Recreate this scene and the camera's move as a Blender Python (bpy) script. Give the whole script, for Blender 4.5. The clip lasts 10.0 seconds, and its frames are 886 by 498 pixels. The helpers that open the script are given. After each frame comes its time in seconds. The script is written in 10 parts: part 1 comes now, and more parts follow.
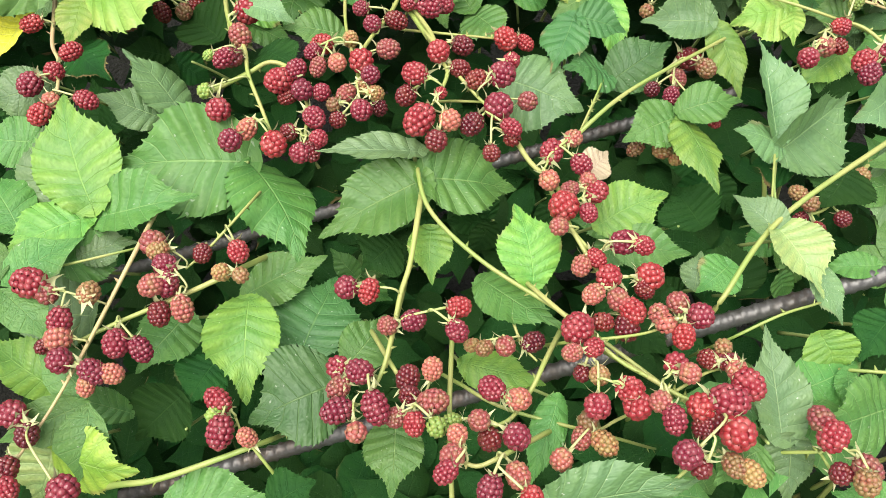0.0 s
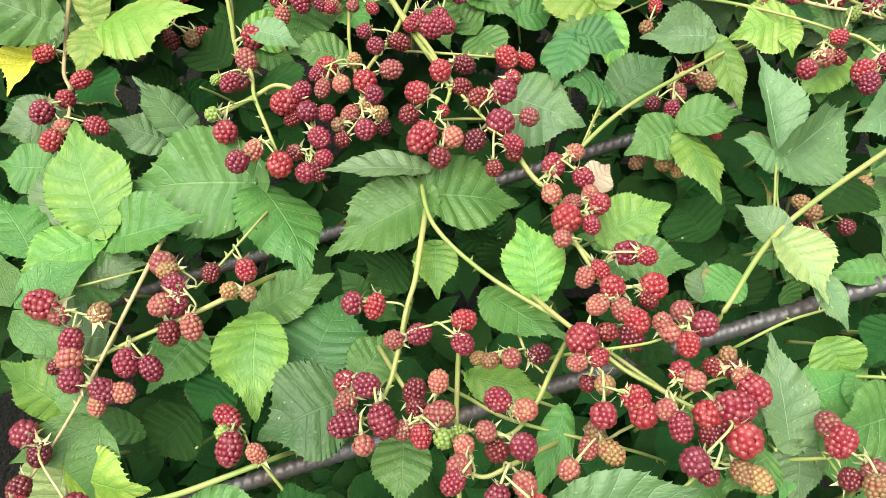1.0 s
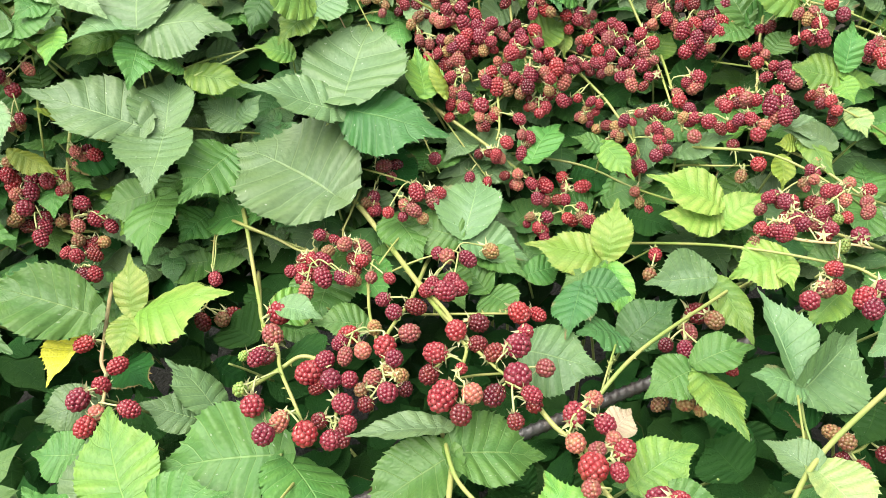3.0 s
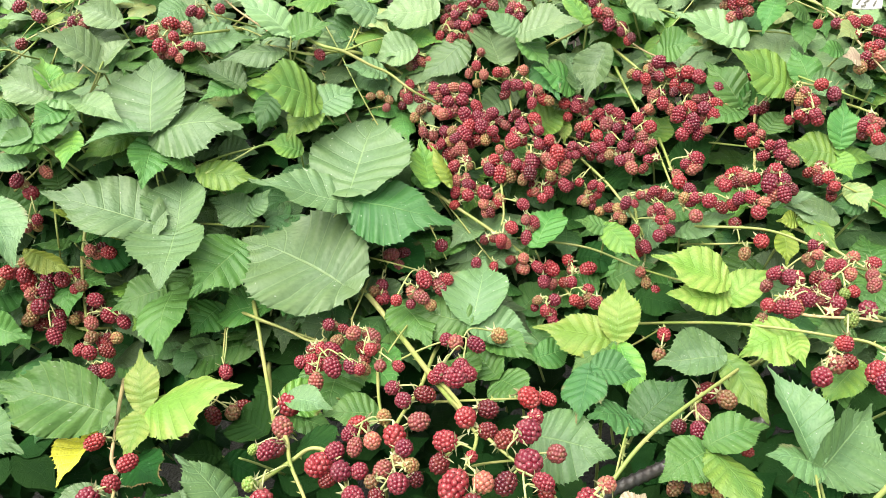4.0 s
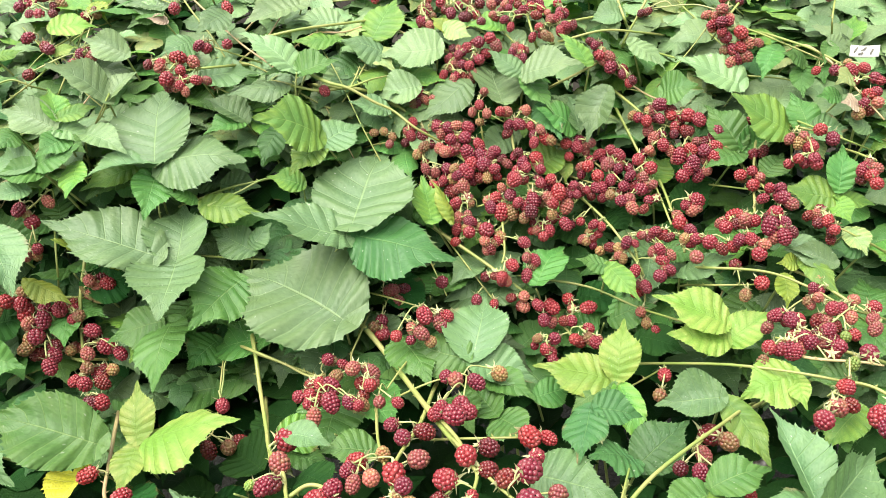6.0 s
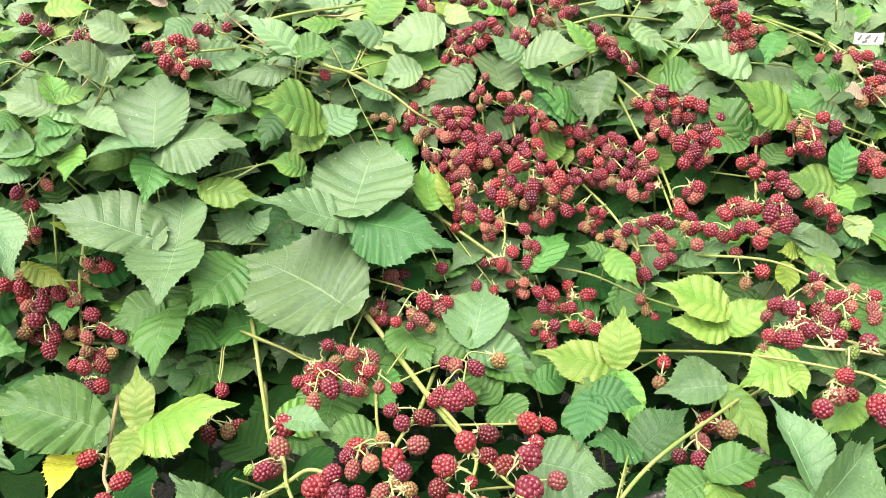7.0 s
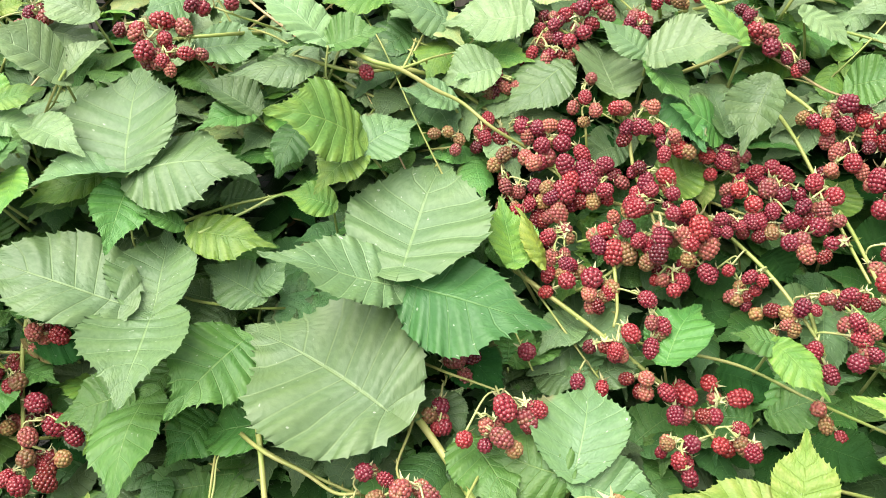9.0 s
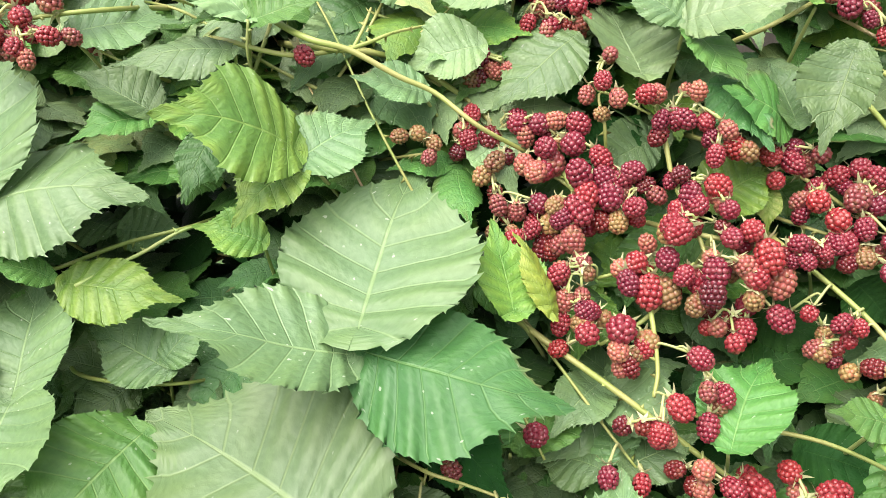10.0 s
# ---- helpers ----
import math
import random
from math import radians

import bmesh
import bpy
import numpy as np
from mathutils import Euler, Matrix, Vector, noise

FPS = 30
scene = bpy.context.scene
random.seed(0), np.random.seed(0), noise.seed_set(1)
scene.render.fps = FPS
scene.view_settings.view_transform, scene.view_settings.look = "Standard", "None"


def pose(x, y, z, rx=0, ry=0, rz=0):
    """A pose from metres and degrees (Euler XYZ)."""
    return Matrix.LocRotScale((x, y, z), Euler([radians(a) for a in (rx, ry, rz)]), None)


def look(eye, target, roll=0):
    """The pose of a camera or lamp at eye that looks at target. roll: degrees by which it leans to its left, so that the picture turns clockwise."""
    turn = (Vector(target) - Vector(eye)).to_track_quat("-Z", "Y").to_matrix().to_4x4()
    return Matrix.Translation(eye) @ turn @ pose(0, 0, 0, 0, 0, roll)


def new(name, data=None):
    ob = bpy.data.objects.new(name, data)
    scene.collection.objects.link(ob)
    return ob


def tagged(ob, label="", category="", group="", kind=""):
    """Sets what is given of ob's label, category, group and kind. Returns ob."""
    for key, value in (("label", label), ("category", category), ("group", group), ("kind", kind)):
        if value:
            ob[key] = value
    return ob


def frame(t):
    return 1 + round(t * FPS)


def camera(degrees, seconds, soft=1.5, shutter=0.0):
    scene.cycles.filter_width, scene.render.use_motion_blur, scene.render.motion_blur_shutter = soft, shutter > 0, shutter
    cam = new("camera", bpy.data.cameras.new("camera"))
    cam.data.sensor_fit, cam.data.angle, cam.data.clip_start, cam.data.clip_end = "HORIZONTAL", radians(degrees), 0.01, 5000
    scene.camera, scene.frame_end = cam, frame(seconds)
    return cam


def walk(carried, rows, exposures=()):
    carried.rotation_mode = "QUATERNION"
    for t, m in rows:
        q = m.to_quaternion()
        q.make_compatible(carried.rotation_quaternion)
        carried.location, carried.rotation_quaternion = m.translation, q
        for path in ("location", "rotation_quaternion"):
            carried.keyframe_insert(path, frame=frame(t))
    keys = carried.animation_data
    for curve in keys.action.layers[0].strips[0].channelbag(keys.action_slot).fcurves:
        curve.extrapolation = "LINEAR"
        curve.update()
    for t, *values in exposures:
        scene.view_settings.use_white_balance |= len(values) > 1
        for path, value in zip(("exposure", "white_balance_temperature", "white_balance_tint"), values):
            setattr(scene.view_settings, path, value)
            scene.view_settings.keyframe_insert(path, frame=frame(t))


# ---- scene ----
# a bramble hedge heavy with ripening fruit, filmed by a camera that tilts up along it and then moves in
cam = camera(58.70, 10.0, soft=0.85)
PATH = [
    (0.0, pose(0.0000, 0.0000, 1.6000, 37.860, -3.070, 0.999)),
    (0.5, pose(0.0029, -0.0028, 1.6015, 38.575, -2.469, 0.471)),
    (1.0, pose(0.0060, -0.0107, 1.6000, 39.716, -1.706, 0.693)),
    (1.5, pose(0.0108, -0.0135, 1.6062, 43.680, -0.170, 0.348)),
    (2.0, pose(0.0122, -0.0192, 1.6088, 49.204, 1.052, -0.078)),
    (2.5, pose(0.0144, -0.0236, 1.6098, 54.270, 2.001, -0.249)),
    (3.0, pose(0.0163, -0.0237, 1.6137, 58.168, 3.071, -0.570)),
    (4.5, pose(0.0272, -0.0319, 1.6198, 66.067, 5.617, -0.300)),
    (5.0, pose(0.0257, -0.0319, 1.6196, 66.861, 5.669, -0.187)),
    (5.5, pose(0.0198, -0.0322, 1.6178, 67.471, 4.759, -0.396)),
    (7.0, pose(0.0129, -0.0287, 1.6197, 65.933, 3.600, -0.498)),
    (7.5, pose(0.0128, -0.0292, 1.6213, 68.190, 3.891, -0.370)),
    (8.0, pose(-0.0090, -0.0167, 1.6428, 68.658, 3.478, 0.594)),
    (8.5, pose(-0.0454, 0.1472, 1.6151, 66.434, 2.656, 1.861)),
    (9.0, pose(-0.0432, 0.2828, 1.5722, 65.072, 3.207, 1.846)),
    (9.5, pose(-0.0382, 0.3958, 1.5442, 64.476, 4.188, 0.327)),
    (10.0, pose(-0.0403, 0.4815, 1.5205, 64.308, 4.571, 0.310)),
]
walk(cam, PATH, exposures=[(0, 0.96, 6450, 11), (1.5, 1.0, 6450, 11), (2.5, 1.13, 6500, 11), (4.5, 1.14, 6500, 10), (8.5, 1.19, 6490, 14), (9, 1.17, 6500, 13), (10, 1.22, 6480, 17)])

# ---- light: a bright overcast sky ----
world = bpy.data.worlds.new("overcast_sky")
scene.world = world
world.use_nodes = True
wn, wl = world.node_tree.nodes, world.node_tree.links
sky = wn.new("ShaderNodeTexSky")
sky.sky_type, sky.sun_disc = "NISHITA", False
sky.sun_elevation, sky.sun_rotation = radians(75), radians(257)
sky.air_density, sky.dust_density, sky.ozone_density = 1.0, 3.0, 1.0
veil = wn.new("ShaderNodeHueSaturation")
veil.inputs["Saturation"].default_value = 0.12
wl.new(sky.outputs[0], veil.inputs["Color"])
wl.new(veil.outputs[0], wn["Background"].inputs["Color"])
wn["Background"].inputs["Strength"].default_value = 0.15
sun = new("sun", bpy.data.lights.new("sun", "SUN"))
sun.data.energy, sun.data.angle, sun.data.color = 3.2, radians(60), (1.0, 0.97, 0.82)
sun.matrix_world = look((-1.3, -1.7, 6.0), (0, 0.6, 1.1))


# ---- materials ----
def nodes_of(name):
    m = bpy.data.materials.new(name)
    m.use_nodes = True
    t = m.node_tree
    return m, t.nodes, t.links, t.nodes["Principled BSDF"]


def math_node(n, l, op, a, b=None, c=None):
    k = n.new("ShaderNodeMath")
    k.operation = op
    for i, v in enumerate((a, b, c)):
        if v is None:
            continue
        if isinstance(v, (int, float)):
            k.inputs[i].default_value = v
        else:
            l.new(v, k.inputs[i])
    return k.outputs[0]


def mix_color(n, l, fac, a, b, kind="MIX"):
    k = n.new("ShaderNodeMix")
    k.data_type, k.blend_type = "RGBA", kind
    for i, v in ((0, fac), (6, a), (7, b)):
        if isinstance(v, (int, float)):
            k.inputs[i].default_value = v
        elif isinstance(v, tuple):
            k.inputs[i].default_value = (*v, 1)
        else:
            l.new(v, k.inputs[i])
    return k.outputs[2]


def ramp(n, l, fac, lo, hi):
    k = n.new("ShaderNodeMapRange")
    k.interpolation_type = "SMOOTHSTEP"
    k.inputs[1].default_value, k.inputs[2].default_value = lo, hi
    l.new(fac, k.inputs[0])
    return k.outputs[0]


def noise_node(n, l, vec, scale, detail=3.0):
    k = n.new("ShaderNodeTexNoise")
    k.inputs["Scale"].default_value, k.inputs["Detail"].default_value = scale, detail
    l.new(vec, k.inputs["Vector"])
    return k.outputs[0]


def leaf_material(name, blade, rib, blotch, amount, rough=0.5, dust=0.25, gloss=0.5, veins=0.72, thinness=0.13):
    """A bramble leaflet: blade colour, ribs fanning from the midrib, a blotch colour between the ribs, specks of dust."""
    m, n, l, p = nodes_of(name)
    uv = n.new("ShaderNodeUVMap")
    sep = n.new("ShaderNodeSeparateXYZ")
    l.new(uv.outputs[0], sep.inputs[0])
    u = sep.outputs[0]
    side = math_node(n, l, "ABSOLUTE", math_node(n, l, "MULTIPLY_ADD", sep.outputs[1], 2.0, -1.0))
    phase = math_node(n, l, "FRACT", math_node(n, l, "MULTIPLY", u, 8.0))
    wave = math_node(n, l, "ABSOLUTE", math_node(n, l, "SUBTRACT", phase, 0.5))
    lateral = ramp(n, l, wave, 0.06, 0.0)
    midrib = ramp(n, l, side, 0.032, 0.008)
    ribs = math_node(n, l, "MAXIMUM", midrib, lateral)
    pale = math_node(n, l, "MAXIMUM", midrib, math_node(n, l, "MULTIPLY", lateral, 0.7))
    info, geo = n.new("ShaderNodeObjectInfo"), n.new("ShaderNodeNewGeometry")
    chance = math_node(n, l, "FRACT", math_node(n, l, "MULTIPLY_ADD", geo.outputs["Random Per Island"], 7.0, info.outputs["Random"]))
    off = n.new("ShaderNodeVectorMath")
    off.operation = "MULTIPLY_ADD"
    off.inputs[1].default_value = (1, 0.7, 1)
    l.new(uv.outputs[0], off.inputs[0])
    shift = n.new("ShaderNodeCombineXYZ")
    l.new(math_node(n, l, "MULTIPLY", chance, 37.0), shift.inputs[0])
    l.new(math_node(n, l, "MULTIPLY", chance, 91.0), shift.inputs[2])
    l.new(shift.outputs[0], off.inputs[2])
    big = noise_node(n, l, off.outputs[0], 2.2)
    fine = noise_node(n, l, off.outputs[0], 38.0, 4.0)
    between = ramp(n, l, wave, 0.1, 0.45)
    patch = math_node(n, l, "MULTIPLY", math_node(n, l, "MULTIPLY", ramp(n, l, math_node(n, l, "MULTIPLY_ADD", side, 0.25, big), 0.42, 0.72), amount),
                      math_node(n, l, "MULTIPLY_ADD", between, 0.5, 0.5))
    col = mix_color(n, l, patch, blade, blotch)
    col = mix_color(n, l, ramp(n, l, fine, 0.2, 0.8), col, mix_color(n, l, 0.28, col, (0.02, 0.06, 0.02)))
    col = mix_color(n, l, math_node(n, l, "MULTIPLY", pale, veins), col, rib)
    worn = math_node(n, l, "MULTIPLY_ADD", math_node(n, l, "MAXIMUM", side, u), 0.45, math_node(n, l, "MULTIPLY", big, 0.9))
    worn = math_node(n, l, "MULTIPLY", ramp(n, l, worn, 0.92, 1.04), ramp(n, l, chance, 0.78, 1.0))
    col = mix_color(n, l, math_node(n, l, "MULTIPLY", worn, 0.7), col, (0.20, 0.11, 0.06))
    speck = ramp(n, l, noise_node(n, l, off.outputs[0], 26.0, 1.0), 0.73, 0.78)
    col = mix_color(n, l, math_node(n, l, "MULTIPLY", speck, dust), col, (0.55, 0.58, 0.5))
    hue = n.new("ShaderNodeHueSaturation")
    l.new(math_node(n, l, "MULTIPLY_ADD", chance, 0.03, 0.487), hue.inputs["Hue"])
    l.new(math_node(n, l, "MULTIPLY_ADD", chance, 0.42, 0.80), hue.inputs["Value"])
    l.new(col, hue.inputs["Color"])
    l.new(hue.outputs[0], p.inputs["Base Color"])
    l.new(math_node(n, l, "MULTIPLY_ADD", fine, 0.25, rough - 0.12), p.inputs["Roughness"])
    p.inputs["Specular IOR Level"].default_value = gloss
    bump = n.new("ShaderNodeBump")
    bump.inputs["Strength"].default_value, bump.inputs["Distance"].default_value = 0.65, 0.0012
    net = n.new("ShaderNodeTexVoronoi")
    net.feature = "DISTANCE_TO_EDGE"
    net.inputs["Scale"].default_value = 17.0
    l.new(off.outputs[0], net.inputs["Vector"])
    cells = ramp(n, l, net.outputs["Distance"], 0.0, 0.35)
    height = math_node(n, l, "MULTIPLY_ADD", fine, 0.4, math_node(n, l, "MULTIPLY_ADD", ribs, -0.55, math_node(n, l, "MULTIPLY", cells, 0.3)))
    l.new(height, bump.inputs["Height"])
    l.new(bump.outputs[0], p.inputs["Normal"])
    thin = n.new("ShaderNodeBsdfTranslucent")
    lit = n.new("ShaderNodeHueSaturation")
    lit.inputs["Saturation"].default_value, lit.inputs["Value"].default_value = 1.02, 1.5
    l.new(hue.outputs[0], lit.inputs["Color"])
    l.new(lit.outputs[0], thin.inputs["Color"])
    both = n.new("ShaderNodeMixShader")
    both.inputs[0].default_value = thinness
    l.new(p.outputs[0], both.inputs[1])
    l.new(thin.outputs[0], both.inputs[2])
    l.new(both.outputs[0], n["Material Output"].inputs[0])
    return m


LEAF = {
    # darker than a living leaf: the shade of the gaps is in this colour
    "d": leaf_material("leaf_shade_dark_green", (0.012, 0.045, 0.010), (0.03, 0.08, 0.02), (0.02, 0.062, 0.011), 0.6, 0.6, 0.1, 0.05, 0.6, 0.02),
    "g": leaf_material("leaf_green", (0.066, 0.180, 0.038), (0.17, 0.29, 0.09), (0.112, 0.232, 0.044), 0.6, 0.5, 0.3, 0.42),
    # paler for its dust and for sky sheen put into the base colour
    "l": leaf_material("leaf_dusty_sheen_green", (0.112, 0.196, 0.086), (0.20, 0.295, 0.125), (0.140, 0.228, 0.078), 0.7, 0.5, 0.5, 0.52, 0.75),
    "m": leaf_material("leaf_matt_green", (0.096, 0.180, 0.074), (0.185, 0.285, 0.11), (0.125, 0.218, 0.068), 0.7, 0.5, 0.45, 0.52, 0.75),
    "v": leaf_material("leaf_mottled_green", (0.092, 0.228, 0.036), (0.19, 0.33, 0.075), (0.195, 0.328, 0.048), 0.8, 0.5, 0.25, 0.45),
    "n": leaf_material("leaf_mature_shade_green", (0.042, 0.118, 0.034), (0.11, 0.20, 0.06), (0.065, 0.155, 0.036), 0.6, 0.5, 0.35, 0.4, 0.55),
    "Y": leaf_material("leaf_lime", (0.152, 0.282, 0.036), (0.175, 0.29, 0.052), (0.27, 0.35, 0.075), 1.0, 0.5, 0.2, 0.4),
    # raised base colour that stands for the sky's sheen on the crest leaves
    "w": leaf_material("leaf_sheen_pale_green", (0.164, 0.268, 0.118), (0.245, 0.35, 0.165), (0.205, 0.312, 0.122), 0.9, 0.5, 0.35, 0.58, 0.75),
    "b": leaf_material("leaf_yellowed", (0.62, 0.56, 0.04), (0.55, 0.55, 0.15), (0.7, 0.6, 0.08), 0.7),
    "o": leaf_material("leaf_olive", (0.16, 0.26, 0.025), (0.25, 0.35, 0.08), (0.31, 0.38, 0.05), 0.8),
    "p": leaf_material("leaf_faded", (0.21, 0.31, 0.11), (0.32, 0.38, 0.16), (0.33, 0.36, 0.12), 0.7),
    "k": leaf_material("leaf_withered", (0.42, 0.30, 0.22), (0.46, 0.36, 0.26), (0.45, 0.37, 0.25), 0.8),
}


def berry_material(name, flesh, tint, rough):
    m, n, l, p = nodes_of(name)
    info = n.new("ShaderNodeObjectInfo")
    tc = n.new("ShaderNodeTexCoord")
    ripe = noise_node(n, l, tc.outputs["Object"], 3.2, 1.0)
    col = mix_color(n, l, ramp(n, l, ripe, 0.42, 0.7), flesh, tint)
    hue = n.new("ShaderNodeHueSaturation")
    l.new(math_node(n, l, "MULTIPLY_ADD", info.outputs["Random"], 0.02, 0.49), hue.inputs["Hue"])
    l.new(math_node(n, l, "MULTIPLY_ADD", info.outputs["Random"], 0.6, 0.64), hue.inputs["Value"])
    l.new(col, hue.inputs["Color"])
    l.new(hue.outputs[0], p.inputs["Base Color"])
    p.inputs["Roughness"].default_value = rough
    p.inputs["Specular IOR Level"].default_value = 0.5
    p.inputs["Subsurface Weight"].default_value = 0.1
    p.inputs["Sheen Weight"].default_value, p.inputs["Sheen Roughness"].default_value = 0.09, 0.4
    p.inputs["Sheen Tint"].default_value = (1.0, 0.72, 0.72, 1)
    p.inputs["Subsurface Radius"].default_value = (0.004, 0.001, 0.001)
    bump = n.new("ShaderNodeBump")
    bump.inputs["Strength"].default_value, bump.inputs["Distance"].default_value = 0.25, 0.001
    l.new(noise_node(n, l, tc.outputs["Object"], 14.0, 2.0), bump.inputs["Height"])
    l.new(bump.outputs[0], p.inputs["Normal"])
    return m


BERRY = {
    "r": berry_material("berry_crimson", (0.190, 0.014, 0.026), (0.25, 0.046, 0.054), 0.22),
    "d": berry_material("berry_dark_red", (0.115, 0.010, 0.015), (0.15, 0.03, 0.024), 0.2),
    "p": berry_material("berry_pink", (0.265, 0.062, 0.055), (0.27, 0.125, 0.07), 0.32),
    "g": berry_material("berry_russet", (0.23, 0.145, 0.055), (0.24, 0.08, 0.042), 0.42),
    "G": berry_material("berry_green", (0.17, 0.27, 0.05), (0.26, 0.32, 0.07), 0.45),
}


def stem_material(name, a, b, rough=0.5):
    m, n, l, p = nodes_of(name)
    tc = n.new("ShaderNodeTexCoord")
    big = noise_node(n, l, tc.outputs["Object"], 22.0, 2.0)
    fine = noise_node(n, l, tc.outputs["Object"], 420.0, 3.0)
    col = mix_color(n, l, ramp(n, l, big, 0.35, 0.65), a, b)
    col = mix_color(n, l, math_node(n, l, "MULTIPLY", fine, 0.35), col, (0.25, 0.22, 0.10))
    l.new(col, p.inputs["Base Color"])
    p.inputs["Roughness"].default_value = rough
    bump = n.new("ShaderNodeBump")
    bump.inputs["Strength"].default_value, bump.inputs["Distance"].default_value = 0.4, 0.0006
    l.new(fine, bump.inputs["Height"])
    l.new(bump.outputs[0], p.inputs["Normal"])
    return m


STEM = stem_material("stem_yellow_green", (0.24, 0.32, 0.07), (0.33, 0.33, 0.11))
STEM_PINK = stem_material("stem_reddish", (0.42, 0.27, 0.16), (0.44, 0.36, 0.17))
CANE = stem_material("cane_green", (0.19, 0.28, 0.055), (0.28, 0.30, 0.09))
SEPAL = stem_material("sepal_cream", (0.40, 0.47, 0.22), (0.50, 0.46, 0.27), 0.7)
PEDICEL = stem_material("pedicel_green", (0.34, 0.42, 0.14), (0.44, 0.44, 0.20))
PETIOLE = stem_material("petiole_green", (0.20, 0.32, 0.08), (0.30, 0.36, 0.12))


# ---- building helpers ----
def mesh_of(name, bm, material, smooth=True):
    me = bpy.data.meshes.new(name)
    bm.to_mesh(me)
    bm.free()
    me.materials.append(material)
    if smooth:
        me.polygons.foreach_set("use_smooth", [True] * len(me.polygons))
    return me


def child(name, me, parent, m=None, label=""):
    ob = new(name, me)
    ob.parent = parent
    if m is not None:
        ob.matrix_basis = m
    return tagged(ob, label)


def smooth_line(points, steps=5):
    pts = [Vector(q) for q in points]
    if len(pts) < 3:
        return [pts[0].lerp(pts[1], i / steps) for i in range(steps + 1)]
    full = [pts[0] * 2 - pts[1], *pts, pts[-1] * 2 - pts[-2]]
    out = []
    for i in range(1, len(full) - 2):
        a, b, c, d = full[i - 1:i + 3]
        for k in range(steps):
            t = k / steps
            out.append(0.5 * ((2 * b) + (c - a) * t + (2 * a - 5 * b + 4 * c - d) * t * t + (3 * b - a - 3 * c + d) * t ** 3))
    return out + [pts[-1]]


def tube(bm, line, r0, r1, sides=7, prickles=0, rng=random):
    """A tapering round stem along a line, with small hooked prickles."""
    rings, n = [], len(line)
    up = Vector((0.31, 0.2, 0.93))
    for i, q in enumerate(line):
        d = (line[min(i + 1, n - 1)] - line[max(i - 1, 0)]).normalized()
        x = d.cross(up).normalized()
        y = d.cross(x)
        r = r0 + (r1 - r0) * i / (n - 1)
        rings.append([bm.verts.new(q + (x * math.cos(a) + y * math.sin(a)) * r) for a in (math.tau * k / sides for k in range(sides))])
    for a, b in zip(rings, rings[1:]):
        for k in range(sides):
            bm.faces.new((a[k], a[(k + 1) % sides], b[(k + 1) % sides], b[k]))
    bm.faces.new(rings[0][::-1])
    bm.faces.new(rings[-1])
    for _ in range(prickles):
        i = rng.randrange(1, n - 1)
        d = (line[i + 1] - line[i - 1]).normalized()
        a = rng.uniform(0, math.tau)
        x = d.cross(up).normalized()
        side = x * math.cos(a) + d.cross(x) * math.sin(a)
        base = line[i] + side * r0 * 0.8
        tri = [bm.verts.new(base + v) for v in (d * 0.0016, d * -0.0016, d.cross(side) * 0.0009, side * 0.0042 - d * 0.0015)]
        for f in ((0, 2, 3), (2, 1, 3), (1, 0, 3)):
            bm.faces.new([tri[k] for k in f])


VEINS = 8  # pairs of side veins in a leaflet
# one tooth of a leaf's edge: where along it, how far out, how far forward
TOOTH_AT = (0.0, 0.25, 0.5, 0.75, 1.0)
TOOTH_OUT = (-0.012, -0.002, 0.009, 0.018, -0.012)
TOOTH_UP = (-0.006, 0.0, 0.007, 0.017, -0.006)


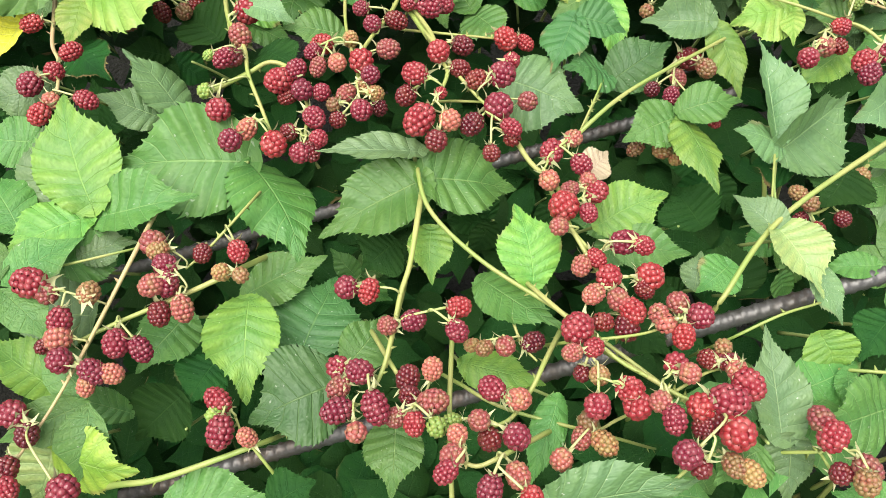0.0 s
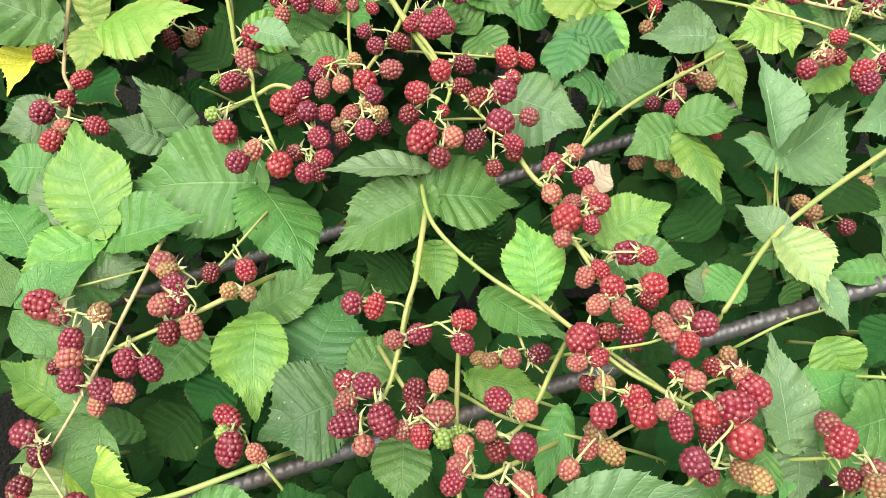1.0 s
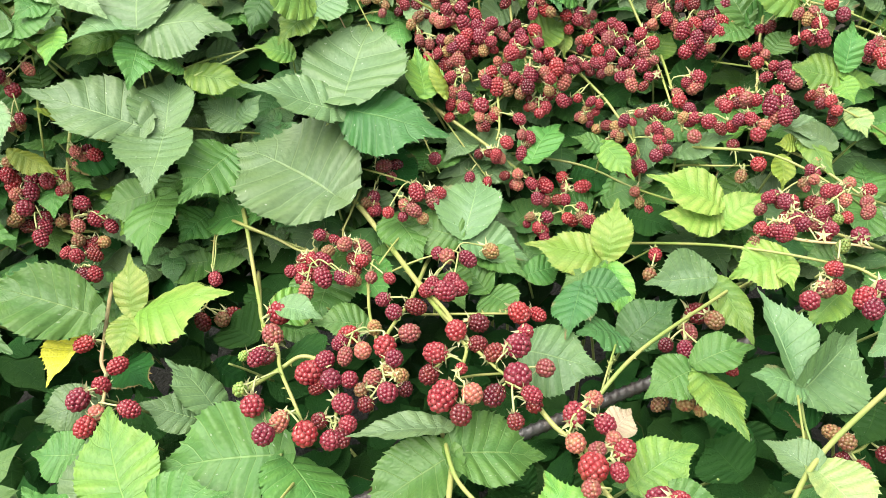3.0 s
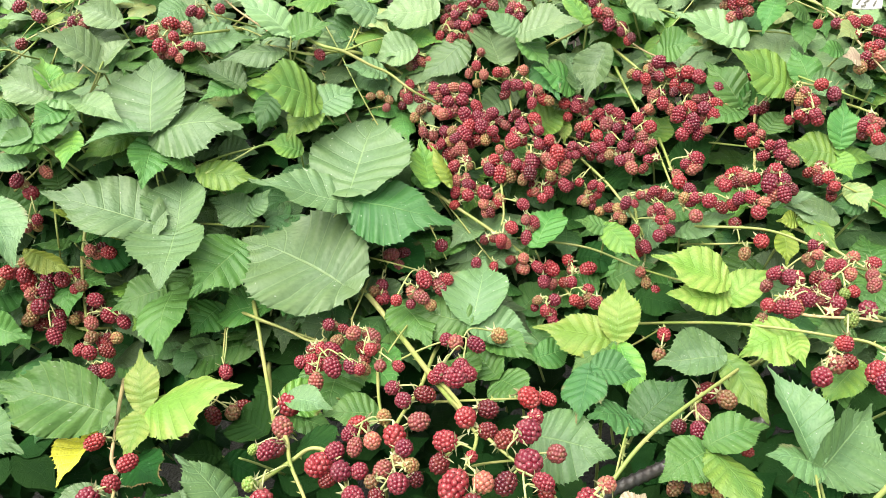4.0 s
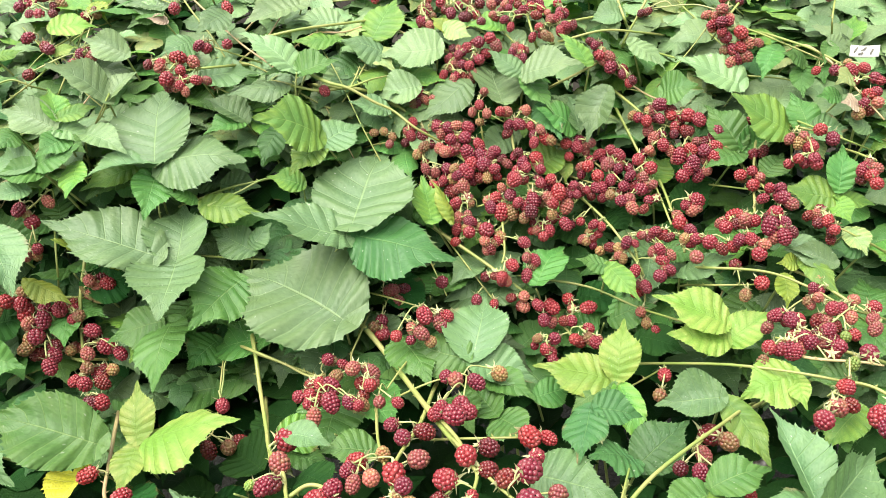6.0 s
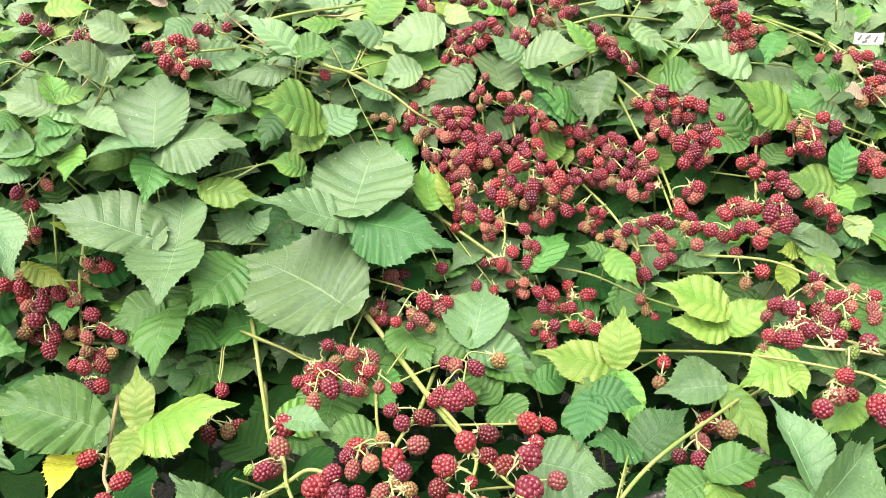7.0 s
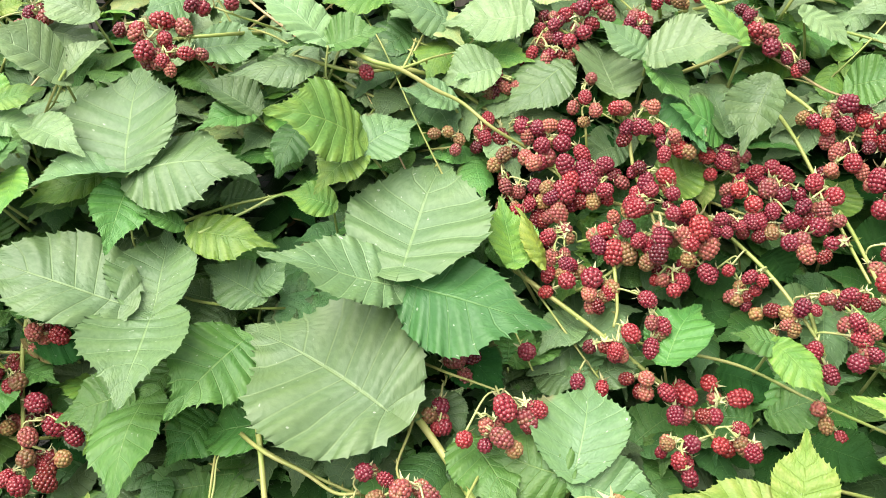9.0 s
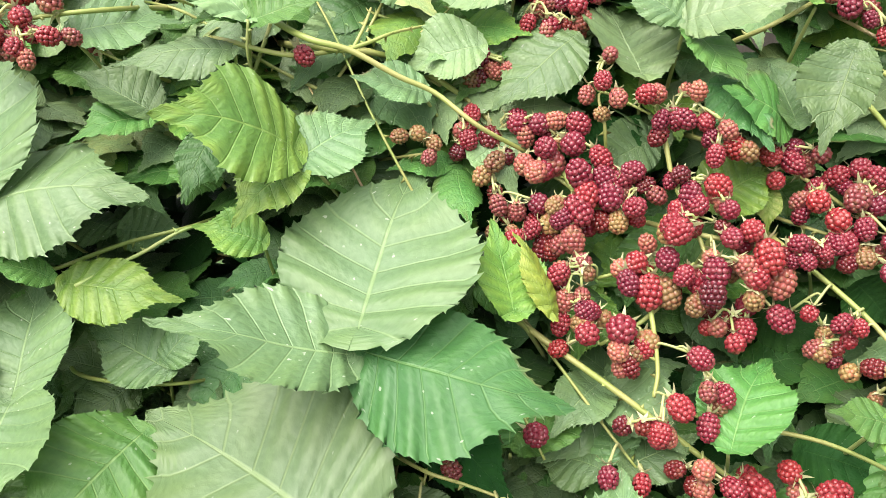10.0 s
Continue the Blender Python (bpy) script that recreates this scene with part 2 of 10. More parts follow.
def leaflet_mesh(name, tone, seed, nu=96, nv=8, heart=False):
    """One toothed, pleated leaflet of length 1 along y and width 1 across x, arched a little."""
    rng = random.Random(seed)
    fold, arch, pleat = rng.uniform(-0.16, 0.36), rng.uniform(0.0, 0.15), rng.uniform(0.011, 0.021) * (0.75 if tone in "lmY" else 1.0)
    twist, curl, broad = rng.uniform(-0.12, 0.12), rng.uniform(-0.12, 0.06), rng.uniform(0.64, 0.80)
    bend, point, lop = rng.uniform(-0.06, 0.06), rng.uniform(0.40, 0.62), rng.uniform(-0.1, 0.1)
    lobe = rng.uniform(0.04, 0.12)
    if heart:
        lobe, broad, lop = rng.uniform(0.12, 0.17), rng.uniform(0.60, 0.68), lop * 0.5
    px, py = rng.uniform(0, 50), rng.uniform(0, 50)
    teeth = VEINS * (3 if nu > 40 else 1.5)
    bm = bmesh.new()
    uvl = bm.loops.layers.uv.new("UVMap")
    grid = []
    for i in range(nu + 1):
        row = []
        for j in range(nv + 1):
            v = 2 * j / nv - 1
            v = math.copysign(1 - (1 - abs(v)) ** 1.7, v)
            s = abs(v)
            q = i / nu
            rib = q ** 1.5
            u = rib + 0.62 * s ** 0.9 * rib ** 0.85 * (1 - rib)
            half = 0.5 * math.sin(math.pi * u ** broad) if 0 < u < 1 else 0.0
            if u < 0.5 ** (1 / broad):
                half = 0.5 * (2 * half) ** 0.7
            if u > 0.55:
                half *= 1 - point * math.sin(math.pi * ((u - 0.55) / 0.45) ** 1.5)
            half *= 1 + lop * v
            x, y = v * half, u - lobe * s ** 1.5 * math.exp((-6 if heart else -9) * u)
            if s > 0.99 and 0 < i < nu:
                step = (q * teeth + 0.25 + 1e-6) % 1.0
                size = (1.7 if int(q * teeth + 0.25) % 3 == 1 else 1.0) * (1 + 0.8 * noise.noise((int(q * teeth + 0.25) * 1.7 + px, v * 3, py))) * min(1, half * 8)
                x += math.copysign(float(np.interp(step, TOOTH_AT, TOOTH_OUT)) * size, v)
                y += float(np.interp(step, TOOTH_AT, TOOTH_UP)) * size * min(1, (1 - u) * 6)
            z = fold * abs(x) + arch * 4 * u * (1 - u) + pleat * (0.75 + 0.9 * noise.noise((rib * 4 + px, v, 5))) * math.cos(math.tau * (q * VEINS + 0.12 * noise.noise((rib * 5, v * 1.5 + py, px)))) * min(1, s * 2.2) * (1 - 0.6 * rib)
            z += twist * x * (u - 0.3) * 2 + curl * (2 * abs(x)) ** 2
            z += 0.065 * noise.noise((x * 3 + px, y * 3 + py, 0)) * min(1, s + 0.3)
            row.append(bm.verts.new((x + bend * 4 * u * (1 - u), y, z)))
        grid.append(row)
    for i in range(nu):
        for j in range(nv):
            f = bm.faces.new((grid[i][j], grid[i][j + 1], grid[i + 1][j + 1], grid[i + 1][j]))
            for lp, (a, b) in zip(f.loops, ((i, j), (i, j + 1), (i + 1, j + 1), (i + 1, j))):
                w = 2 * b / nv - 1
                lp[uvl].uv = (a / nu, 0.5 + 0.5 * math.copysign(1 - (1 - abs(w)) ** 1.7, w))
    return mesh_of(name, bm, LEAF[tone])


LEAFLETS = {tone: [leaflet_mesh("leaflet_" + str(k), tone, k * 11 + ord(tone)) for k in range(8)] for tone in LEAF}
HEARTS = {tone: [leaflet_mesh("heart_leaflet_" + str(k), tone, k * 7 + 3, heart=True) for k in range(4)] for tone in "glmvp"}
LEAF_WORDS = {
    "n": "dark mature green bramble leaf",
    "w": "sheen-pale green bramble leaf with fine teeth",
    "d": "shade-dark green toothed bramble leaf", "g": "green toothed bramble leaf with pleated veins",
    "l": "dusty, sheen-pale green bramble leaf with broad leaflets", "m": "matt mid-green bramble leaf with broad leaflets", "v": "bramble leaf mottled yellow and green",
    "Y": "bright lime-green young bramble leaf", "b": "yellowed withering bramble leaf",
    "o": "olive green ageing bramble leaf", "p": "faded pale bramble leaf turned over", "k": "withered pinkish-beige bramble leaf"}
pick = random.Random(5)


def leaf(jx, jy, jz, tone, depth=0.07):
    """A compound leaf at its joint, with a stalk that runs back into the hedge."""
    ob = tagged(new("bramble_leaf"), LEAF_WORDS[tone] + " in the hedge", "leaf", "bramble leaves")
    ob.location = (jx, jy, jz)
    bm = bmesh.new()
    side = pick.uniform(-0.03, 0.03)
    tube(bm, smooth_line([(0, 0, 0), (side * 0.4, depth * 0.25, -depth * 0.35), (side, depth * 0.7, -depth)], 4), 0.0012, 0.0017, 6)
    child("leaf_stalk", mesh_of("leaf_stalk", bm, PETIOLE), ob)
    return ob


def leaflet(ob, bx, by, bz, tx, ty, tz, nx, ny, nz, width, tone):
    """A leaflet from its base to its tip, facing along n."""
    base, tip, n = Vector((bx, by, bz)), Vector((tx, ty, tz)), Vector((nx, ny, nz))
    axis = tip - base
    size = axis.length
    y = axis.normalized()
    x = y.cross(n).normalized()
    z = x.cross(y)
    m = Matrix((x * width, y * size, z * (0.5 * size + 0.5 * width))).transposed().to_4x4()
    m.translation = base - ob.location
    family = HEARTS if tone in HEARTS and width > 0.95 * size else LEAFLETS
    return child("leaflet", pick.choice(family[tone]), ob, m)


def berry_mesh(name, tone, seed, rows, longer, fine):
    """A blackberry about 1 wide, its stalk end up: a heap of round drupelets on a core."""
    rng = random.Random(seed)
    proto = bmesh.new()
    bmesh.ops.create_icosphere(proto, subdivisions=2 if fine else 1, radius=1)
    pv = [v.co.copy() for v in proto.verts]
    pf = [[v.index for v in f.verts] for f in proto.faces]
    proto.free()
    verts = [Vector((v.x * 0.44, v.y * 0.44, v.z * 0.44 * longer)) for v in pv]
    faces = [tuple(f) for f in pf]
    last = 0
    for k in range(rows):
        a = math.pi * (k + 0.5) / (rows + 0.1)
        ring = max(1, round(1.42 * rows * math.sin(a) + 0.2))
        start = rng.uniform(0, 1)
        for q in range(ring):
            b = math.tau * (q + start) / ring + rng.uniform(-0.07, 0.07)
            out = Vector((math.sin(a) * math.cos(b), math.sin(a) * math.sin(b), -math.cos(a)))
            c = Vector((out.x * 0.435, out.y * 0.435, out.z * 0.435 * longer))
            r = 1.24 / rows * rng.uniform(0.88, 1.08) * (0.86 + 0.14 * math.sin(a))
            keep = {}
            for f in pf:
                if sum((pv[i] for i in f), Vector()).dot(out) / 3 > (0.12 if fine else -0.05):
                    for i in f:
                        if i not in keep:
                            keep[i] = len(verts)
                            verts.append(c + pv[i] * r)
                    faces.append([keep[i] for i in f])
            low = min(keep, key=lambda i: pv[i].dot(out))
            other = max((i for i in keep if i != low), key=lambda i: -pv[i].dot(out))
            faces.append((last, keep[low], keep[other]))
            last = keep[low]
    me = bpy.data.meshes.new(name)
    me.from_pydata(verts, [], faces)
    me.materials.append(BERRY[tone])
    me.polygons.foreach_set("use_smooth", [True] * len(me.polygons))
    return me


BERRIES = {(tone, fine): [berry_mesh("drupelets_" + str(k), tone, k, (7 if fine else 6) + (k % 3 + 1) // 2, 1.08 + 0.2 * (k % 3), fine) for k in range(6)] for tone in BERRY for fine in (True, False)}


def calyx_mesh(seed):
    """Five pointed sepals spread flat or bent back."""
    rng = random.Random(seed)
    bm = bmesh.new()
    for k in range(5):
        a = math.tau * k / 5 + rng.uniform(-0.2, 0.2)
        d, s = Vector((math.cos(a), math.sin(a), 0)), Vector((-math.sin(a), math.cos(a), 0))
        lift, size = rng.uniform(-0.15, 0.5), rng.uniform(0.5, 0.76)
        rows = [(0.0, 0.1), (0.3, 0.13), (0.65, 0.07), (1.0, 0.008)]
        prev = None
        for t, w in rows:
            c = d * size * t + Vector((0, 0, lift * t * t + 0.04))
            cur = [bm.verts.new(c - s * w), bm.verts.new(c + Vector((0, 0, -0.03 * (1 - t)))), bm.verts.new(c + s * w)]
            if prev:
                bm.faces.new((prev[0], prev[1], cur[1], cur[0]))
                bm.faces.new((prev[1], prev[2], cur[2], cur[1]))
            prev = cur
    bmesh.ops.create_uvsphere(bm, u_segments=8, v_segments=5, radius=0.13)
    return mesh_of("sepals", bm, SEPAL)


CALYX = [calyx_mesh(k) for k in range(5)]
TONE_WORDS = {"r": "crimson half-ripe", "d": "dark red", "p": "pink unripe", "g": "russet unripe", "G": "small green"}


def truss(points, radius, words="a cluster of crimson half-ripe blackberries on a pale stalk", stem=None):
    """A fruiting side shoot along the given points, from the hedge outwards."""
    root = Vector(points[0])
    ob = tagged(new("fruit_truss"), words, "berry cluster", "bramble fruit")
    ob.location = root
    line = smooth_line(points, 5)
    bm = bmesh.new()
    tube(bm, [q - root for q in line], radius, radius * 0.6, 7, prickles=6, rng=pick)
    child("stalk", mesh_of("stalk", bm, stem or STEM), ob)
    LINES[ob.name] = line[10:]
    return ob


LINES = {}


def berry(ob, x, y, z, size, tone, fine=True):
    """One fruit of a truss, hung from the nearest stretch of its stalk by a pedicel."""
    c = Vector((x, y, z))
    root = ob.location
    line = LINES[ob.name]
    near = min(line, key=lambda q: (q - c).length + 0.25 * max(0.0, c.z - q.z + size * 0.4))
    pull = near - c
    way = (pull.normalized() * 1.0 + Vector((0, 0, 0.55)) + Vector([pick.uniform(-0.3, 0.3) for _ in range(3)])).normalized()
    turn = way.to_track_quat("Z", "Y").to_matrix().to_4x4() @ pose(0, 0, 0, 0, 0, pick.uniform(0, 360))
    kind = pick.choice(BERRIES[tone, fine and size > 0.0118])
    s = (0.0158 + (size - 0.0165) * 0.7) * pick.uniform(0.9, 1.08)
    fruit = child("berry", kind, ob, Matrix.Translation(c - root) @ turn @ Matrix.Diagonal((s, s, s, 1)),
                  TONE_WORDS[tone] + " berry")
    top = 0.46 * max(1.0, (kind.vertices[len(kind.vertices) - 1].co.z) / 0.46)
    child("calyx", pick.choice(CALYX), fruit, pose(0, 0, top, 0, 0, pick.uniform(0, 360)), "pale cream star of sepals")
    a = c + way * s * (top + 0.05)
    if (near - a).length > 0.003:
        bm = bmesh.new()
        mid = a.lerp(near, 0.5) + way * min(0.012, 0.35 * (near - a).length)
        tube(bm, [q - root for q in smooth_line([near, mid, a], 4)], 0.0008, 0.0011, 5)
        child("pedicel", mesh_of("pedicel", bm, PEDICEL), ob)
        LINES[ob.name] += [near.lerp(mid, 0.6), mid, mid.lerp(a, 0.5)]


def cane(points, radius, material=None, words="yellow-green bramble cane with fine prickles arching through the hedge"):
    line = smooth_line(points, 8)
    base = line[0].copy()
    ob = None
    bm = bmesh.new()
    tube(bm, [q - base for q in line], radius, radius * 0.6, 9, prickles=8, rng=pick)
    ob = new("bramble_cane", mesh_of("cane", bm, material or CANE))
    ob.location = base
    return tagged(ob, words, "bramble cane", "bramble canes")


# ---- the setting ----
def hedge(az, el, sink=0.0):
    """A place on the hedge's outer face by bearing and elevation (degrees) from the standing point, sunk inwards by some metres."""
    swell = float(np.interp(el, (-25, -12), (1, 0.35)))
    d = float(np.interp(el, DEPTH_EL, DEPTH_M)) * (1 + (0.0033 * -az if az < 0 else -0.0008 * az) * swell) + sink
    d += float(np.interp(az, (-30, -14, -4, 3, 12, 30), (0.01, -0.01, -0.02, 0.02, 0.045, 0.055))) * float(np.interp(el, (-36, -30), (0, 1)))
    a, e = radians(az), radians(el)
    return Vector((0.01 + d * math.cos(e) * math.sin(a), -0.02 + d * math.cos(e) * math.cos(a), 1.615 + d * math.sin(e)))


DEPTH_EL = (-75, -56, -48, -38, -33, -27, -20, -14, -10, -7, -4, -1)
DEPTH_M = (0.53, 0.64, 0.685, 0.79, 0.92, 0.99, 1.04, 1.09, 1.13, 1.18, 1.30, 1.50)


def profile(y):
    """Height of the hedge's top at the distance y from its front."""
    return float(np.interp(y, (-0.1, 0.06, 0.16, 0.34, 0.62, 0.78, 0.90, 1.0, 1.08, 1.18, 1.32, 1.6, 2.1, 2.5),
                           (0.35, 0.85, 1.08, 1.09, 1.10, 1.10, 1.15, 1.25, 1.34, 1.45, 1.50, 1.46, 1.2, 0.5)))


def ground_material():
    m, n, l, p = nodes_of("grass_ground")
    tc = n.new("ShaderNodeTexCoord")
    a, b = noise_node(n, l, tc.outputs["Object"], 1.3), noise_node(n, l, tc.outputs["Object"], 60.0)
    col = mix_color(n, l, ramp(n, l, a, 0.4, 0.6), (0.045, 0.10, 0.025), (0.08, 0.12, 0.035))
    l.new(mix_color(n, l, ramp(n, l, b, 0.45, 0.75), col, (0.10, 0.085, 0.05)), p.inputs["Base Color"])
    p.inputs["Roughness"].default_value = 0.9
    bump = n.new("ShaderNodeBump")
    bump.inputs["Distance"].default_value = 0.02
    l.new(b, bump.inputs["Height"])
    l.new(bump.outputs[0], p.inputs["Normal"])
    return m


bm = bmesh.new()
bmesh.ops.create_grid(bm, x_segments=80, y_segments=80, size=1)
for v in bm.verts:
    v.co.x, v.co.y = math.copysign(abs(v.co.x) ** 3, v.co.x) * 300, math.copysign(abs(v.co.y) ** 3, v.co.y) * 300
    v.co.z = 0.02 * noise.noise(v.co * 0.9)
tagged(new("ground", mesh_of("ground", bm, ground_material())), "rough green grass under and behind the hedge", "ground", kind="structure")


# nearly black colour that stands in for the shade under the hedge
def shade_sheet_material():
    m, n, l, p = nodes_of("shade_dark_sheet")
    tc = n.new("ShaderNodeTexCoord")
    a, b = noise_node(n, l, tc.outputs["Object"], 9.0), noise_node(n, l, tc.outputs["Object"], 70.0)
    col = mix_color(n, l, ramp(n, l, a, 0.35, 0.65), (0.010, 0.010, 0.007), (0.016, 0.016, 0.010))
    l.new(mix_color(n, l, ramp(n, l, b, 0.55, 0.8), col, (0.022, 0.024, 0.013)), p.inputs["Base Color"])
    p.inputs["Roughness"].default_value = 0.95
    bump = n.new("ShaderNodeBump")
    bump.inputs["Distance"].default_value = 0.02
    l.new(b, bump.inputs["Height"])
    l.new(bump.outputs[0], p.inputs["Normal"])
    return m


# sheet added over the grass so that the hedge's gaps look dark
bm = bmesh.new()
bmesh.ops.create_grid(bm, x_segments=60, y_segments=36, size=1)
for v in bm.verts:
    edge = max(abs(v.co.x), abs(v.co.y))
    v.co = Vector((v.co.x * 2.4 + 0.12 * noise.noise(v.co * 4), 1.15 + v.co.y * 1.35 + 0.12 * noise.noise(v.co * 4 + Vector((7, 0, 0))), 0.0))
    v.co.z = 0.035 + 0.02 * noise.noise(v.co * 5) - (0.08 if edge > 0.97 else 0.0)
tagged(new("soil", mesh_of("soil", bm, shade_sheet_material())), "near-black added sheet that darkens the gaps under the hedge", "soil", kind="structure")


def wood_material(name, a, b):
    m, n, l, p = nodes_of(name)
    tc, info = n.new("ShaderNodeTexCoord"), n.new("ShaderNodeObjectInfo")
    mp = n.new("ShaderNodeMapping")
    mp.inputs["Scale"].default_value = (30, 30, 1.5)
    l.new(tc.outputs["Object"], mp.inputs[0])
    g = noise_node(n, l, mp.outputs[0], 2.0, 5.0)
    col = mix_color(n, l, ramp(n, l, g, 0.3, 0.7), a, b)
    hue = n.new("ShaderNodeHueSaturation")
    l.new(math_node(n, l, "MULTIPLY_ADD", info.outputs["Random"], 0.5, 0.75), hue.inputs["Value"])
    l.new(col, hue.inputs["Color"])
    l.new(hue.outputs[0], p.inputs["Base Color"])
    p.inputs["Roughness"].default_value = 0.8
    bump = n.new("ShaderNodeBump")
    bump.inputs["Distance"].default_value = 0.003
    l.new(g, bump.inputs["Height"])
    l.new(bump.outputs[0], p.inputs["Normal"])
    return m


DARK_WOOD = wood_material("dark_fence_wood", (0.035, 0.028, 0.024), (0.06, 0.05, 0.042))
GREY_WOOD = wood_material("grey_weathered_wood", (0.30, 0.27, 0.24), (0.42, 0.39, 0.36))


def box_mesh(name, x, y, z, material, bevel=0.004):
    bm = bmesh.new()
    bmesh.ops.create_cube(bm, size=1, matrix=Matrix.Diagonal((x, y, z, 1)) @ Matrix.Translation((0, 0, 0.5)))
    bmesh.ops.bevel(bm, geom=bm.edges[:], offset=bevel, segments=1, affect="EDGES")
    return mesh_of(name, bm, material, False)


fence = tagged(new("fence"), "dark brown boarded garden fence behind the hedge", "fence", kind="structure")
fence.location = (0, 4.6, 0)
board, post, rail = box_mesh("board", 0.145, 0.022, 1.72, DARK_WOOD), box_mesh("post", 0.09, 0.09, 1.8, DARK_WOOD), box_mesh("rail", 6.4, 0.05, 0.08, DARK_WOOD)
for k in range(42):
    child("board", board, fence, pose(-3.1 + 0.151 * k, 0, 0.02))
for k in range(5):
    child("post", post, fence, pose(-3.1 + 1.55 * k, 0.07, 0))
for z in (0.3, 1.4):
    child("rail", rail, fence, pose(0, 0.04, z))

# a low grey pole rail behind the hedge
pole_rail = tagged(new("pole_rail"), "weathered grey wooden pole rail on leaning stakes", "rail")
pole_rail.location = (1.0, 2.45, 0)
bm = bmesh.new()
tube(bm, smooth_line([(-0.05, 0, 1.45), (0.5, 0.03, 1.478), (1.1, 0.0, 1.50)], 6), 0.018, 0.021, 9)
child("pole", mesh_of("pole", bm, GREY_WOOD), pole_rail)
for x in (0.1, 0.95):
    bm = bmesh.new()
    tube(bm, smooth_line([(x - 0.08, 0.03, -0.02), (x, 0.04, 0.8), (x + 0.1, 0.042, 1.56)], 6), 0.024, 0.02, 9)
    child("stake", mesh_of("stake", bm, GREY_WOOD), pole_rail)


def steel_material():
    m, n, l, p = nodes_of("weathered_steel")
    tc = n.new("ShaderNodeTexCoord")
    a, b = noise_node(n, l, tc.outputs["Object"], 18.0), noise_node(n, l, tc.outputs["Object"], 260.0)
    col = mix_color(n, l, ramp(n, l, a, 0.4, 0.7), (0.10, 0.095, 0.095), (0.10, 0.075, 0.062))
    l.new(mix_color(n, l, ramp(n, l, b, 0.4, 0.8), col, (0.14, 0.135, 0.135)), p.inputs["Base Color"])
    p.inputs["Metallic"].default_value, p.inputs["Roughness"].default_value = 0.6, 0.45
    return m


STEEL = steel_material()


def ribbed_bar(a, b, radius):
    """A reinforcing bar: two long ridges and slanting ribs between them."""
    a, b = Vector(a), Vector(b)
    length = (b - a).length
    z = (b - a).normalized()
    x = z.cross(Vector((0, 0, 1))).normalized()
    y = z.cross(x)
    rings, sides = int(length / 0.0022), 14
    verts, faces = [], []
    for i in range(rings + 1):
        s = length * i / rings
        for k in range(sides):
            t = math.tau * k / sides
            rib = max(0.0, math.cos(math.tau * (s / 0.0105 + 0.55 * abs(math.sin(t / 2 * 1.0)) * (1 if t < math.pi else -1)))) ** 2 * abs(math.sin(t)) ** 0.5
            ridge = max(0.0, abs(math.cos(t)) - 0.93) * 9
            r = radius * (1 + 0.30 * rib + 0.16 * ridge)
            verts.append(z * s + (x * math.cos(t) + y * math.sin(t)) * r)
    for i in range(rings):
        for k in range(sides):
            faces.append((i * sides + k, i * sides + (k + 1) % sides, (i + 1) * sides + (k + 1) % sides, (i + 1) * sides + k))
    me = bpy.data.meshes.new("ribbed_bar")
    me.from_pydata(verts, [], faces)
    me.materials.append(STEEL)
    me.polygons.foreach_set("use_smooth", [True] * len(me.polygons))
    ob = new("steel_bar", me)
    ob.location = a
    return tagged(ob, "weathered ribbed steel reinforcing bar running under the leaves", "steel bar", "support bars")


ribbed_bar((-0.479, 0.220, 0.791), (0.543, 0.417, 1.155), 0.0068)
ribbed_bar((-0.540, 0.458, 0.825), (0.350, 0.695, 1.021), 0.0068)

# ---- leaves of the hedge's face ----
lf = leaf(-0.371, 0.963, 1.344, "l")
leaflet(lf, -0.370, 0.959, 1.348, -0.379, 1.080, 1.422, -0.06, -0.53, 0.85, 0.113, "l")
leaflet(lf, -0.364, 0.961, 1.344, -0.251, 0.965, 1.340, 0.06, -0.53, 0.85, 0.093, "l")
leaflet(lf, -0.374, 0.958, 1.348, -0.457, 0.924, 1.342, -0.01, -0.14, 0.99, 0.052, "l")
lf = leaf(-0.496, 0.973, 1.400, "w")
leaflet(lf, -0.494, 0.970, 1.403, -0.564, 0.983, 1.427, 0.08, -0.74, 0.67, 0.053, "w")
leaflet(lf, -0.489, 0.974, 1.412, -0.511, 1.014, 1.446, 0.52, -0.38, 0.77, 0.036, "v")
leaflet(lf, -0.487, 0.975, 1.413, -0.441, 0.992, 1.421, 0.06, -0.53, 0.85, 0.030, "v")
leaflet(lf, -0.492, 0.970, 1.401, -0.443, 0.972, 1.381, 0.35, -0.39, 0.85, 0.038, "w")
lf = leaf(-0.436, 1.018, 1.421, "w")
leaflet(lf, -0.434, 1.014, 1.425, -0.491, 0.982, 1.482, 0.76, -0.34, 0.56, 0.062, "w")
leaflet(lf, -0.433, 1.015, 1.426, -0.403, 1.054, 1.452, -0.06, -0.53, 0.85, 0.031, "w")
lf = leaf(-0.427, 1.088, 1.468, "w")
leaflet(lf, -0.425, 1.085, 1.471, -0.485, 1.095, 1.496, 0.09, -0.82, 0.56, 0.047, "w")
lf = leaf(-0.546, 1.138, 1.505, "Y")
leaflet(lf, -0.544, 1.134, 1.509, -0.486, 1.161, 1.504, 0.32, -0.56, 0.77, 0.046, "Y")
lf = leaf(-0.416, 1.230, 1.517, "w")
leaflet(lf, -0.415, 1.227, 1.520, -0.459, 1.194, 1.497, 0.07, -0.64, 0.77, 0.049, "w")
lf = leaf(-0.556, 1.182, 1.515, "w")
leaflet(lf, -0.554, 1.179, 1.518, -0.613, 1.159, 1.512, 0.04, -0.40, 0.91, 0.048, "w")
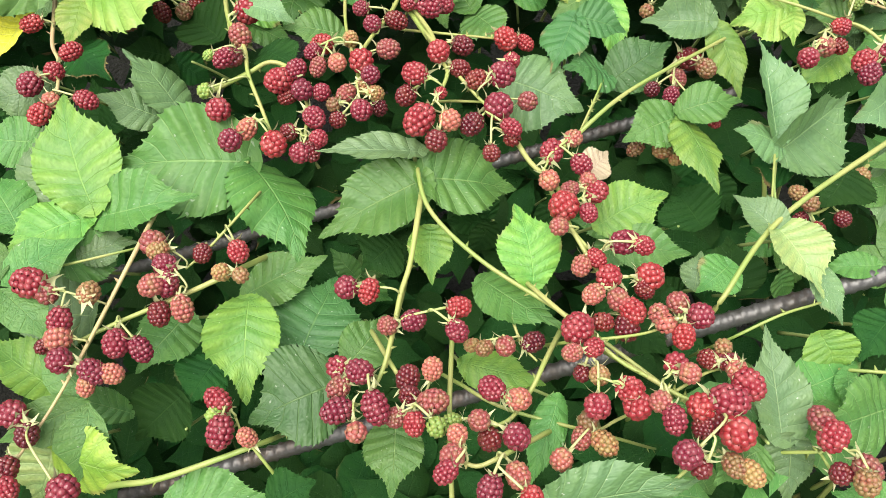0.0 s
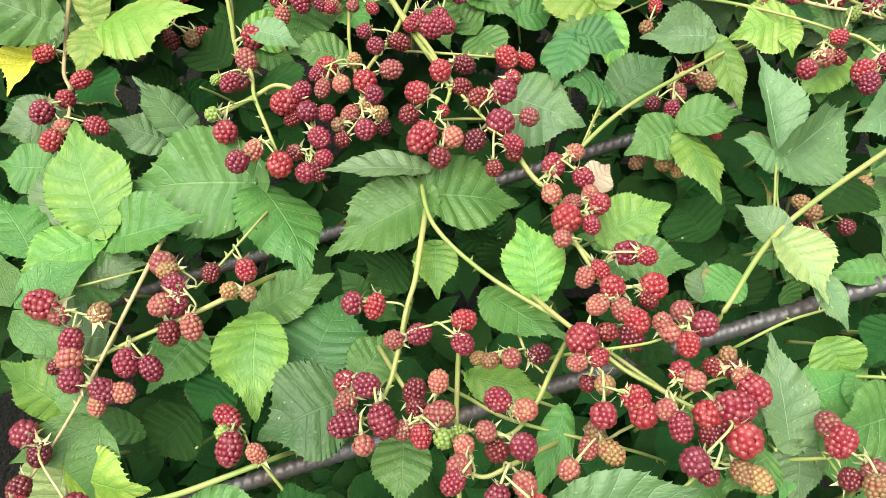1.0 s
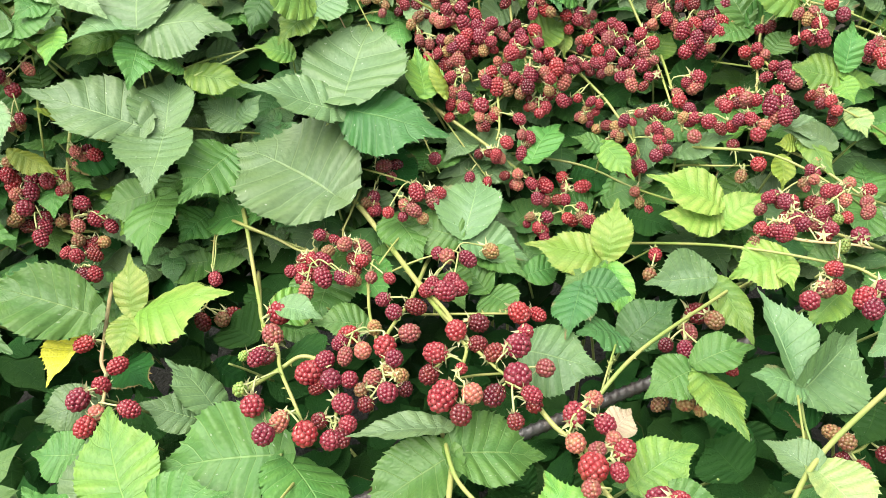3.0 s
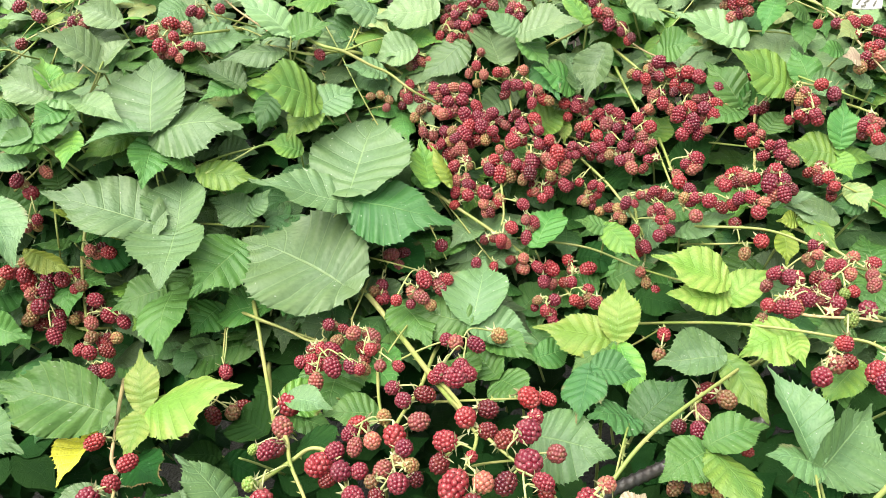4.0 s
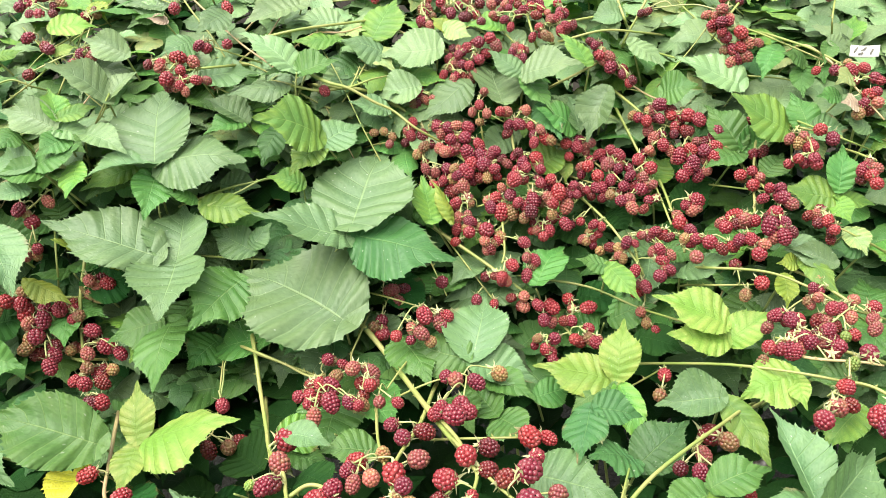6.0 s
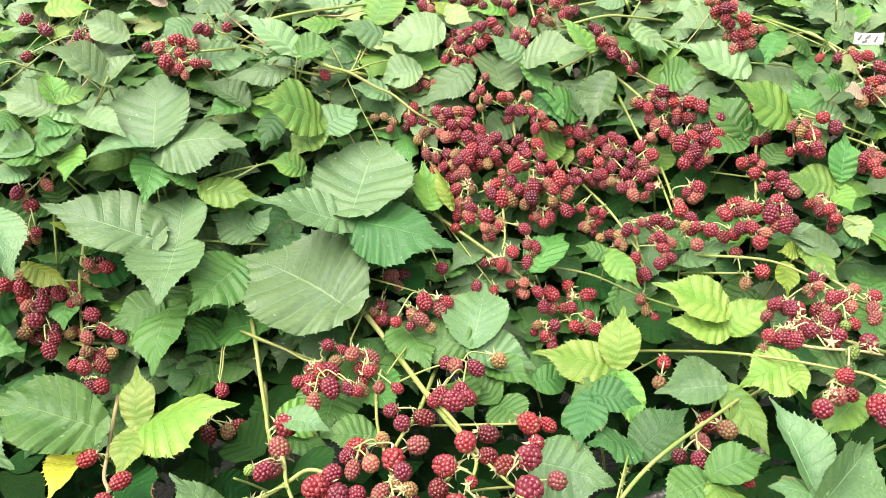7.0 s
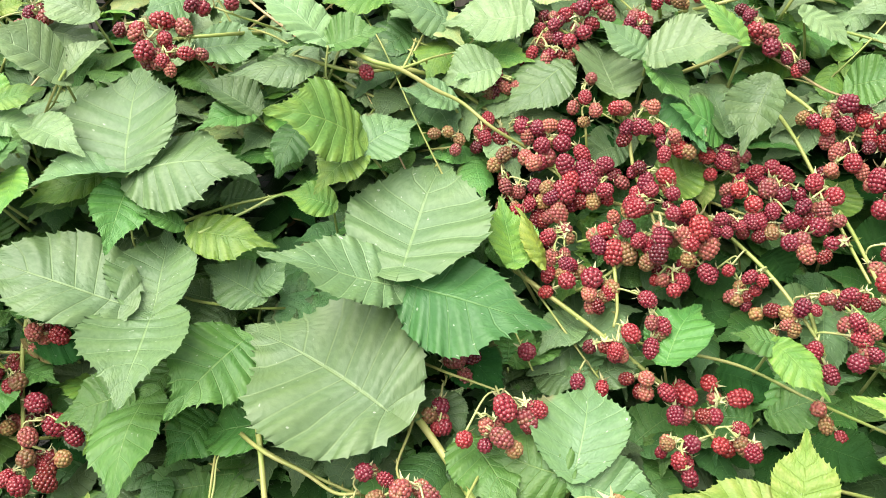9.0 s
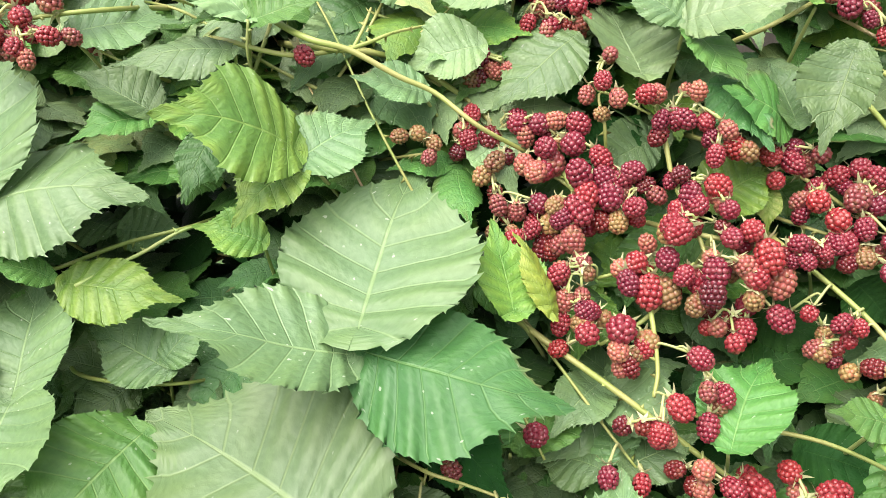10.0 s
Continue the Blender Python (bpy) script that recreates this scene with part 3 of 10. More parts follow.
leaflet(lf, -0.569, 1.166, 1.465, -0.639, 1.134, 1.472, 0.18, -0.20, 0.96, 0.050, "w")
lf = leaf(-0.321, 1.062, 1.433, "m")
leaflet(lf, -0.319, 1.058, 1.437, -0.242, 1.079, 1.434, 0.16, -0.50, 0.85, 0.061, "m")
lf = leaf(-0.187, 1.051, 1.434, "w")
leaflet(lf, -0.186, 1.047, 1.437, -0.265, 1.080, 1.489, 0.43, -0.31, 0.85, 0.065, "w")
leaflet(lf, -0.187, 1.046, 1.436, -0.129, 1.060, 1.448, -0.06, -0.53, 0.85, 0.048, "g")
leaflet(lf, -0.189, 1.046, 1.438, -0.234, 1.043, 1.438, 0.03, -0.27, 0.96, 0.033, "g")
lf = leaf(-0.196, 1.216, 1.506, "w")
leaflet(lf, -0.196, 1.212, 1.510, -0.275, 1.161, 1.494, 0.16, -0.50, 0.85, 0.070, "w")
lf = leaf(-0.301, 1.169, 1.506, "m")
leaflet(lf, -0.299, 1.165, 1.509, -0.334, 1.117, 1.489, 0.32, -0.56, 0.77, 0.044, "m")
leaflet(lf, -0.349, 1.147, 1.476, -0.389, 1.110, 1.463, 0.37, -0.64, 0.67, 0.044, "m")
lf = leaf(-0.263, 1.035, 1.376, "m")
leaflet(lf, -0.262, 1.031, 1.380, -0.315, 1.039, 1.414, 0.43, -0.48, 0.77, 0.047, "m")
leaflet(lf, -0.262, 1.031, 1.378, -0.313, 0.996, 1.371, 0.13, -0.39, 0.91, 0.043, "g")
lf = leaf(-0.157, 0.996, 1.354, "v")
leaflet(lf, -0.156, 0.992, 1.358, -0.231, 0.940, 1.403, 0.67, -0.49, 0.56, 0.080, "v")
leaflet(lf, -0.155, 0.991, 1.351, -0.104, 1.029, 1.364, 0.16, -0.50, 0.85, 0.061, "l")
leaflet(lf, -0.153, 0.990, 1.347, -0.196, 0.946, 1.322, 0.06, -0.53, 0.85, 0.045, "v")
lf = leaf(-0.515, 0.940, 1.358, "g")
leaflet(lf, -0.513, 0.937, 1.362, -0.455, 0.954, 1.382, -0.07, -0.64, 0.77, 0.044, "g")
leaflet(lf, -0.516, 0.935, 1.363, -0.573, 0.959, 1.369, -0.23, -0.71, 0.67, 0.046, "l")
lf = leaf(-0.461, 0.981, 1.387, "w")
leaflet(lf, -0.459, 0.977, 1.390, -0.400, 0.953, 1.365, 0.16, -0.50, 0.85, 0.041, "w")
lf = leaf(-0.370, 0.896, 1.242, "l")
leaflet(lf, -0.368, 0.892, 1.246, -0.511, 0.909, 1.299, 0.26, -0.46, 0.85, 0.095, "l")
leaflet(lf, -0.346, 0.897, 1.235, -0.349, 0.975, 1.284, 0.06, -0.53, 0.85, 0.081, "l")
leaflet(lf, -0.346, 0.896, 1.233, -0.343, 0.793, 1.204, 0.03, -0.27, 0.96, 0.095, "l")
lf = leaf(-0.460, 0.918, 1.244, "o")
leaflet(lf, -0.458, 0.915, 1.248, -0.497, 0.893, 1.277, 0.63, -0.13, 0.77, 0.034, "o")
leaflet(lf, -0.458, 0.914, 1.247, -0.407, 0.948, 1.220, 0.52, -0.11, 0.85, 0.041, "o")
lf = leaf(-0.532, 0.881, 1.226, "o")
leaflet(lf, -0.531, 0.877, 1.230, -0.478, 0.868, 1.198, 0.48, -0.22, 0.85, 0.036, "o")
lf = leaf(-0.562, 0.872, 1.300, "l")
leaflet(lf, -0.560, 0.869, 1.304, -0.512, 0.806, 1.240, 0.52, -0.38, 0.77, 0.065, "l")
lf = leaf(-0.507, 0.940, 1.351, "g")
leaflet(lf, -0.505, 0.936, 1.355, -0.562, 0.920, 1.357, 0.20, -0.61, 0.77, 0.043, "g")
leaflet(lf, -0.523, 0.921, 1.336, -0.556, 0.887, 1.334, 0.43, -0.48, 0.77, 0.032, "l")
lf = leaf(-0.470, 0.955, 1.353, "v")
leaflet(lf, -0.468, 0.952, 1.357, -0.468, 0.901, 1.327, -0.16, -0.50, 0.85, 0.040, "v")
leaflet(lf, -0.402, 0.978, 1.341, -0.471, 0.947, 1.321, 0.07, -0.64, 0.77, 0.048, "v")
lf = leaf(-0.375, 0.967, 1.329, "g")
leaflet(lf, -0.373, 0.963, 1.333, -0.376, 0.896, 1.292, 0.43, -0.48, 0.77, 0.052, "g")
lf = leaf(-0.315, 0.948, 1.288, "v")
leaflet(lf, -0.314, 0.944, 1.293, -0.235, 0.940, 1.275, 0.16, -0.50, 0.85, 0.050, "v")
leaflet(lf, -0.322, 0.943, 1.298, -0.357, 0.933, 1.317, 0.52, -0.38, 0.77, 0.025, "g")
lf = leaf(-0.255, 0.935, 1.223, "m")
leaflet(lf, -0.254, 0.931, 1.227, -0.314, 0.955, 1.252, 0.07, -0.64, 0.77, 0.051, "m")
leaflet(lf, -0.258, 0.933, 1.233, -0.228, 0.948, 1.260, -0.23, -0.71, 0.67, 0.031, "m")
lf = leaf(-0.185, 0.973, 1.297, "v")
leaflet(lf, -0.184, 0.970, 1.301, -0.231, 0.969, 1.317, 0.23, -0.71, 0.67, 0.035, "v")
lf = leaf(-0.130, 0.826, 1.167, "l")
leaflet(lf, -0.129, 0.823, 1.171, -0.269, 0.914, 1.205, -0.04, -0.40, 0.91, 0.165, "l")
lf = leaf(-0.117, 0.906, 1.263, "l")
leaflet(lf, -0.116, 0.902, 1.267, -0.074, 1.041, 1.331, -0.04, -0.40, 0.91, 0.134, "l")
# this leaflet lies in shade, given by a darker tone than its neighbours
leaflet(lf, -0.114, 0.898, 1.254, 0.014, 0.864, 1.225, 0.06, -0.53, 0.85, 0.097, "n")
leaflet(lf, -0.123, 0.896, 1.253, -0.230, 0.867, 1.307, 0.48, -0.22, 0.85, 0.080, "l")
lf = leaf(-0.017, 0.940, 1.248, "v")
leaflet(lf, -0.017, 0.936, 1.252, -0.028, 0.995, 1.295, 0.43, -0.48, 0.77, 0.052, "v")
leaflet(lf, 0.009, 0.936, 1.250, -0.013, 0.974, 1.294, 0.60, -0.44, 0.67, 0.028, "o")
lf = leaf(0.023, 0.799, 1.120, "l")
leaflet(lf, 0.023, 0.796, 1.125, 0.045, 0.881, 1.163, -0.04, -0.40, 0.91, 0.082, "l")
leaflet(lf, 0.021, 0.795, 1.122, -0.053, 0.830, 1.132, -0.20, -0.61, 0.77, 0.064, "g")
leaflet(lf, 0.025, 0.792, 1.118, 0.101, 0.779, 1.095, 0.16, -0.50, 0.85, 0.054, "l")
leaflet(lf, 0.035, 0.783, 1.104, 0.094, 0.748, 1.089, 0.09, -0.26, 0.96, 0.046, "g")
lf = leaf(0.184, 0.749, 1.106, "Y")
leaflet(lf, 0.183, 0.746, 1.111, 0.093, 0.768, 1.125, 0.04, -0.40, 0.91, 0.061, "Y")
leaflet(lf, 0.189, 0.746, 1.113, 0.208, 0.801, 1.162, -0.20, -0.61, 0.77, 0.048, "Y")
leaflet(lf, 0.191, 0.743, 1.109, 0.196, 0.671, 1.065, 0.16, -0.50, 0.85, 0.039, "v")
leaflet(lf, 0.181, 0.745, 1.109, 0.130, 0.709, 1.097, -0.03, -0.27, 0.96, 0.041, "g")
lf = leaf(0.327, 0.785, 1.150, "Y")
leaflet(lf, 0.325, 0.781, 1.155, 0.241, 0.808, 1.187, 0.16, -0.50, 0.85, 0.059, "Y")
leaflet(lf, 0.324, 0.773, 1.140, 0.250, 0.771, 1.153, 0.16, -0.50, 0.85, 0.052, "Y")
leaflet(lf, 0.322, 0.772, 1.137, 0.380, 0.782, 1.169, -0.32, -0.56, 0.77, 0.045, "Y")
lf = leaf(0.362, 0.676, 1.147, "Y")
leaflet(lf, 0.360, 0.673, 1.152, 0.298, 0.660, 1.136, -0.07, -0.64, 0.77, 0.056, "Y")
leaflet(lf, 0.360, 0.672, 1.151, 0.356, 0.633, 1.134, -0.43, -0.31, 0.85, 0.023, "Y")
lf = leaf(0.280, 0.666, 1.131, "m")
leaflet(lf, 0.279, 0.663, 1.136, 0.210, 0.663, 1.132, -0.06, -0.53, 0.85, 0.051, "m")
leaflet(lf, 0.284, 0.660, 1.134, 0.310, 0.599, 1.094, 0.06, -0.53, 0.85, 0.039, "v")
lf = leaf(-0.407, 0.711, 1.090, "g")
leaflet(lf, -0.405, 0.708, 1.095, -0.538, 0.722, 1.140, 0.20, -0.61, 0.77, 0.087, "g")
lf = leaf(-0.369, 0.722, 1.084, "Y")
leaflet(lf, -0.367, 0.719, 1.089, -0.376, 0.776, 1.135, -0.07, -0.64, 0.77, 0.043, "Y")
leaflet(lf, -0.364, 0.718, 1.085, -0.233, 0.687, 1.133, -0.37, -0.17, 0.91, 0.080, "Y")
leaflet(lf, -0.368, 0.716, 1.085, -0.374, 0.661, 1.060, -0.04, -0.40, 0.91, 0.043, "Y")
lf = leaf(-0.371, 0.871, 1.161, "g")
leaflet(lf, -0.369, 0.868, 1.165, -0.442, 0.857, 1.145, -0.08, -0.74, 0.67, 0.059, "g")
leaflet(lf, -0.358, 0.871, 1.162, -0.355, 0.764, 1.121, -0.20, -0.35, 0.91, 0.072, "g")
lf = leaf(-0.234, 0.870, 1.128, "g")
leaflet(lf, -0.233, 0.866, 1.132, -0.327, 0.879, 1.099, -0.35, -0.39, 0.85, 0.063, "g")
leaflet(lf, -0.264, 0.893, 1.206, -0.315, 0.807, 1.181, 0.43, -0.48, 0.77, 0.079, "g")
lf = leaf(-0.313, 0.895, 1.114, "g")
leaflet(lf, -0.312, 0.892, 1.119, -0.339, 0.834, 1.109, 0.52, -0.38, 0.77, 0.054, "g")
leaflet(lf, -0.315, 0.860, 1.066, -0.388, 0.846, 1.060, 0.07, -0.64, 0.77, 0.056, "g")
leaflet(lf, -0.413, 0.797, 1.037, -0.473, 0.855, 1.041, -0.55, -0.62, 0.56, 0.073, "g")
lf = leaf(-0.566, 0.726, 1.091, "m")
leaflet(lf, -0.564, 0.724, 1.096, -0.497, 0.680, 1.066, -0.26, -0.79, 0.56, 0.057, "m")
lf = leaf(-0.427, 0.710, 1.062, "b")
leaflet(lf, -0.426, 0.708, 1.067, -0.448, 0.641, 1.049, -0.18, -0.20, 0.96, 0.044, "b")
lf = leaf(-0.581, 0.826, 1.155, "g")
leaflet(lf, -0.579, 0.823, 1.159, -0.523, 0.807, 1.144, -0.09, -0.82, 0.56, 0.042, "g")
lf = leaf(0.446, 0.943, 1.333, "v")
leaflet(lf, 0.445, 0.939, 1.337, 0.370, 0.950, 1.389, 0.37, -0.64, 0.67, 0.075, "v")
leaflet(lf, 0.464, 0.931, 1.339, 0.455, 0.978, 1.378, -0.07, -0.64, 0.77, 0.043, "g")
leaflet(lf, 0.466, 0.929, 1.336, 0.516, 0.935, 1.337, 0.08, -0.74, 0.67, 0.039, "l")
lf = leaf(0.394, 0.965, 1.307, "g")
leaflet(lf, 0.393, 0.962, 1.311, 0.360, 1.022, 1.358, -0.07, -0.64, 0.77, 0.052, "g")
leaflet(lf, 0.394, 0.961, 1.311, 0.441, 0.989, 1.325, 0.23, -0.71, 0.67, 0.039, "g")
leaflet(lf, 0.393, 0.961, 1.308, 0.338, 0.937, 1.297, 0.06, -0.53, 0.85, 0.037, "g")
lf = leaf(0.410, 0.920, 1.286, "g")
leaflet(lf, 0.409, 0.917, 1.290, 0.439, 0.940, 1.310, -0.16, -0.50, 0.85, 0.039, "g")
lf = leaf(0.412, 1.035, 1.378, "w")
leaflet(lf, 0.411, 1.031, 1.382, 0.328, 1.056, 1.423, 0.20, -0.61, 0.77, 0.063, "w")
lf = leaf(0.274, 1.084, 1.437, "w")
leaflet(lf, 0.273, 1.080, 1.440, 0.315, 1.051, 1.401, 0.32, -0.56, 0.77, 0.042, "w")
lf = leaf(0.308, 1.034, 1.374, "g")
leaflet(lf, 0.307, 1.030, 1.378, 0.347, 1.006, 1.390, -0.55, -0.62, 0.56, 0.049, "g")
lf = leaf(0.230, 1.032, 1.382, "m")
leaflet(lf, 0.230, 1.028, 1.386, 0.196, 0.987, 1.328, -0.37, -0.64, 0.67, 0.050, "m")
lf = leaf(0.454, 1.034, 1.424, "g")
leaflet(lf, 0.453, 1.031, 1.427, 0.426, 0.998, 1.393, -0.32, -0.56, 0.77, 0.035, "g")
leaflet(lf, 0.484, 1.013, 1.405, 0.476, 0.981, 1.368, -0.08, -0.74, 0.67, 0.031, "g")
leaflet(lf, 0.487, 1.012, 1.407, 0.452, 1.005, 1.424, 0.41, -0.72, 0.56, 0.030, "g")
lf = leaf(0.473, 0.862, 1.271, "v")
leaflet(lf, 0.472, 0.859, 1.275, 0.412, 0.866, 1.290, 0.08, -0.74, 0.67, 0.050, "v")
leaflet(lf, 0.472, 0.858, 1.274, 0.474, 0.818, 1.256, -0.35, -0.39, 0.85, 0.028, "v")
leaflet(lf, 0.475, 0.860, 1.281, 0.492, 0.900, 1.328, -0.08, -0.74, 0.67, 0.037, "g")
leaflet(lf, 0.473, 0.858, 1.276, 0.520, 0.857, 1.262, 0.20, -0.61, 0.77, 0.024, "v")
lf = leaf(0.417, 0.811, 1.224, "v")
leaflet(lf, 0.415, 0.807, 1.229, 0.431, 0.741, 1.200, -0.04, -0.40, 0.91, 0.031, "v")
lf = leaf(0.200, 0.864, 1.201, "v")
leaflet(lf, 0.199, 0.861, 1.205, 0.231, 0.815, 1.175, 0.06, -0.53, 0.85, 0.037, "v")
leaflet(lf, 0.202, 0.858, 1.202, 0.158, 0.856, 1.219, 0.32, -0.56, 0.77, 0.027, "g")
lf = leaf(0.112, 0.878, 1.171, "g")
leaflet(lf, 0.112, 0.874, 1.176, 0.159, 0.940, 1.198, -0.22, -0.16, 0.96, 0.061, "g")
lf = leaf(0.288, 0.854, 1.187, "m")
leaflet(lf, 0.287, 0.850, 1.191, 0.347, 0.833, 1.221, -0.48, -0.22, 0.85, 0.038, "m")
leaflet(lf, 0.402, 0.828, 1.235, 0.448, 0.792, 1.217, 0.04, -0.40, 0.91, 0.038, "m")
lf = leaf(0.410, 0.804, 1.216, "o")
leaflet(lf, 0.408, 0.801, 1.220, 0.380, 0.794, 1.224, 0.26, -0.79, 0.56, 0.021, "o")
lf = leaf(0.509, 0.906, 1.369, "k")
leaflet(lf, 0.507, 0.902, 1.373, 0.481, 0.895, 1.381, 0.37, -0.64, 0.67, 0.025, "k")
lf = leaf(0.518, 0.943, 1.399, "p")
leaflet(lf, 0.516, 0.939, 1.403, 0.481, 0.915, 1.398, 0.37, -0.64, 0.67, 0.028, "p")
leaflet(lf, 0.477, 0.938, 1.326, 0.478, 0.910, 1.306, -0.32, -0.56, 0.77, 0.020, "p")
lf = leaf(0.091, 1.062, 1.370, "w")
leaflet(lf, 0.091, 1.058, 1.374, 0.074, 1.130, 1.418, 0.26, -0.46, 0.85, 0.079, "w")
lf = leaf(0.121, 1.059, 1.406, "w")
leaflet(lf, 0.120, 1.055, 1.410, 0.195, 1.018, 1.428, -0.43, -0.48, 0.77, 0.061, "w")
leaflet(lf, 0.118, 1.056, 1.412, 0.075, 1.080, 1.443, 0.20, -0.61, 0.77, 0.039, "m")
leaflet(lf, 0.122, 1.055, 1.408, 0.156, 1.001, 1.368, 0.26, -0.46, 0.85, 0.040, "g")
lf = leaf(0.212, 1.059, 1.412, "v")
leaflet(lf, 0.211, 1.056, 1.416, 0.177, 1.108, 1.455, 0.26, -0.46, 0.85, 0.035, "v")
lf = leaf(0.045, 1.081, 1.398, "m")
leaflet(lf, 0.045, 1.077, 1.402, -0.021, 1.045, 1.359, -0.20, -0.61, 0.77, 0.064, "m")
lf = leaf(-0.026, 1.082, 1.396, "w")
leaflet(lf, -0.026, 1.078, 1.400, -0.084, 1.073, 1.387, -0.08, -0.74, 0.67, 0.055, "w")
lf = leaf(0.007, 1.111, 1.443, "w")
leaflet(lf, 0.007, 1.107, 1.447, -0.080, 1.112, 1.443, -0.07, -0.64, 0.77, 0.072, "w")
lf = leaf(-0.066, 1.128, 1.435, "m")
leaflet(lf, -0.066, 1.124, 1.438, -0.131, 1.110, 1.466, 0.43, -0.48, 0.77, 0.057, "m")
lf = leaf(-0.090, 1.151, 1.456, "v")
leaflet(lf, -0.089, 1.147, 1.460, -0.052, 1.218, 1.507, -0.06, -0.53, 0.85, 0.062, "v")
lf = leaf(-0.139, 1.187, 1.481, "w")
leaflet(lf, -0.138, 1.183, 1.484, -0.203, 1.169, 1.497, 0.26, -0.46, 0.85, 0.053, "w")
lf = leaf(0.020, 1.148, 1.470, "p")
leaflet(lf, 0.020, 1.144, 1.474, 0.055, 1.117, 1.457, -0.23, -0.71, 0.67, 0.034, "p")
leaflet(lf, 0.027, 1.142, 1.461, -0.001, 1.167, 1.481, 0.16, -0.50, 0.85, 0.028, "o")
lf = leaf(0.107, 1.164, 1.454, "v")
leaflet(lf, 0.107, 1.160, 1.458, 0.052, 1.160, 1.468, 0.16, -0.50, 0.85, 0.042, "v")
lf = leaf(-0.137, 1.144, 1.461, "v")
leaflet(lf, -0.137, 1.140, 1.464, -0.204, 1.135, 1.465, 0.04, -0.40, 0.91, 0.043, "v")
lf = leaf(0.185, 1.023, 1.337, "g")
leaflet(lf, 0.184, 1.019, 1.341, 0.129, 1.000, 1.376, 0.55, -0.62, 0.56, 0.052, "g")
leaflet(lf, 0.191, 1.018, 1.341, 0.183, 1.060, 1.377, 0.20, -0.61, 0.77, 0.042, "m")
lf = leaf(-0.142, 0.805, 1.074, "g")
leaflet(lf, -0.142, 0.802, 1.079, -0.156, 0.719, 1.056, 0.03, -0.27, 0.96, 0.081, "g")
lf = leaf(-0.209, 0.741, 1.064, "v")
leaflet(lf, -0.208, 0.738, 1.069, -0.155, 0.770, 1.049, 0.52, -0.38, 0.77, 0.051, "v")
leaflet(lf, -0.202, 0.729, 1.055, -0.142, 0.716, 1.030, 0.33, -0.24, 0.91, 0.038, "g")
lf = leaf(-0.066, 0.840, 1.127, "g")
leaflet(lf, -0.066, 0.837, 1.132, -0.028, 0.761, 1.109, 0.18, -0.20, 0.96, 0.064, "g")
lf = leaf(-0.294, 0.461, 1.047, "v")
leaflet(lf, -0.293, 0.458, 1.053, -0.335, 0.556, 1.094, -0.04, -0.40, 0.91, 0.079, "v")
leaflet(lf, -0.294, 0.449, 1.046, -0.365, 0.405, 1.027, -0.09, -0.26, 0.96, 0.057, "v")
leaflet(lf, -0.287, 0.451, 1.044, -0.192, 0.454, 1.078, -0.33, -0.24, 0.91, 0.057, "g")
lf = leaf(-0.161, 0.512, 1.058, "g")
leaflet(lf, -0.161, 0.509, 1.064, -0.287, 0.505, 1.053, -0.06, -0.53, 0.85, 0.104, "g")
leaflet(lf, -0.160, 0.508, 1.062, -0.101, 0.412, 1.036, 0.41, 0.00, 0.91, 0.078, "g")
lf = leaf(0.002, 0.469, 1.093, "g")
leaflet(lf, 0.002, 0.466, 1.099, -0.087, 0.424, 1.063, -0.20, -0.35, 0.91, 0.068, "g")
leaflet(lf, 0.002, 0.467, 1.100, 0.086, 0.482, 1.073, 0.33, -0.24, 0.91, 0.073, "g")
leaflet(lf, -0.003, 0.483, 1.115, -0.092, 0.475, 1.118, 0.01, 0.14, 0.99, 0.036, "l")
lf = leaf(-0.331, 0.473, 1.022, "m")
leaflet(lf, -0.330, 0.471, 1.028, -0.363, 0.548, 1.061, -0.04, -0.40, 0.91, 0.060, "m")
lf = leaf(-0.239, 0.581, 1.046, "m")
leaflet(lf, -0.238, 0.579, 1.052, -0.301, 0.630, 1.091, 0.53, 0.00, 0.85, 0.057, "m")
leaflet(lf, -0.255, 0.572, 1.052, -0.312, 0.568, 1.084, 0.48, -0.22, 0.85, 0.045, "m")
lf = leaf(-0.148, 0.394, 1.015, "g")
leaflet(lf, -0.147, 0.392, 1.021, -0.079, 0.422, 1.040, -0.18, -0.20, 0.96, 0.049, "g")
lf = leaf(-0.141, 0.374, 1.038, "v")
leaflet(lf, -0.140, 0.372, 1.044, -0.131, 0.285, 1.019, 0.03, -0.27, 0.96, 0.061, "v")
lf = leaf(-0.056, 0.297, 1.040, "n")
leaflet(lf, -0.056, 0.295, 1.047, -0.125, 0.265, 1.030, -0.04, -0.40, 0.91, 0.078, "n")
lf = leaf(-0.011, 0.262, 1.047, "g")
leaflet(lf, -0.011, 0.261, 1.054, -0.011, 0.206, 1.038, -0.03, -0.27, 0.96, 0.044, "g")
lf = leaf(-0.095, 0.342, 1.007, "n")
leaflet(lf, -0.095, 0.340, 1.013, -0.072, 0.418, 1.013, 0.00, 0.00, 1.00, 0.083, "n")
lf = leaf(-0.179, 0.213, 0.991, "g")
leaflet(lf, -0.178, 0.212, 0.997, -0.101, 0.220, 0.997, 0.03, -0.27, 0.96, 0.052, "g")
lf = leaf(-0.287, 0.258, 0.985, "o")
leaflet(lf, -0.285, 0.257, 0.991, -0.209, 0.236, 0.996, -0.23, -0.71, 0.67, 0.058, "o")
leaflet(lf, -0.285, 0.259, 0.992, -0.308, 0.230, 0.937, 0.09, -0.89, 0.44, 0.069, "p")
lf = leaf(-0.295, 0.306, 0.988, "v")
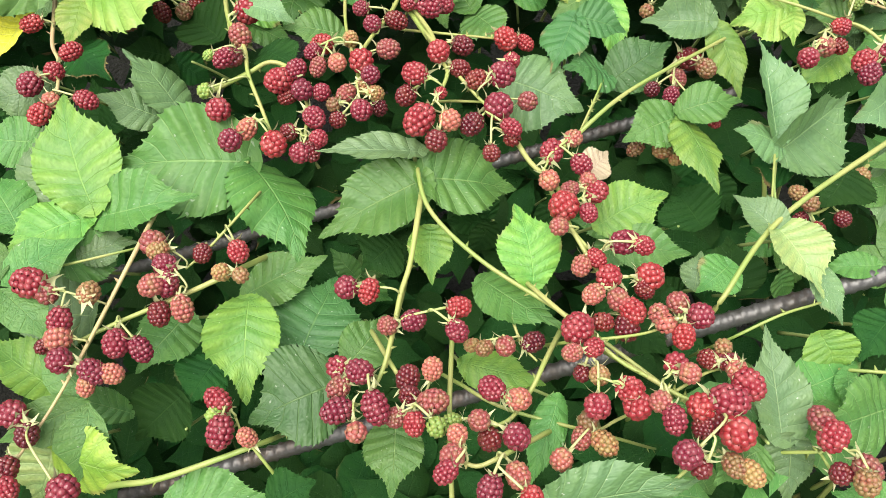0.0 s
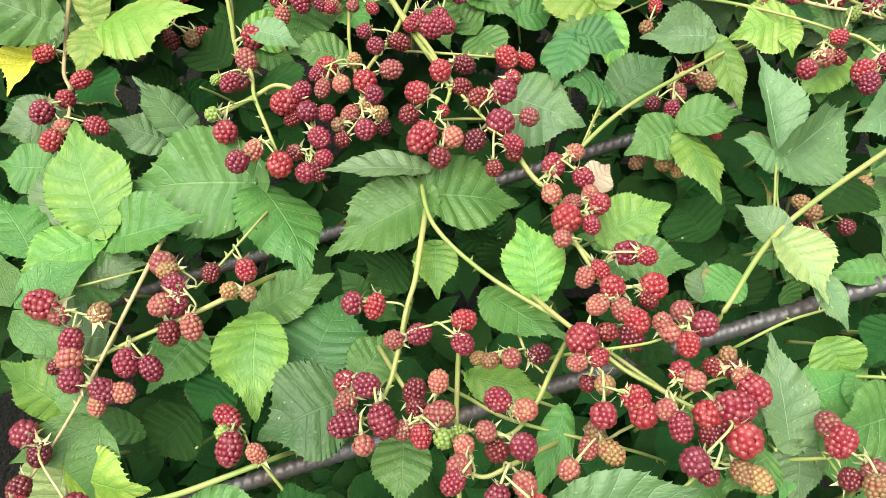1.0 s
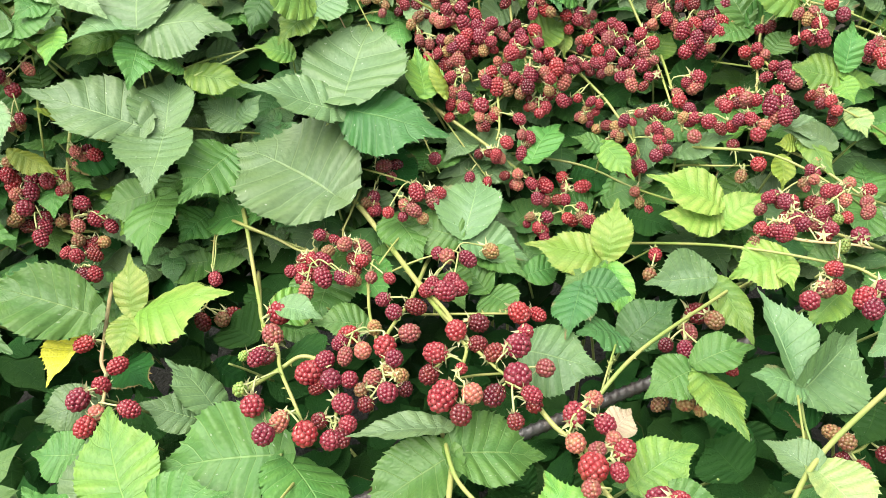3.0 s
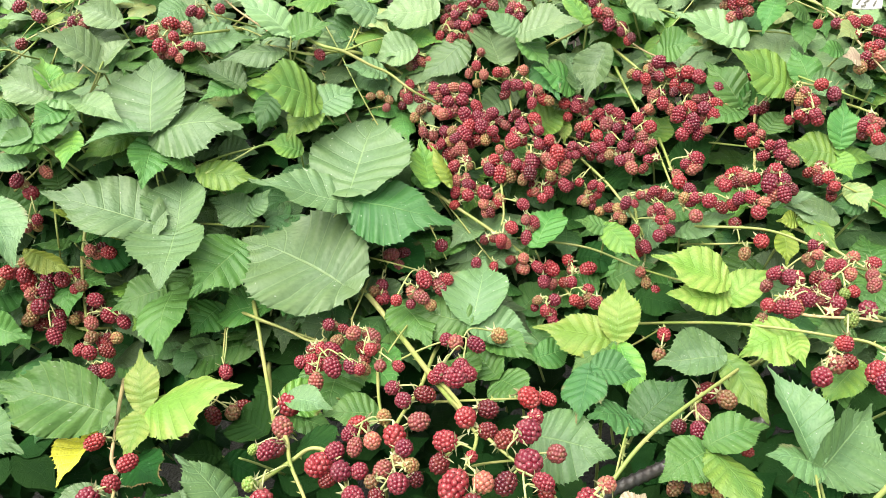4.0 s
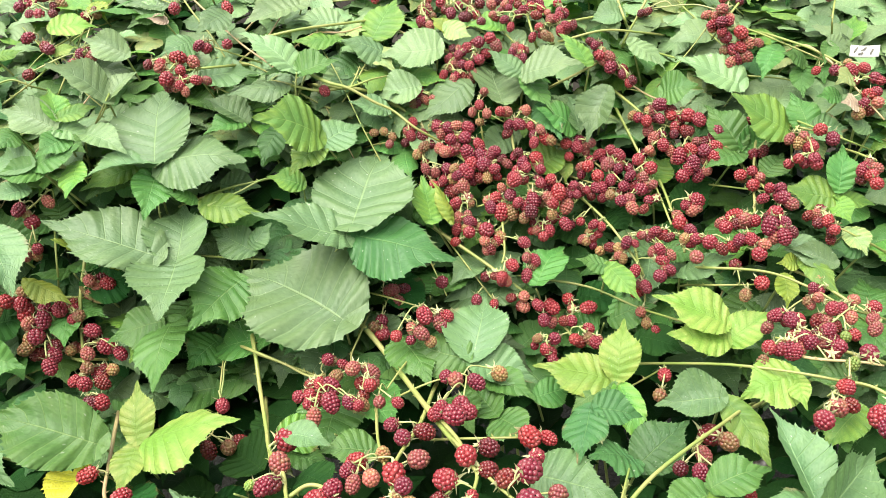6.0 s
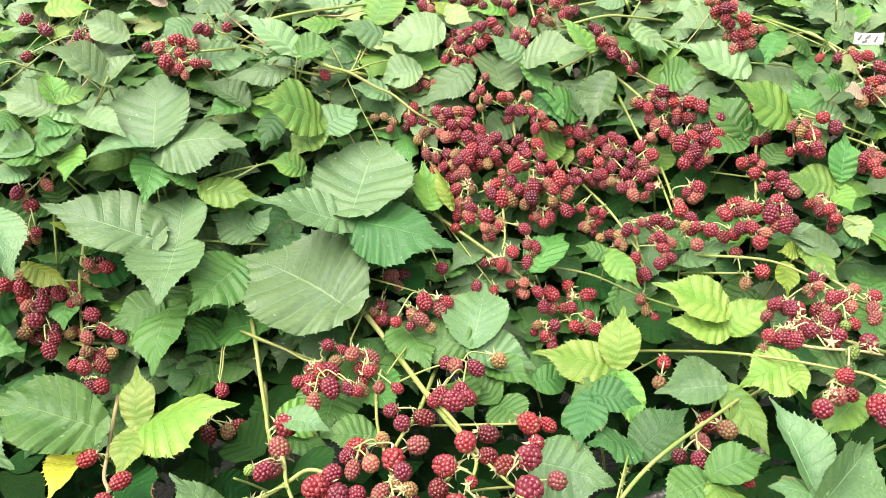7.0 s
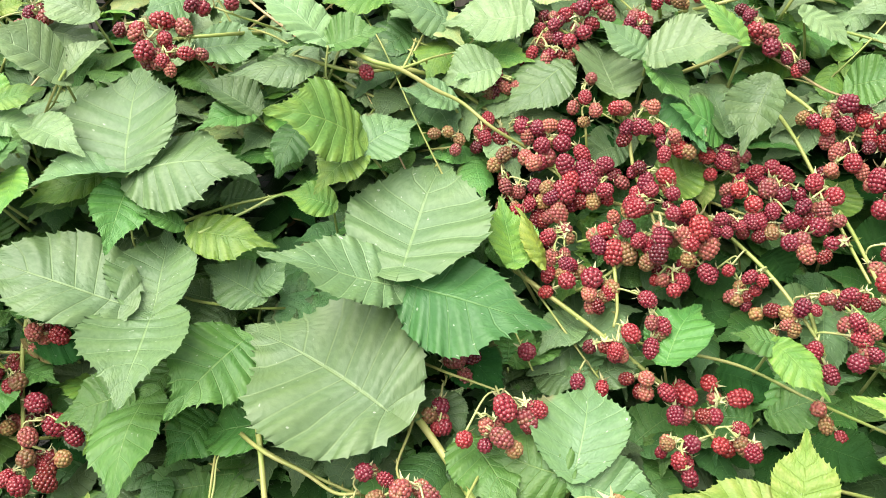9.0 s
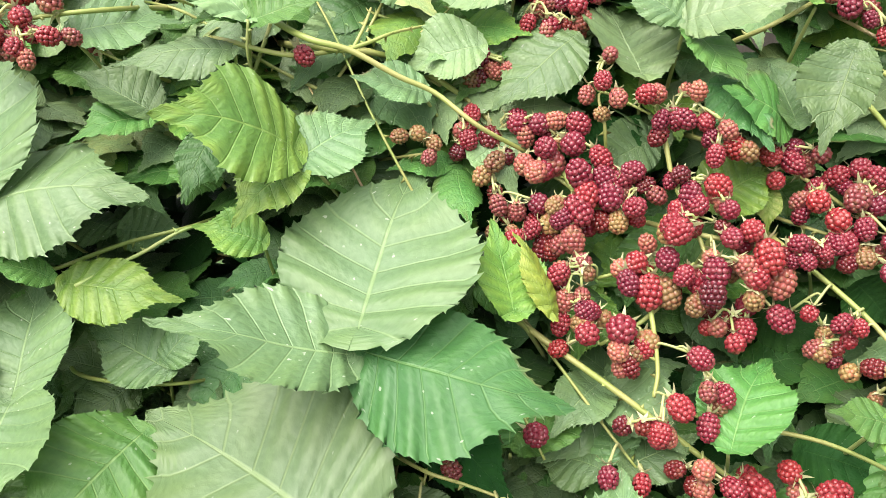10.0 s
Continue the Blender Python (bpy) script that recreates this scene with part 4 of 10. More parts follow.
leaflet(lf, -0.294, 0.304, 0.994, -0.360, 0.343, 1.008, -0.20, -0.61, 0.77, 0.050, "v")
lf = leaf(-0.294, 0.387, 0.976, "m")
leaflet(lf, -0.293, 0.385, 0.983, -0.390, 0.399, 0.972, -0.16, -0.50, 0.85, 0.073, "m")
leaflet(lf, -0.253, 0.317, 0.929, -0.315, 0.326, 0.942, 0.07, -0.64, 0.77, 0.032, "g")
lf = leaf(-0.209, 0.392, 0.976, "g")
leaflet(lf, -0.208, 0.390, 0.983, -0.240, 0.330, 0.980, 0.22, -0.16, 0.96, 0.054, "g")
lf = leaf(0.076, 0.586, 1.111, "m")
leaflet(lf, 0.075, 0.582, 1.117, 0.151, 0.563, 1.100, 0.06, -0.53, 0.85, 0.075, "m")
lf = leaf(0.151, 0.427, 1.093, "v")
leaflet(lf, 0.151, 0.424, 1.099, 0.210, 0.451, 1.113, -0.04, -0.40, 0.91, 0.052, "v")
leaflet(lf, 0.165, 0.411, 1.092, 0.227, 0.403, 1.091, -0.04, -0.40, 0.91, 0.040, "g")
lf = leaf(0.095, 0.369, 1.082, "v")
leaflet(lf, 0.094, 0.367, 1.088, 0.078, 0.435, 1.107, -0.03, -0.27, 0.96, 0.052, "v")
lf = leaf(0.052, 0.382, 1.071, "g")
leaflet(lf, 0.052, 0.379, 1.077, 0.117, 0.329, 1.085, -0.01, 0.14, 0.99, 0.051, "g")
lf = leaf(0.010, 0.427, 1.076, "v")
leaflet(lf, 0.010, 0.425, 1.082, 0.013, 0.375, 1.069, 0.09, -0.26, 0.96, 0.038, "v")
lf = leaf(0.093, 0.189, 1.084, "m")
leaflet(lf, 0.093, 0.188, 1.091, 0.197, 0.205, 1.099, 0.09, -0.82, 0.56, 0.053, "m")
lf = leaf(0.261, 0.239, 1.093, "l")
leaflet(lf, 0.259, 0.237, 1.100, 0.254, 0.312, 1.129, 0.20, -0.35, 0.91, 0.046, "l")
leaflet(lf, 0.264, 0.238, 1.102, 0.267, 0.204, 1.065, 0.08, -0.74, 0.67, 0.042, "m")
lf = leaf(0.308, 0.319, 1.102, "v")
leaflet(lf, 0.306, 0.317, 1.108, 0.322, 0.297, 1.081, -0.09, -0.82, 0.56, 0.042, "v")
leaflet(lf, 0.321, 0.292, 1.102, 0.318, 0.264, 1.090, -0.04, -0.40, 0.91, 0.020, "g")
lf = leaf(0.349, 0.269, 1.087, "g")
leaflet(lf, 0.347, 0.267, 1.093, 0.283, 0.243, 1.102, 0.32, -0.56, 0.77, 0.054, "g")
lf = leaf(0.288, 0.395, 1.125, "l")
leaflet(lf, 0.287, 0.393, 1.130, 0.253, 0.432, 1.135, -0.14, -0.24, 0.96, 0.033, "l")
leaflet(lf, 0.283, 0.400, 1.134, 0.310, 0.343, 1.119, -0.03, -0.27, 0.96, 0.044, "p")
leaflet(lf, 0.307, 0.371, 1.126, 0.331, 0.333, 1.099, 0.16, -0.50, 0.85, 0.026, "l")
lf = leaf(0.378, 0.394, 1.097, "g")
leaflet(lf, 0.376, 0.392, 1.102, 0.331, 0.395, 1.090, -0.27, -0.30, 0.91, 0.024, "g")
lf = leaf(0.311, 0.511, 1.125, "m")
leaflet(lf, 0.309, 0.508, 1.131, 0.298, 0.589, 1.174, 0.35, -0.39, 0.85, 0.046, "m")
leaflet(lf, 0.313, 0.499, 1.124, 0.382, 0.552, 1.148, 0.45, -0.78, 0.44, 0.074, "m")
leaflet(lf, 0.316, 0.499, 1.125, 0.263, 0.497, 1.146, 0.37, -0.17, 0.91, 0.041, "m")
lf = leaf(0.227, 0.537, 1.118, "g")
leaflet(lf, 0.226, 0.534, 1.123, 0.176, 0.508, 1.114, 0.04, -0.40, 0.91, 0.047, "g")
leaflet(lf, 0.227, 0.537, 1.126, 0.288, 0.550, 1.132, -0.03, -0.27, 0.96, 0.042, "g")
leaflet(lf, 0.232, 0.532, 1.123, 0.252, 0.450, 1.114, 0.11, -0.08, 0.99, 0.044, "v")
lf = leaf(0.182, 0.605, 1.102, "n")
leaflet(lf, 0.181, 0.602, 1.107, 0.240, 0.640, 1.127, 0.06, -0.53, 0.85, 0.053, "n")
leaflet(lf, 0.178, 0.604, 1.109, 0.126, 0.585, 1.132, 0.41, 0.00, 0.91, 0.052, "n")
leaflet(lf, 0.139, 0.643, 1.147, 0.117, 0.587, 1.122, -0.27, -0.30, 0.91, 0.047, "n")
leaflet(lf, 0.142, 0.643, 1.148, 0.192, 0.639, 1.136, 0.16, -0.50, 0.85, 0.039, "n")
lf = leaf(0.456, 0.603, 1.110, "l")
leaflet(lf, 0.454, 0.600, 1.115, 0.395, 0.549, 1.116, 0.50, -0.55, 0.67, 0.061, "l")
leaflet(lf, 0.458, 0.556, 1.068, 0.450, 0.477, 1.019, 0.06, -0.53, 0.85, 0.042, "l")
lf = leaf(0.401, 0.653, 1.111, "g")
leaflet(lf, 0.399, 0.650, 1.116, 0.389, 0.608, 1.098, -0.20, -0.35, 0.91, 0.047, "g")
lf = leaf(0.233, 0.382, 1.069, "m")
leaflet(lf, 0.231, 0.380, 1.075, 0.239, 0.412, 1.086, -0.33, -0.24, 0.91, 0.030, "m")
lf = leaf(0.039, 0.321, 1.036, "v")
leaflet(lf, 0.039, 0.319, 1.043, 0.108, 0.304, 1.038, 0.04, -0.13, 0.99, 0.038, "v")
lf = leaf(0.107, 0.272, 1.077, "g")
leaflet(lf, 0.107, 0.270, 1.084, 0.084, 0.209, 1.055, -0.04, -0.40, 0.91, 0.027, "g")
lf = leaf(-0.093, 0.689, 1.073, "g")
leaflet(lf, -0.092, 0.686, 1.078, -0.152, 0.679, 1.089, 0.20, -0.35, 0.91, 0.046, "g")
leaflet(lf, -0.186, 0.688, 1.108, -0.136, 0.673, 1.099, 0.04, -0.40, 0.91, 0.033, "l")
lf = leaf(0.474, 0.827, 1.243, "p")
leaflet(lf, 0.472, 0.824, 1.248, 0.479, 0.786, 1.229, -0.26, -0.46, 0.85, 0.030, "p")
lf = leaf(0.447, 0.793, 1.217, "l")
leaflet(lf, 0.445, 0.790, 1.221, 0.392, 0.808, 1.235, -0.08, -0.74, 0.67, 0.033, "l")
lf = leaf(0.488, 0.808, 1.225, "n")
leaflet(lf, 0.486, 0.805, 1.229, 0.444, 0.806, 1.234, 0.07, -0.64, 0.77, 0.027, "n")
lf = leaf(0.391, 0.796, 1.204, "o")
leaflet(lf, 0.390, 0.792, 1.209, 0.385, 0.765, 1.179, 0.08, -0.74, 0.67, 0.029, "o")
lf = leaf(0.397, 0.683, 1.146, "g")
leaflet(lf, 0.395, 0.680, 1.151, 0.391, 0.716, 1.162, -0.43, -0.31, 0.85, 0.020, "g")
lf = leaf(0.423, 0.674, 1.138, "g")
leaflet(lf, 0.421, 0.671, 1.143, 0.374, 0.676, 1.142, -0.06, -0.53, 0.85, 0.038, "g")
lf = leaf(0.412, 0.639, 1.126, "v")
leaflet(lf, 0.411, 0.636, 1.131, 0.365, 0.609, 1.100, -0.35, -0.39, 0.85, 0.045, "v")
lf = leaf(0.502, 0.988, 1.435, "w")
leaflet(lf, 0.500, 0.984, 1.439, 0.535, 0.995, 1.425, 0.41, -0.72, 0.56, 0.026, "w")
leaflet(lf, 0.501, 0.984, 1.437, 0.488, 0.961, 1.414, 0.08, -0.74, 0.67, 0.023, "g")
lf = leaf(0.503, 0.941, 1.373, "g")
leaflet(lf, 0.502, 0.938, 1.377, 0.469, 0.932, 1.382, 0.23, -0.71, 0.67, 0.024, "g")
lf = leaf(0.526, 0.904, 1.338, "m")
leaflet(lf, 0.525, 0.900, 1.342, 0.493, 0.906, 1.359, 0.23, -0.71, 0.67, 0.023, "m")
lf = leaf(-0.110, 1.142, 1.427, "n")
leaflet(lf, -0.109, 1.138, 1.431, -0.163, 1.099, 1.403, 0.07, -0.64, 0.77, 0.051, "n")
lf = leaf(-0.050, 1.147, 1.424, "n")
leaflet(lf, -0.050, 1.143, 1.428, -0.113, 1.146, 1.409, -0.23, -0.71, 0.67, 0.043, "n")
lf = leaf(0.141, 1.037, 1.367, "n")
leaflet(lf, 0.141, 1.033, 1.370, 0.162, 0.979, 1.335, 0.06, -0.53, 0.85, 0.041, "n")
lf = leaf(-0.598, 1.067, 1.481, "v")
leaflet(lf, -0.596, 1.063, 1.485, -0.565, 1.086, 1.488, 0.32, -0.56, 0.77, 0.019, "v")
lf = leaf(-0.528, 1.092, 1.476, "Y")
leaflet(lf, -0.526, 1.089, 1.479, -0.498, 1.105, 1.485, 0.20, -0.61, 0.77, 0.021, "Y")
lf = leaf(-0.512, 1.219, 1.527, "o")
leaflet(lf, -0.511, 1.215, 1.530, -0.486, 1.193, 1.509, 0.07, -0.64, 0.77, 0.032, "o")
lf = leaf(-0.396, 1.190, 1.498, "k")
leaflet(lf, -0.394, 1.186, 1.501, -0.423, 1.185, 1.509, 0.23, -0.71, 0.67, 0.019, "k")
lf = leaf(-0.479, 0.969, 1.386, "g")
leaflet(lf, -0.477, 0.965, 1.389, -0.506, 0.929, 1.375, 0.32, -0.56, 0.77, 0.038, "g")
leaflet(lf, -0.476, 0.966, 1.389, -0.447, 0.944, 1.372, -0.26, -0.79, 0.56, 0.021, "g")
lf = leaf(-0.537, 0.959, 1.400, "g")
leaflet(lf, -0.536, 0.956, 1.404, -0.547, 0.919, 1.390, 0.60, -0.44, 0.67, 0.031, "g")
lf = leaf(-0.069, 1.047, 1.373, "l")
leaflet(lf, -0.068, 1.043, 1.377, -0.119, 1.029, 1.397, 0.43, -0.48, 0.77, 0.038, "l")
lf = leaf(-0.199, 1.043, 1.415, "m")
leaflet(lf, -0.199, 1.039, 1.419, -0.281, 1.025, 1.416, 0.04, -0.40, 0.91, 0.047, "m")
lf = leaf(-0.218, 1.031, 1.364, "n")
leaflet(lf, -0.217, 1.027, 1.368, -0.239, 0.982, 1.328, 0.23, -0.71, 0.67, 0.036, "n")
# leaves between and behind them; tone d is darkened to stand for shade
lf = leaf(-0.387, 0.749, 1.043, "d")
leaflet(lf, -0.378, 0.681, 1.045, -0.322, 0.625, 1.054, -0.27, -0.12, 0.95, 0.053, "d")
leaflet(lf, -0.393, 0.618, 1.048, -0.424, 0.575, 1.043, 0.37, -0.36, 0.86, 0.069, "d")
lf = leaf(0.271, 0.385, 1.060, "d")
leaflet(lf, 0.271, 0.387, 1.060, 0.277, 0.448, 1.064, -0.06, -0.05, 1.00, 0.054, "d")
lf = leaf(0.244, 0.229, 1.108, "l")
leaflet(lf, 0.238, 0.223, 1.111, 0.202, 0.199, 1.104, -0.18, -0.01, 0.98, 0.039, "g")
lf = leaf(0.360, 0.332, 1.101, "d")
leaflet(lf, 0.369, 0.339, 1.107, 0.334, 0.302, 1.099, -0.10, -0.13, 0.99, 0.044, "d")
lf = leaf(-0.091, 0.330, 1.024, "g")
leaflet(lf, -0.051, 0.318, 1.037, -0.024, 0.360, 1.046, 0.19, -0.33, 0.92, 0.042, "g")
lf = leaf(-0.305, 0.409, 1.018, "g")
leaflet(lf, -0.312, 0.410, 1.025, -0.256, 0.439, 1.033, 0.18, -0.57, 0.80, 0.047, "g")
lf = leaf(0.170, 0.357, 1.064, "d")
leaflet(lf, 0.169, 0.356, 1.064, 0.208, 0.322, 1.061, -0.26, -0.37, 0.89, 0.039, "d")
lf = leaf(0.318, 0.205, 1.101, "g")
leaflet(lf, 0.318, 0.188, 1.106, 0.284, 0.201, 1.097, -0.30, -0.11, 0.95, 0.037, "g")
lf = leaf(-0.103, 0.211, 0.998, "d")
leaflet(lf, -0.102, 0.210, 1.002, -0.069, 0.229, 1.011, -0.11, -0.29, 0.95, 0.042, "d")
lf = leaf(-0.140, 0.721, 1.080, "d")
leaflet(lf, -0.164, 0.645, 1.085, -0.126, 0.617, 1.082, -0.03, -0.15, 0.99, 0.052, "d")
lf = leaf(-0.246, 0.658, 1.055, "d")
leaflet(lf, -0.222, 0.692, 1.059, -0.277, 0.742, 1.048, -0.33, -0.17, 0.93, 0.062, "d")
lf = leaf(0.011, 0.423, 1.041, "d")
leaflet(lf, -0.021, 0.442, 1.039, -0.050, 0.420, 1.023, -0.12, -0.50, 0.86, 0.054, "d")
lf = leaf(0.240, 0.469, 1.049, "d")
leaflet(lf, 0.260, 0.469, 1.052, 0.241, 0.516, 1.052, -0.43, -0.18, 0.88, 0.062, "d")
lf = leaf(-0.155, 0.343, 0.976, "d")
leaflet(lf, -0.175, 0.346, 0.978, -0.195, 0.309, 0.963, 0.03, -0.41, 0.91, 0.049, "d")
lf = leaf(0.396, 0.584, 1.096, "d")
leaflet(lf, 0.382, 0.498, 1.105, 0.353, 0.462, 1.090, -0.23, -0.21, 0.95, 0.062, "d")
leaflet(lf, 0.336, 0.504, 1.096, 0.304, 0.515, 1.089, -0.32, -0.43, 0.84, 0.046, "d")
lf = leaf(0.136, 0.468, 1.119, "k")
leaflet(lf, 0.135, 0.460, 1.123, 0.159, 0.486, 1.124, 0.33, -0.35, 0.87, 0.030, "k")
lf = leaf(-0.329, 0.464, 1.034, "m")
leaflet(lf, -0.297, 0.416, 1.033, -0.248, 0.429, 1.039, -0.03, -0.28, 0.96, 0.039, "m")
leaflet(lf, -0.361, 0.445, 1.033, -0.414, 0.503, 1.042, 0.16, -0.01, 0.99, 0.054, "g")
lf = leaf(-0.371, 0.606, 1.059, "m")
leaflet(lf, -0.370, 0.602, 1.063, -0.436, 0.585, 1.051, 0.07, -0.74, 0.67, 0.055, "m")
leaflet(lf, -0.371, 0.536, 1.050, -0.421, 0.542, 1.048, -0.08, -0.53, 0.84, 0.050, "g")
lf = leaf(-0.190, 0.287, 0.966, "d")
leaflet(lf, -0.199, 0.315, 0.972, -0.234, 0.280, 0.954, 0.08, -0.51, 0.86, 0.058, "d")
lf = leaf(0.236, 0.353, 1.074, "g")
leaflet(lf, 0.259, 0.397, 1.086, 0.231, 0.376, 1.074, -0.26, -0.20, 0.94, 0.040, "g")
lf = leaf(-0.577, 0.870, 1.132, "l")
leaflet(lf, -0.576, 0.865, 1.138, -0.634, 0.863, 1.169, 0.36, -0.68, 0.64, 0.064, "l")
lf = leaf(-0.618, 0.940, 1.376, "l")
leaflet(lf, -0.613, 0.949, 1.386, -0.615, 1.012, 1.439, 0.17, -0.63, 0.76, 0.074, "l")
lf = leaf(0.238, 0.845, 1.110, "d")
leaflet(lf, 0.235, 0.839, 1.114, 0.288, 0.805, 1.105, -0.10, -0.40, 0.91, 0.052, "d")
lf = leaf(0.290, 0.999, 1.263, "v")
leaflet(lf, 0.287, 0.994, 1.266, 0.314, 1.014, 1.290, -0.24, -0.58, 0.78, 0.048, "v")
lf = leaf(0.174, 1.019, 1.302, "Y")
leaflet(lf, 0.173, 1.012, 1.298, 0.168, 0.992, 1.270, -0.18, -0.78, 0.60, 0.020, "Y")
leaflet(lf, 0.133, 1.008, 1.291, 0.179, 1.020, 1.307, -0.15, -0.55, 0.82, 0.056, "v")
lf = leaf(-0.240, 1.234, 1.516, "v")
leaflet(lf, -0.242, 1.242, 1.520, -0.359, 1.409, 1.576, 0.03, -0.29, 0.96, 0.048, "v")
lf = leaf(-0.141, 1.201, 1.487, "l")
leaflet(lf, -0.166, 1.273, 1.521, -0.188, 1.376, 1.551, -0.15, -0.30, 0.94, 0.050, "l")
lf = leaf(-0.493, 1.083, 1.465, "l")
leaflet(lf, -0.491, 1.078, 1.463, -0.415, 1.081, 1.439, 0.28, -0.49, 0.82, 0.066, "l")
lf = leaf(-0.667, 1.355, 1.576, "p")
leaflet(lf, -0.666, 1.354, 1.577, -0.752, 1.307, 1.573, 0.27, -0.57, 0.78, 0.080, "p")
leaflet(lf, -0.650, 1.260, 1.545, -0.717, 1.273, 1.556, 0.07, -0.39, 0.92, 0.068, "p")
lf = leaf(-0.412, 1.224, 1.521, "l")
leaflet(lf, -0.406, 1.223, 1.520, -0.510, 1.270, 1.540, -0.02, -0.43, 0.90, 0.050, "l")
lf = leaf(-0.614, 1.083, 1.476, "l")
leaflet(lf, -0.611, 1.077, 1.477, -0.669, 1.117, 1.500, -0.03, -0.54, 0.84, 0.065, "l")
lf = leaf(-0.565, 1.257, 1.538, "v")
leaflet(lf, -0.566, 1.255, 1.540, -0.508, 1.205, 1.519, -0.09, -0.48, 0.87, 0.060, "v")
lf = leaf(0.061, 1.281, 1.519, "g")
leaflet(lf, 0.061, 1.279, 1.519, 0.063, 1.369, 1.545, -0.11, -0.27, 0.96, 0.036, "g")
lf = leaf(0.202, 1.236, 1.497, "v")
leaflet(lf, 0.199, 1.229, 1.498, 0.267, 1.180, 1.481, -0.02, -0.33, 0.94, 0.040, "v")
leaflet(lf, 0.277, 1.154, 1.469, 0.228, 1.159, 1.462, -0.18, -0.74, 0.65, 0.041, "l")
lf = leaf(0.396, 1.237, 1.490, "v")
leaflet(lf, 0.396, 1.235, 1.491, 0.417, 1.162, 1.465, -0.25, -0.39, 0.88, 0.030, "v")
leaflet(lf, 0.456, 1.252, 1.506, 0.468, 1.177, 1.476, -0.12, -0.38, 0.92, 0.031, "Y")
leaflet(lf, 0.506, 1.182, 1.485, 0.475, 1.166, 1.472, 0.04, -0.67, 0.74, 0.038, "Y")
lf = leaf(0.550, 1.232, 1.511, "d")
leaflet(lf, 0.547, 1.228, 1.511, 0.509, 1.137, 1.467, -0.02, -0.43, 0.90, 0.052, "d")
lf = leaf(0.538, 1.067, 1.429, "l")
leaflet(lf, 0.536, 1.063, 1.430, 0.527, 1.103, 1.455, -0.42, -0.54, 0.73, 0.044, "l")
leaflet(lf, 0.551, 1.045, 1.426, 0.575, 1.073, 1.455, -0.43, -0.44, 0.79, 0.043, "v")
lf = leaf(-0.187, 0.890, 1.122, "g")
leaflet(lf, -0.156, 0.871, 1.114, -0.214, 0.851, 1.096, 0.01, -0.71, 0.71, 0.077, "g")
lf = leaf(-0.465, 0.921, 1.189, "d")
leaflet(lf, -0.480, 0.916, 1.201, -0.402, 0.941, 1.201, 0.23, -0.68, 0.69, 0.060, "d")
lf = leaf(-0.583, 0.896, 1.192, "g")
leaflet(lf, -0.564, 0.935, 1.254, -0.585, 0.956, 1.303, 0.45, -0.73, 0.51, 0.067, "g")
leaflet(lf, -0.605, 0.871, 1.172, -0.545, 0.900, 1.169, 0.25, -0.44, 0.86, 0.082, "d")
lf = leaf(-0.067, 0.920, 1.158, "d")
leaflet(lf, -0.081, 0.932, 1.177, -0.024, 0.876, 1.138, -0.01, -0.58, 0.81, 0.054, "d")
lf = leaf(0.055, 1.079, 1.341, "d")
leaflet(lf, 0.053, 1.056, 1.314, 0.095, 1.076, 1.339, -0.04, -0.73, 0.68, 0.051, "d")
leaflet(lf, 0.033, 1.099, 1.370, 0.088, 1.081, 1.347, 0.19, -0.51, 0.84, 0.070, "d")
lf = leaf(0.119, 0.952, 1.192, "d")
leaflet(lf, 0.159, 0.971, 1.222, 0.199, 0.944, 1.199, -0.08, -0.72, 0.69, 0.048, "d")
lf = leaf(0.206, 0.896, 1.132, "d")
leaflet(lf, 0.174, 0.914, 1.141, 0.231, 0.886, 1.129, -0.09, -0.53, 0.84, 0.050, "d")
lf = leaf(0.286, 0.988, 1.243, "d")
leaflet(lf, 0.309, 0.968, 1.242, 0.368, 0.977, 1.266, -0.14, -0.76, 0.63, 0.047, "d")
lf = leaf(0.316, 0.912, 1.199, "g")
leaflet(lf, 0.283, 0.919, 1.194, 0.326, 0.898, 1.186, -0.14, -0.61, 0.78, 0.033, "g")
lf = leaf(0.400, 0.838, 1.198, "d")
leaflet(lf, 0.410, 0.811, 1.183, 0.393, 0.855, 1.206, -0.37, -0.53, 0.77, 0.052, "d")
lf = leaf(0.202, 0.993, 1.236, "d")
leaflet(lf, 0.229, 0.976, 1.233, 0.246, 0.953, 1.209, -0.06, -0.74, 0.67, 0.048, "d")
lf = leaf(-0.211, 0.717, 1.065, "g")
leaflet(lf, -0.208, 0.720, 1.069, -0.253, 0.803, 1.064, 0.04, 0.09, 0.99, 0.042, "d")
lf = leaf(0.096, 0.771, 1.079, "g")
leaflet(lf, 0.097, 0.768, 1.081, 0.146, 0.791, 1.079, 0.31, -0.62, 0.72, 0.037, "g")
lf = leaf(-0.109, 0.799, 1.092, "g")
leaflet(lf, -0.105, 0.786, 1.089, -0.065, 0.697, 1.094, -0.23, -0.05, 0.97, 0.061, "g")
leaflet(lf, 0.000, 0.767, 1.084, 0.020, 0.688, 1.090, -0.22, 0.01, 0.98, 0.052, "g")
lf = leaf(0.049, 0.723, 1.083, "g")
leaflet(lf, 0.049, 0.727, 1.084, 0.085, 0.677, 1.088, -0.27, -0.12, 0.95, 0.053, "g")
leaflet(lf, 0.046, 0.730, 1.087, 0.015, 0.803, 1.083, -0.39, -0.10, 0.92, 0.053, "g")
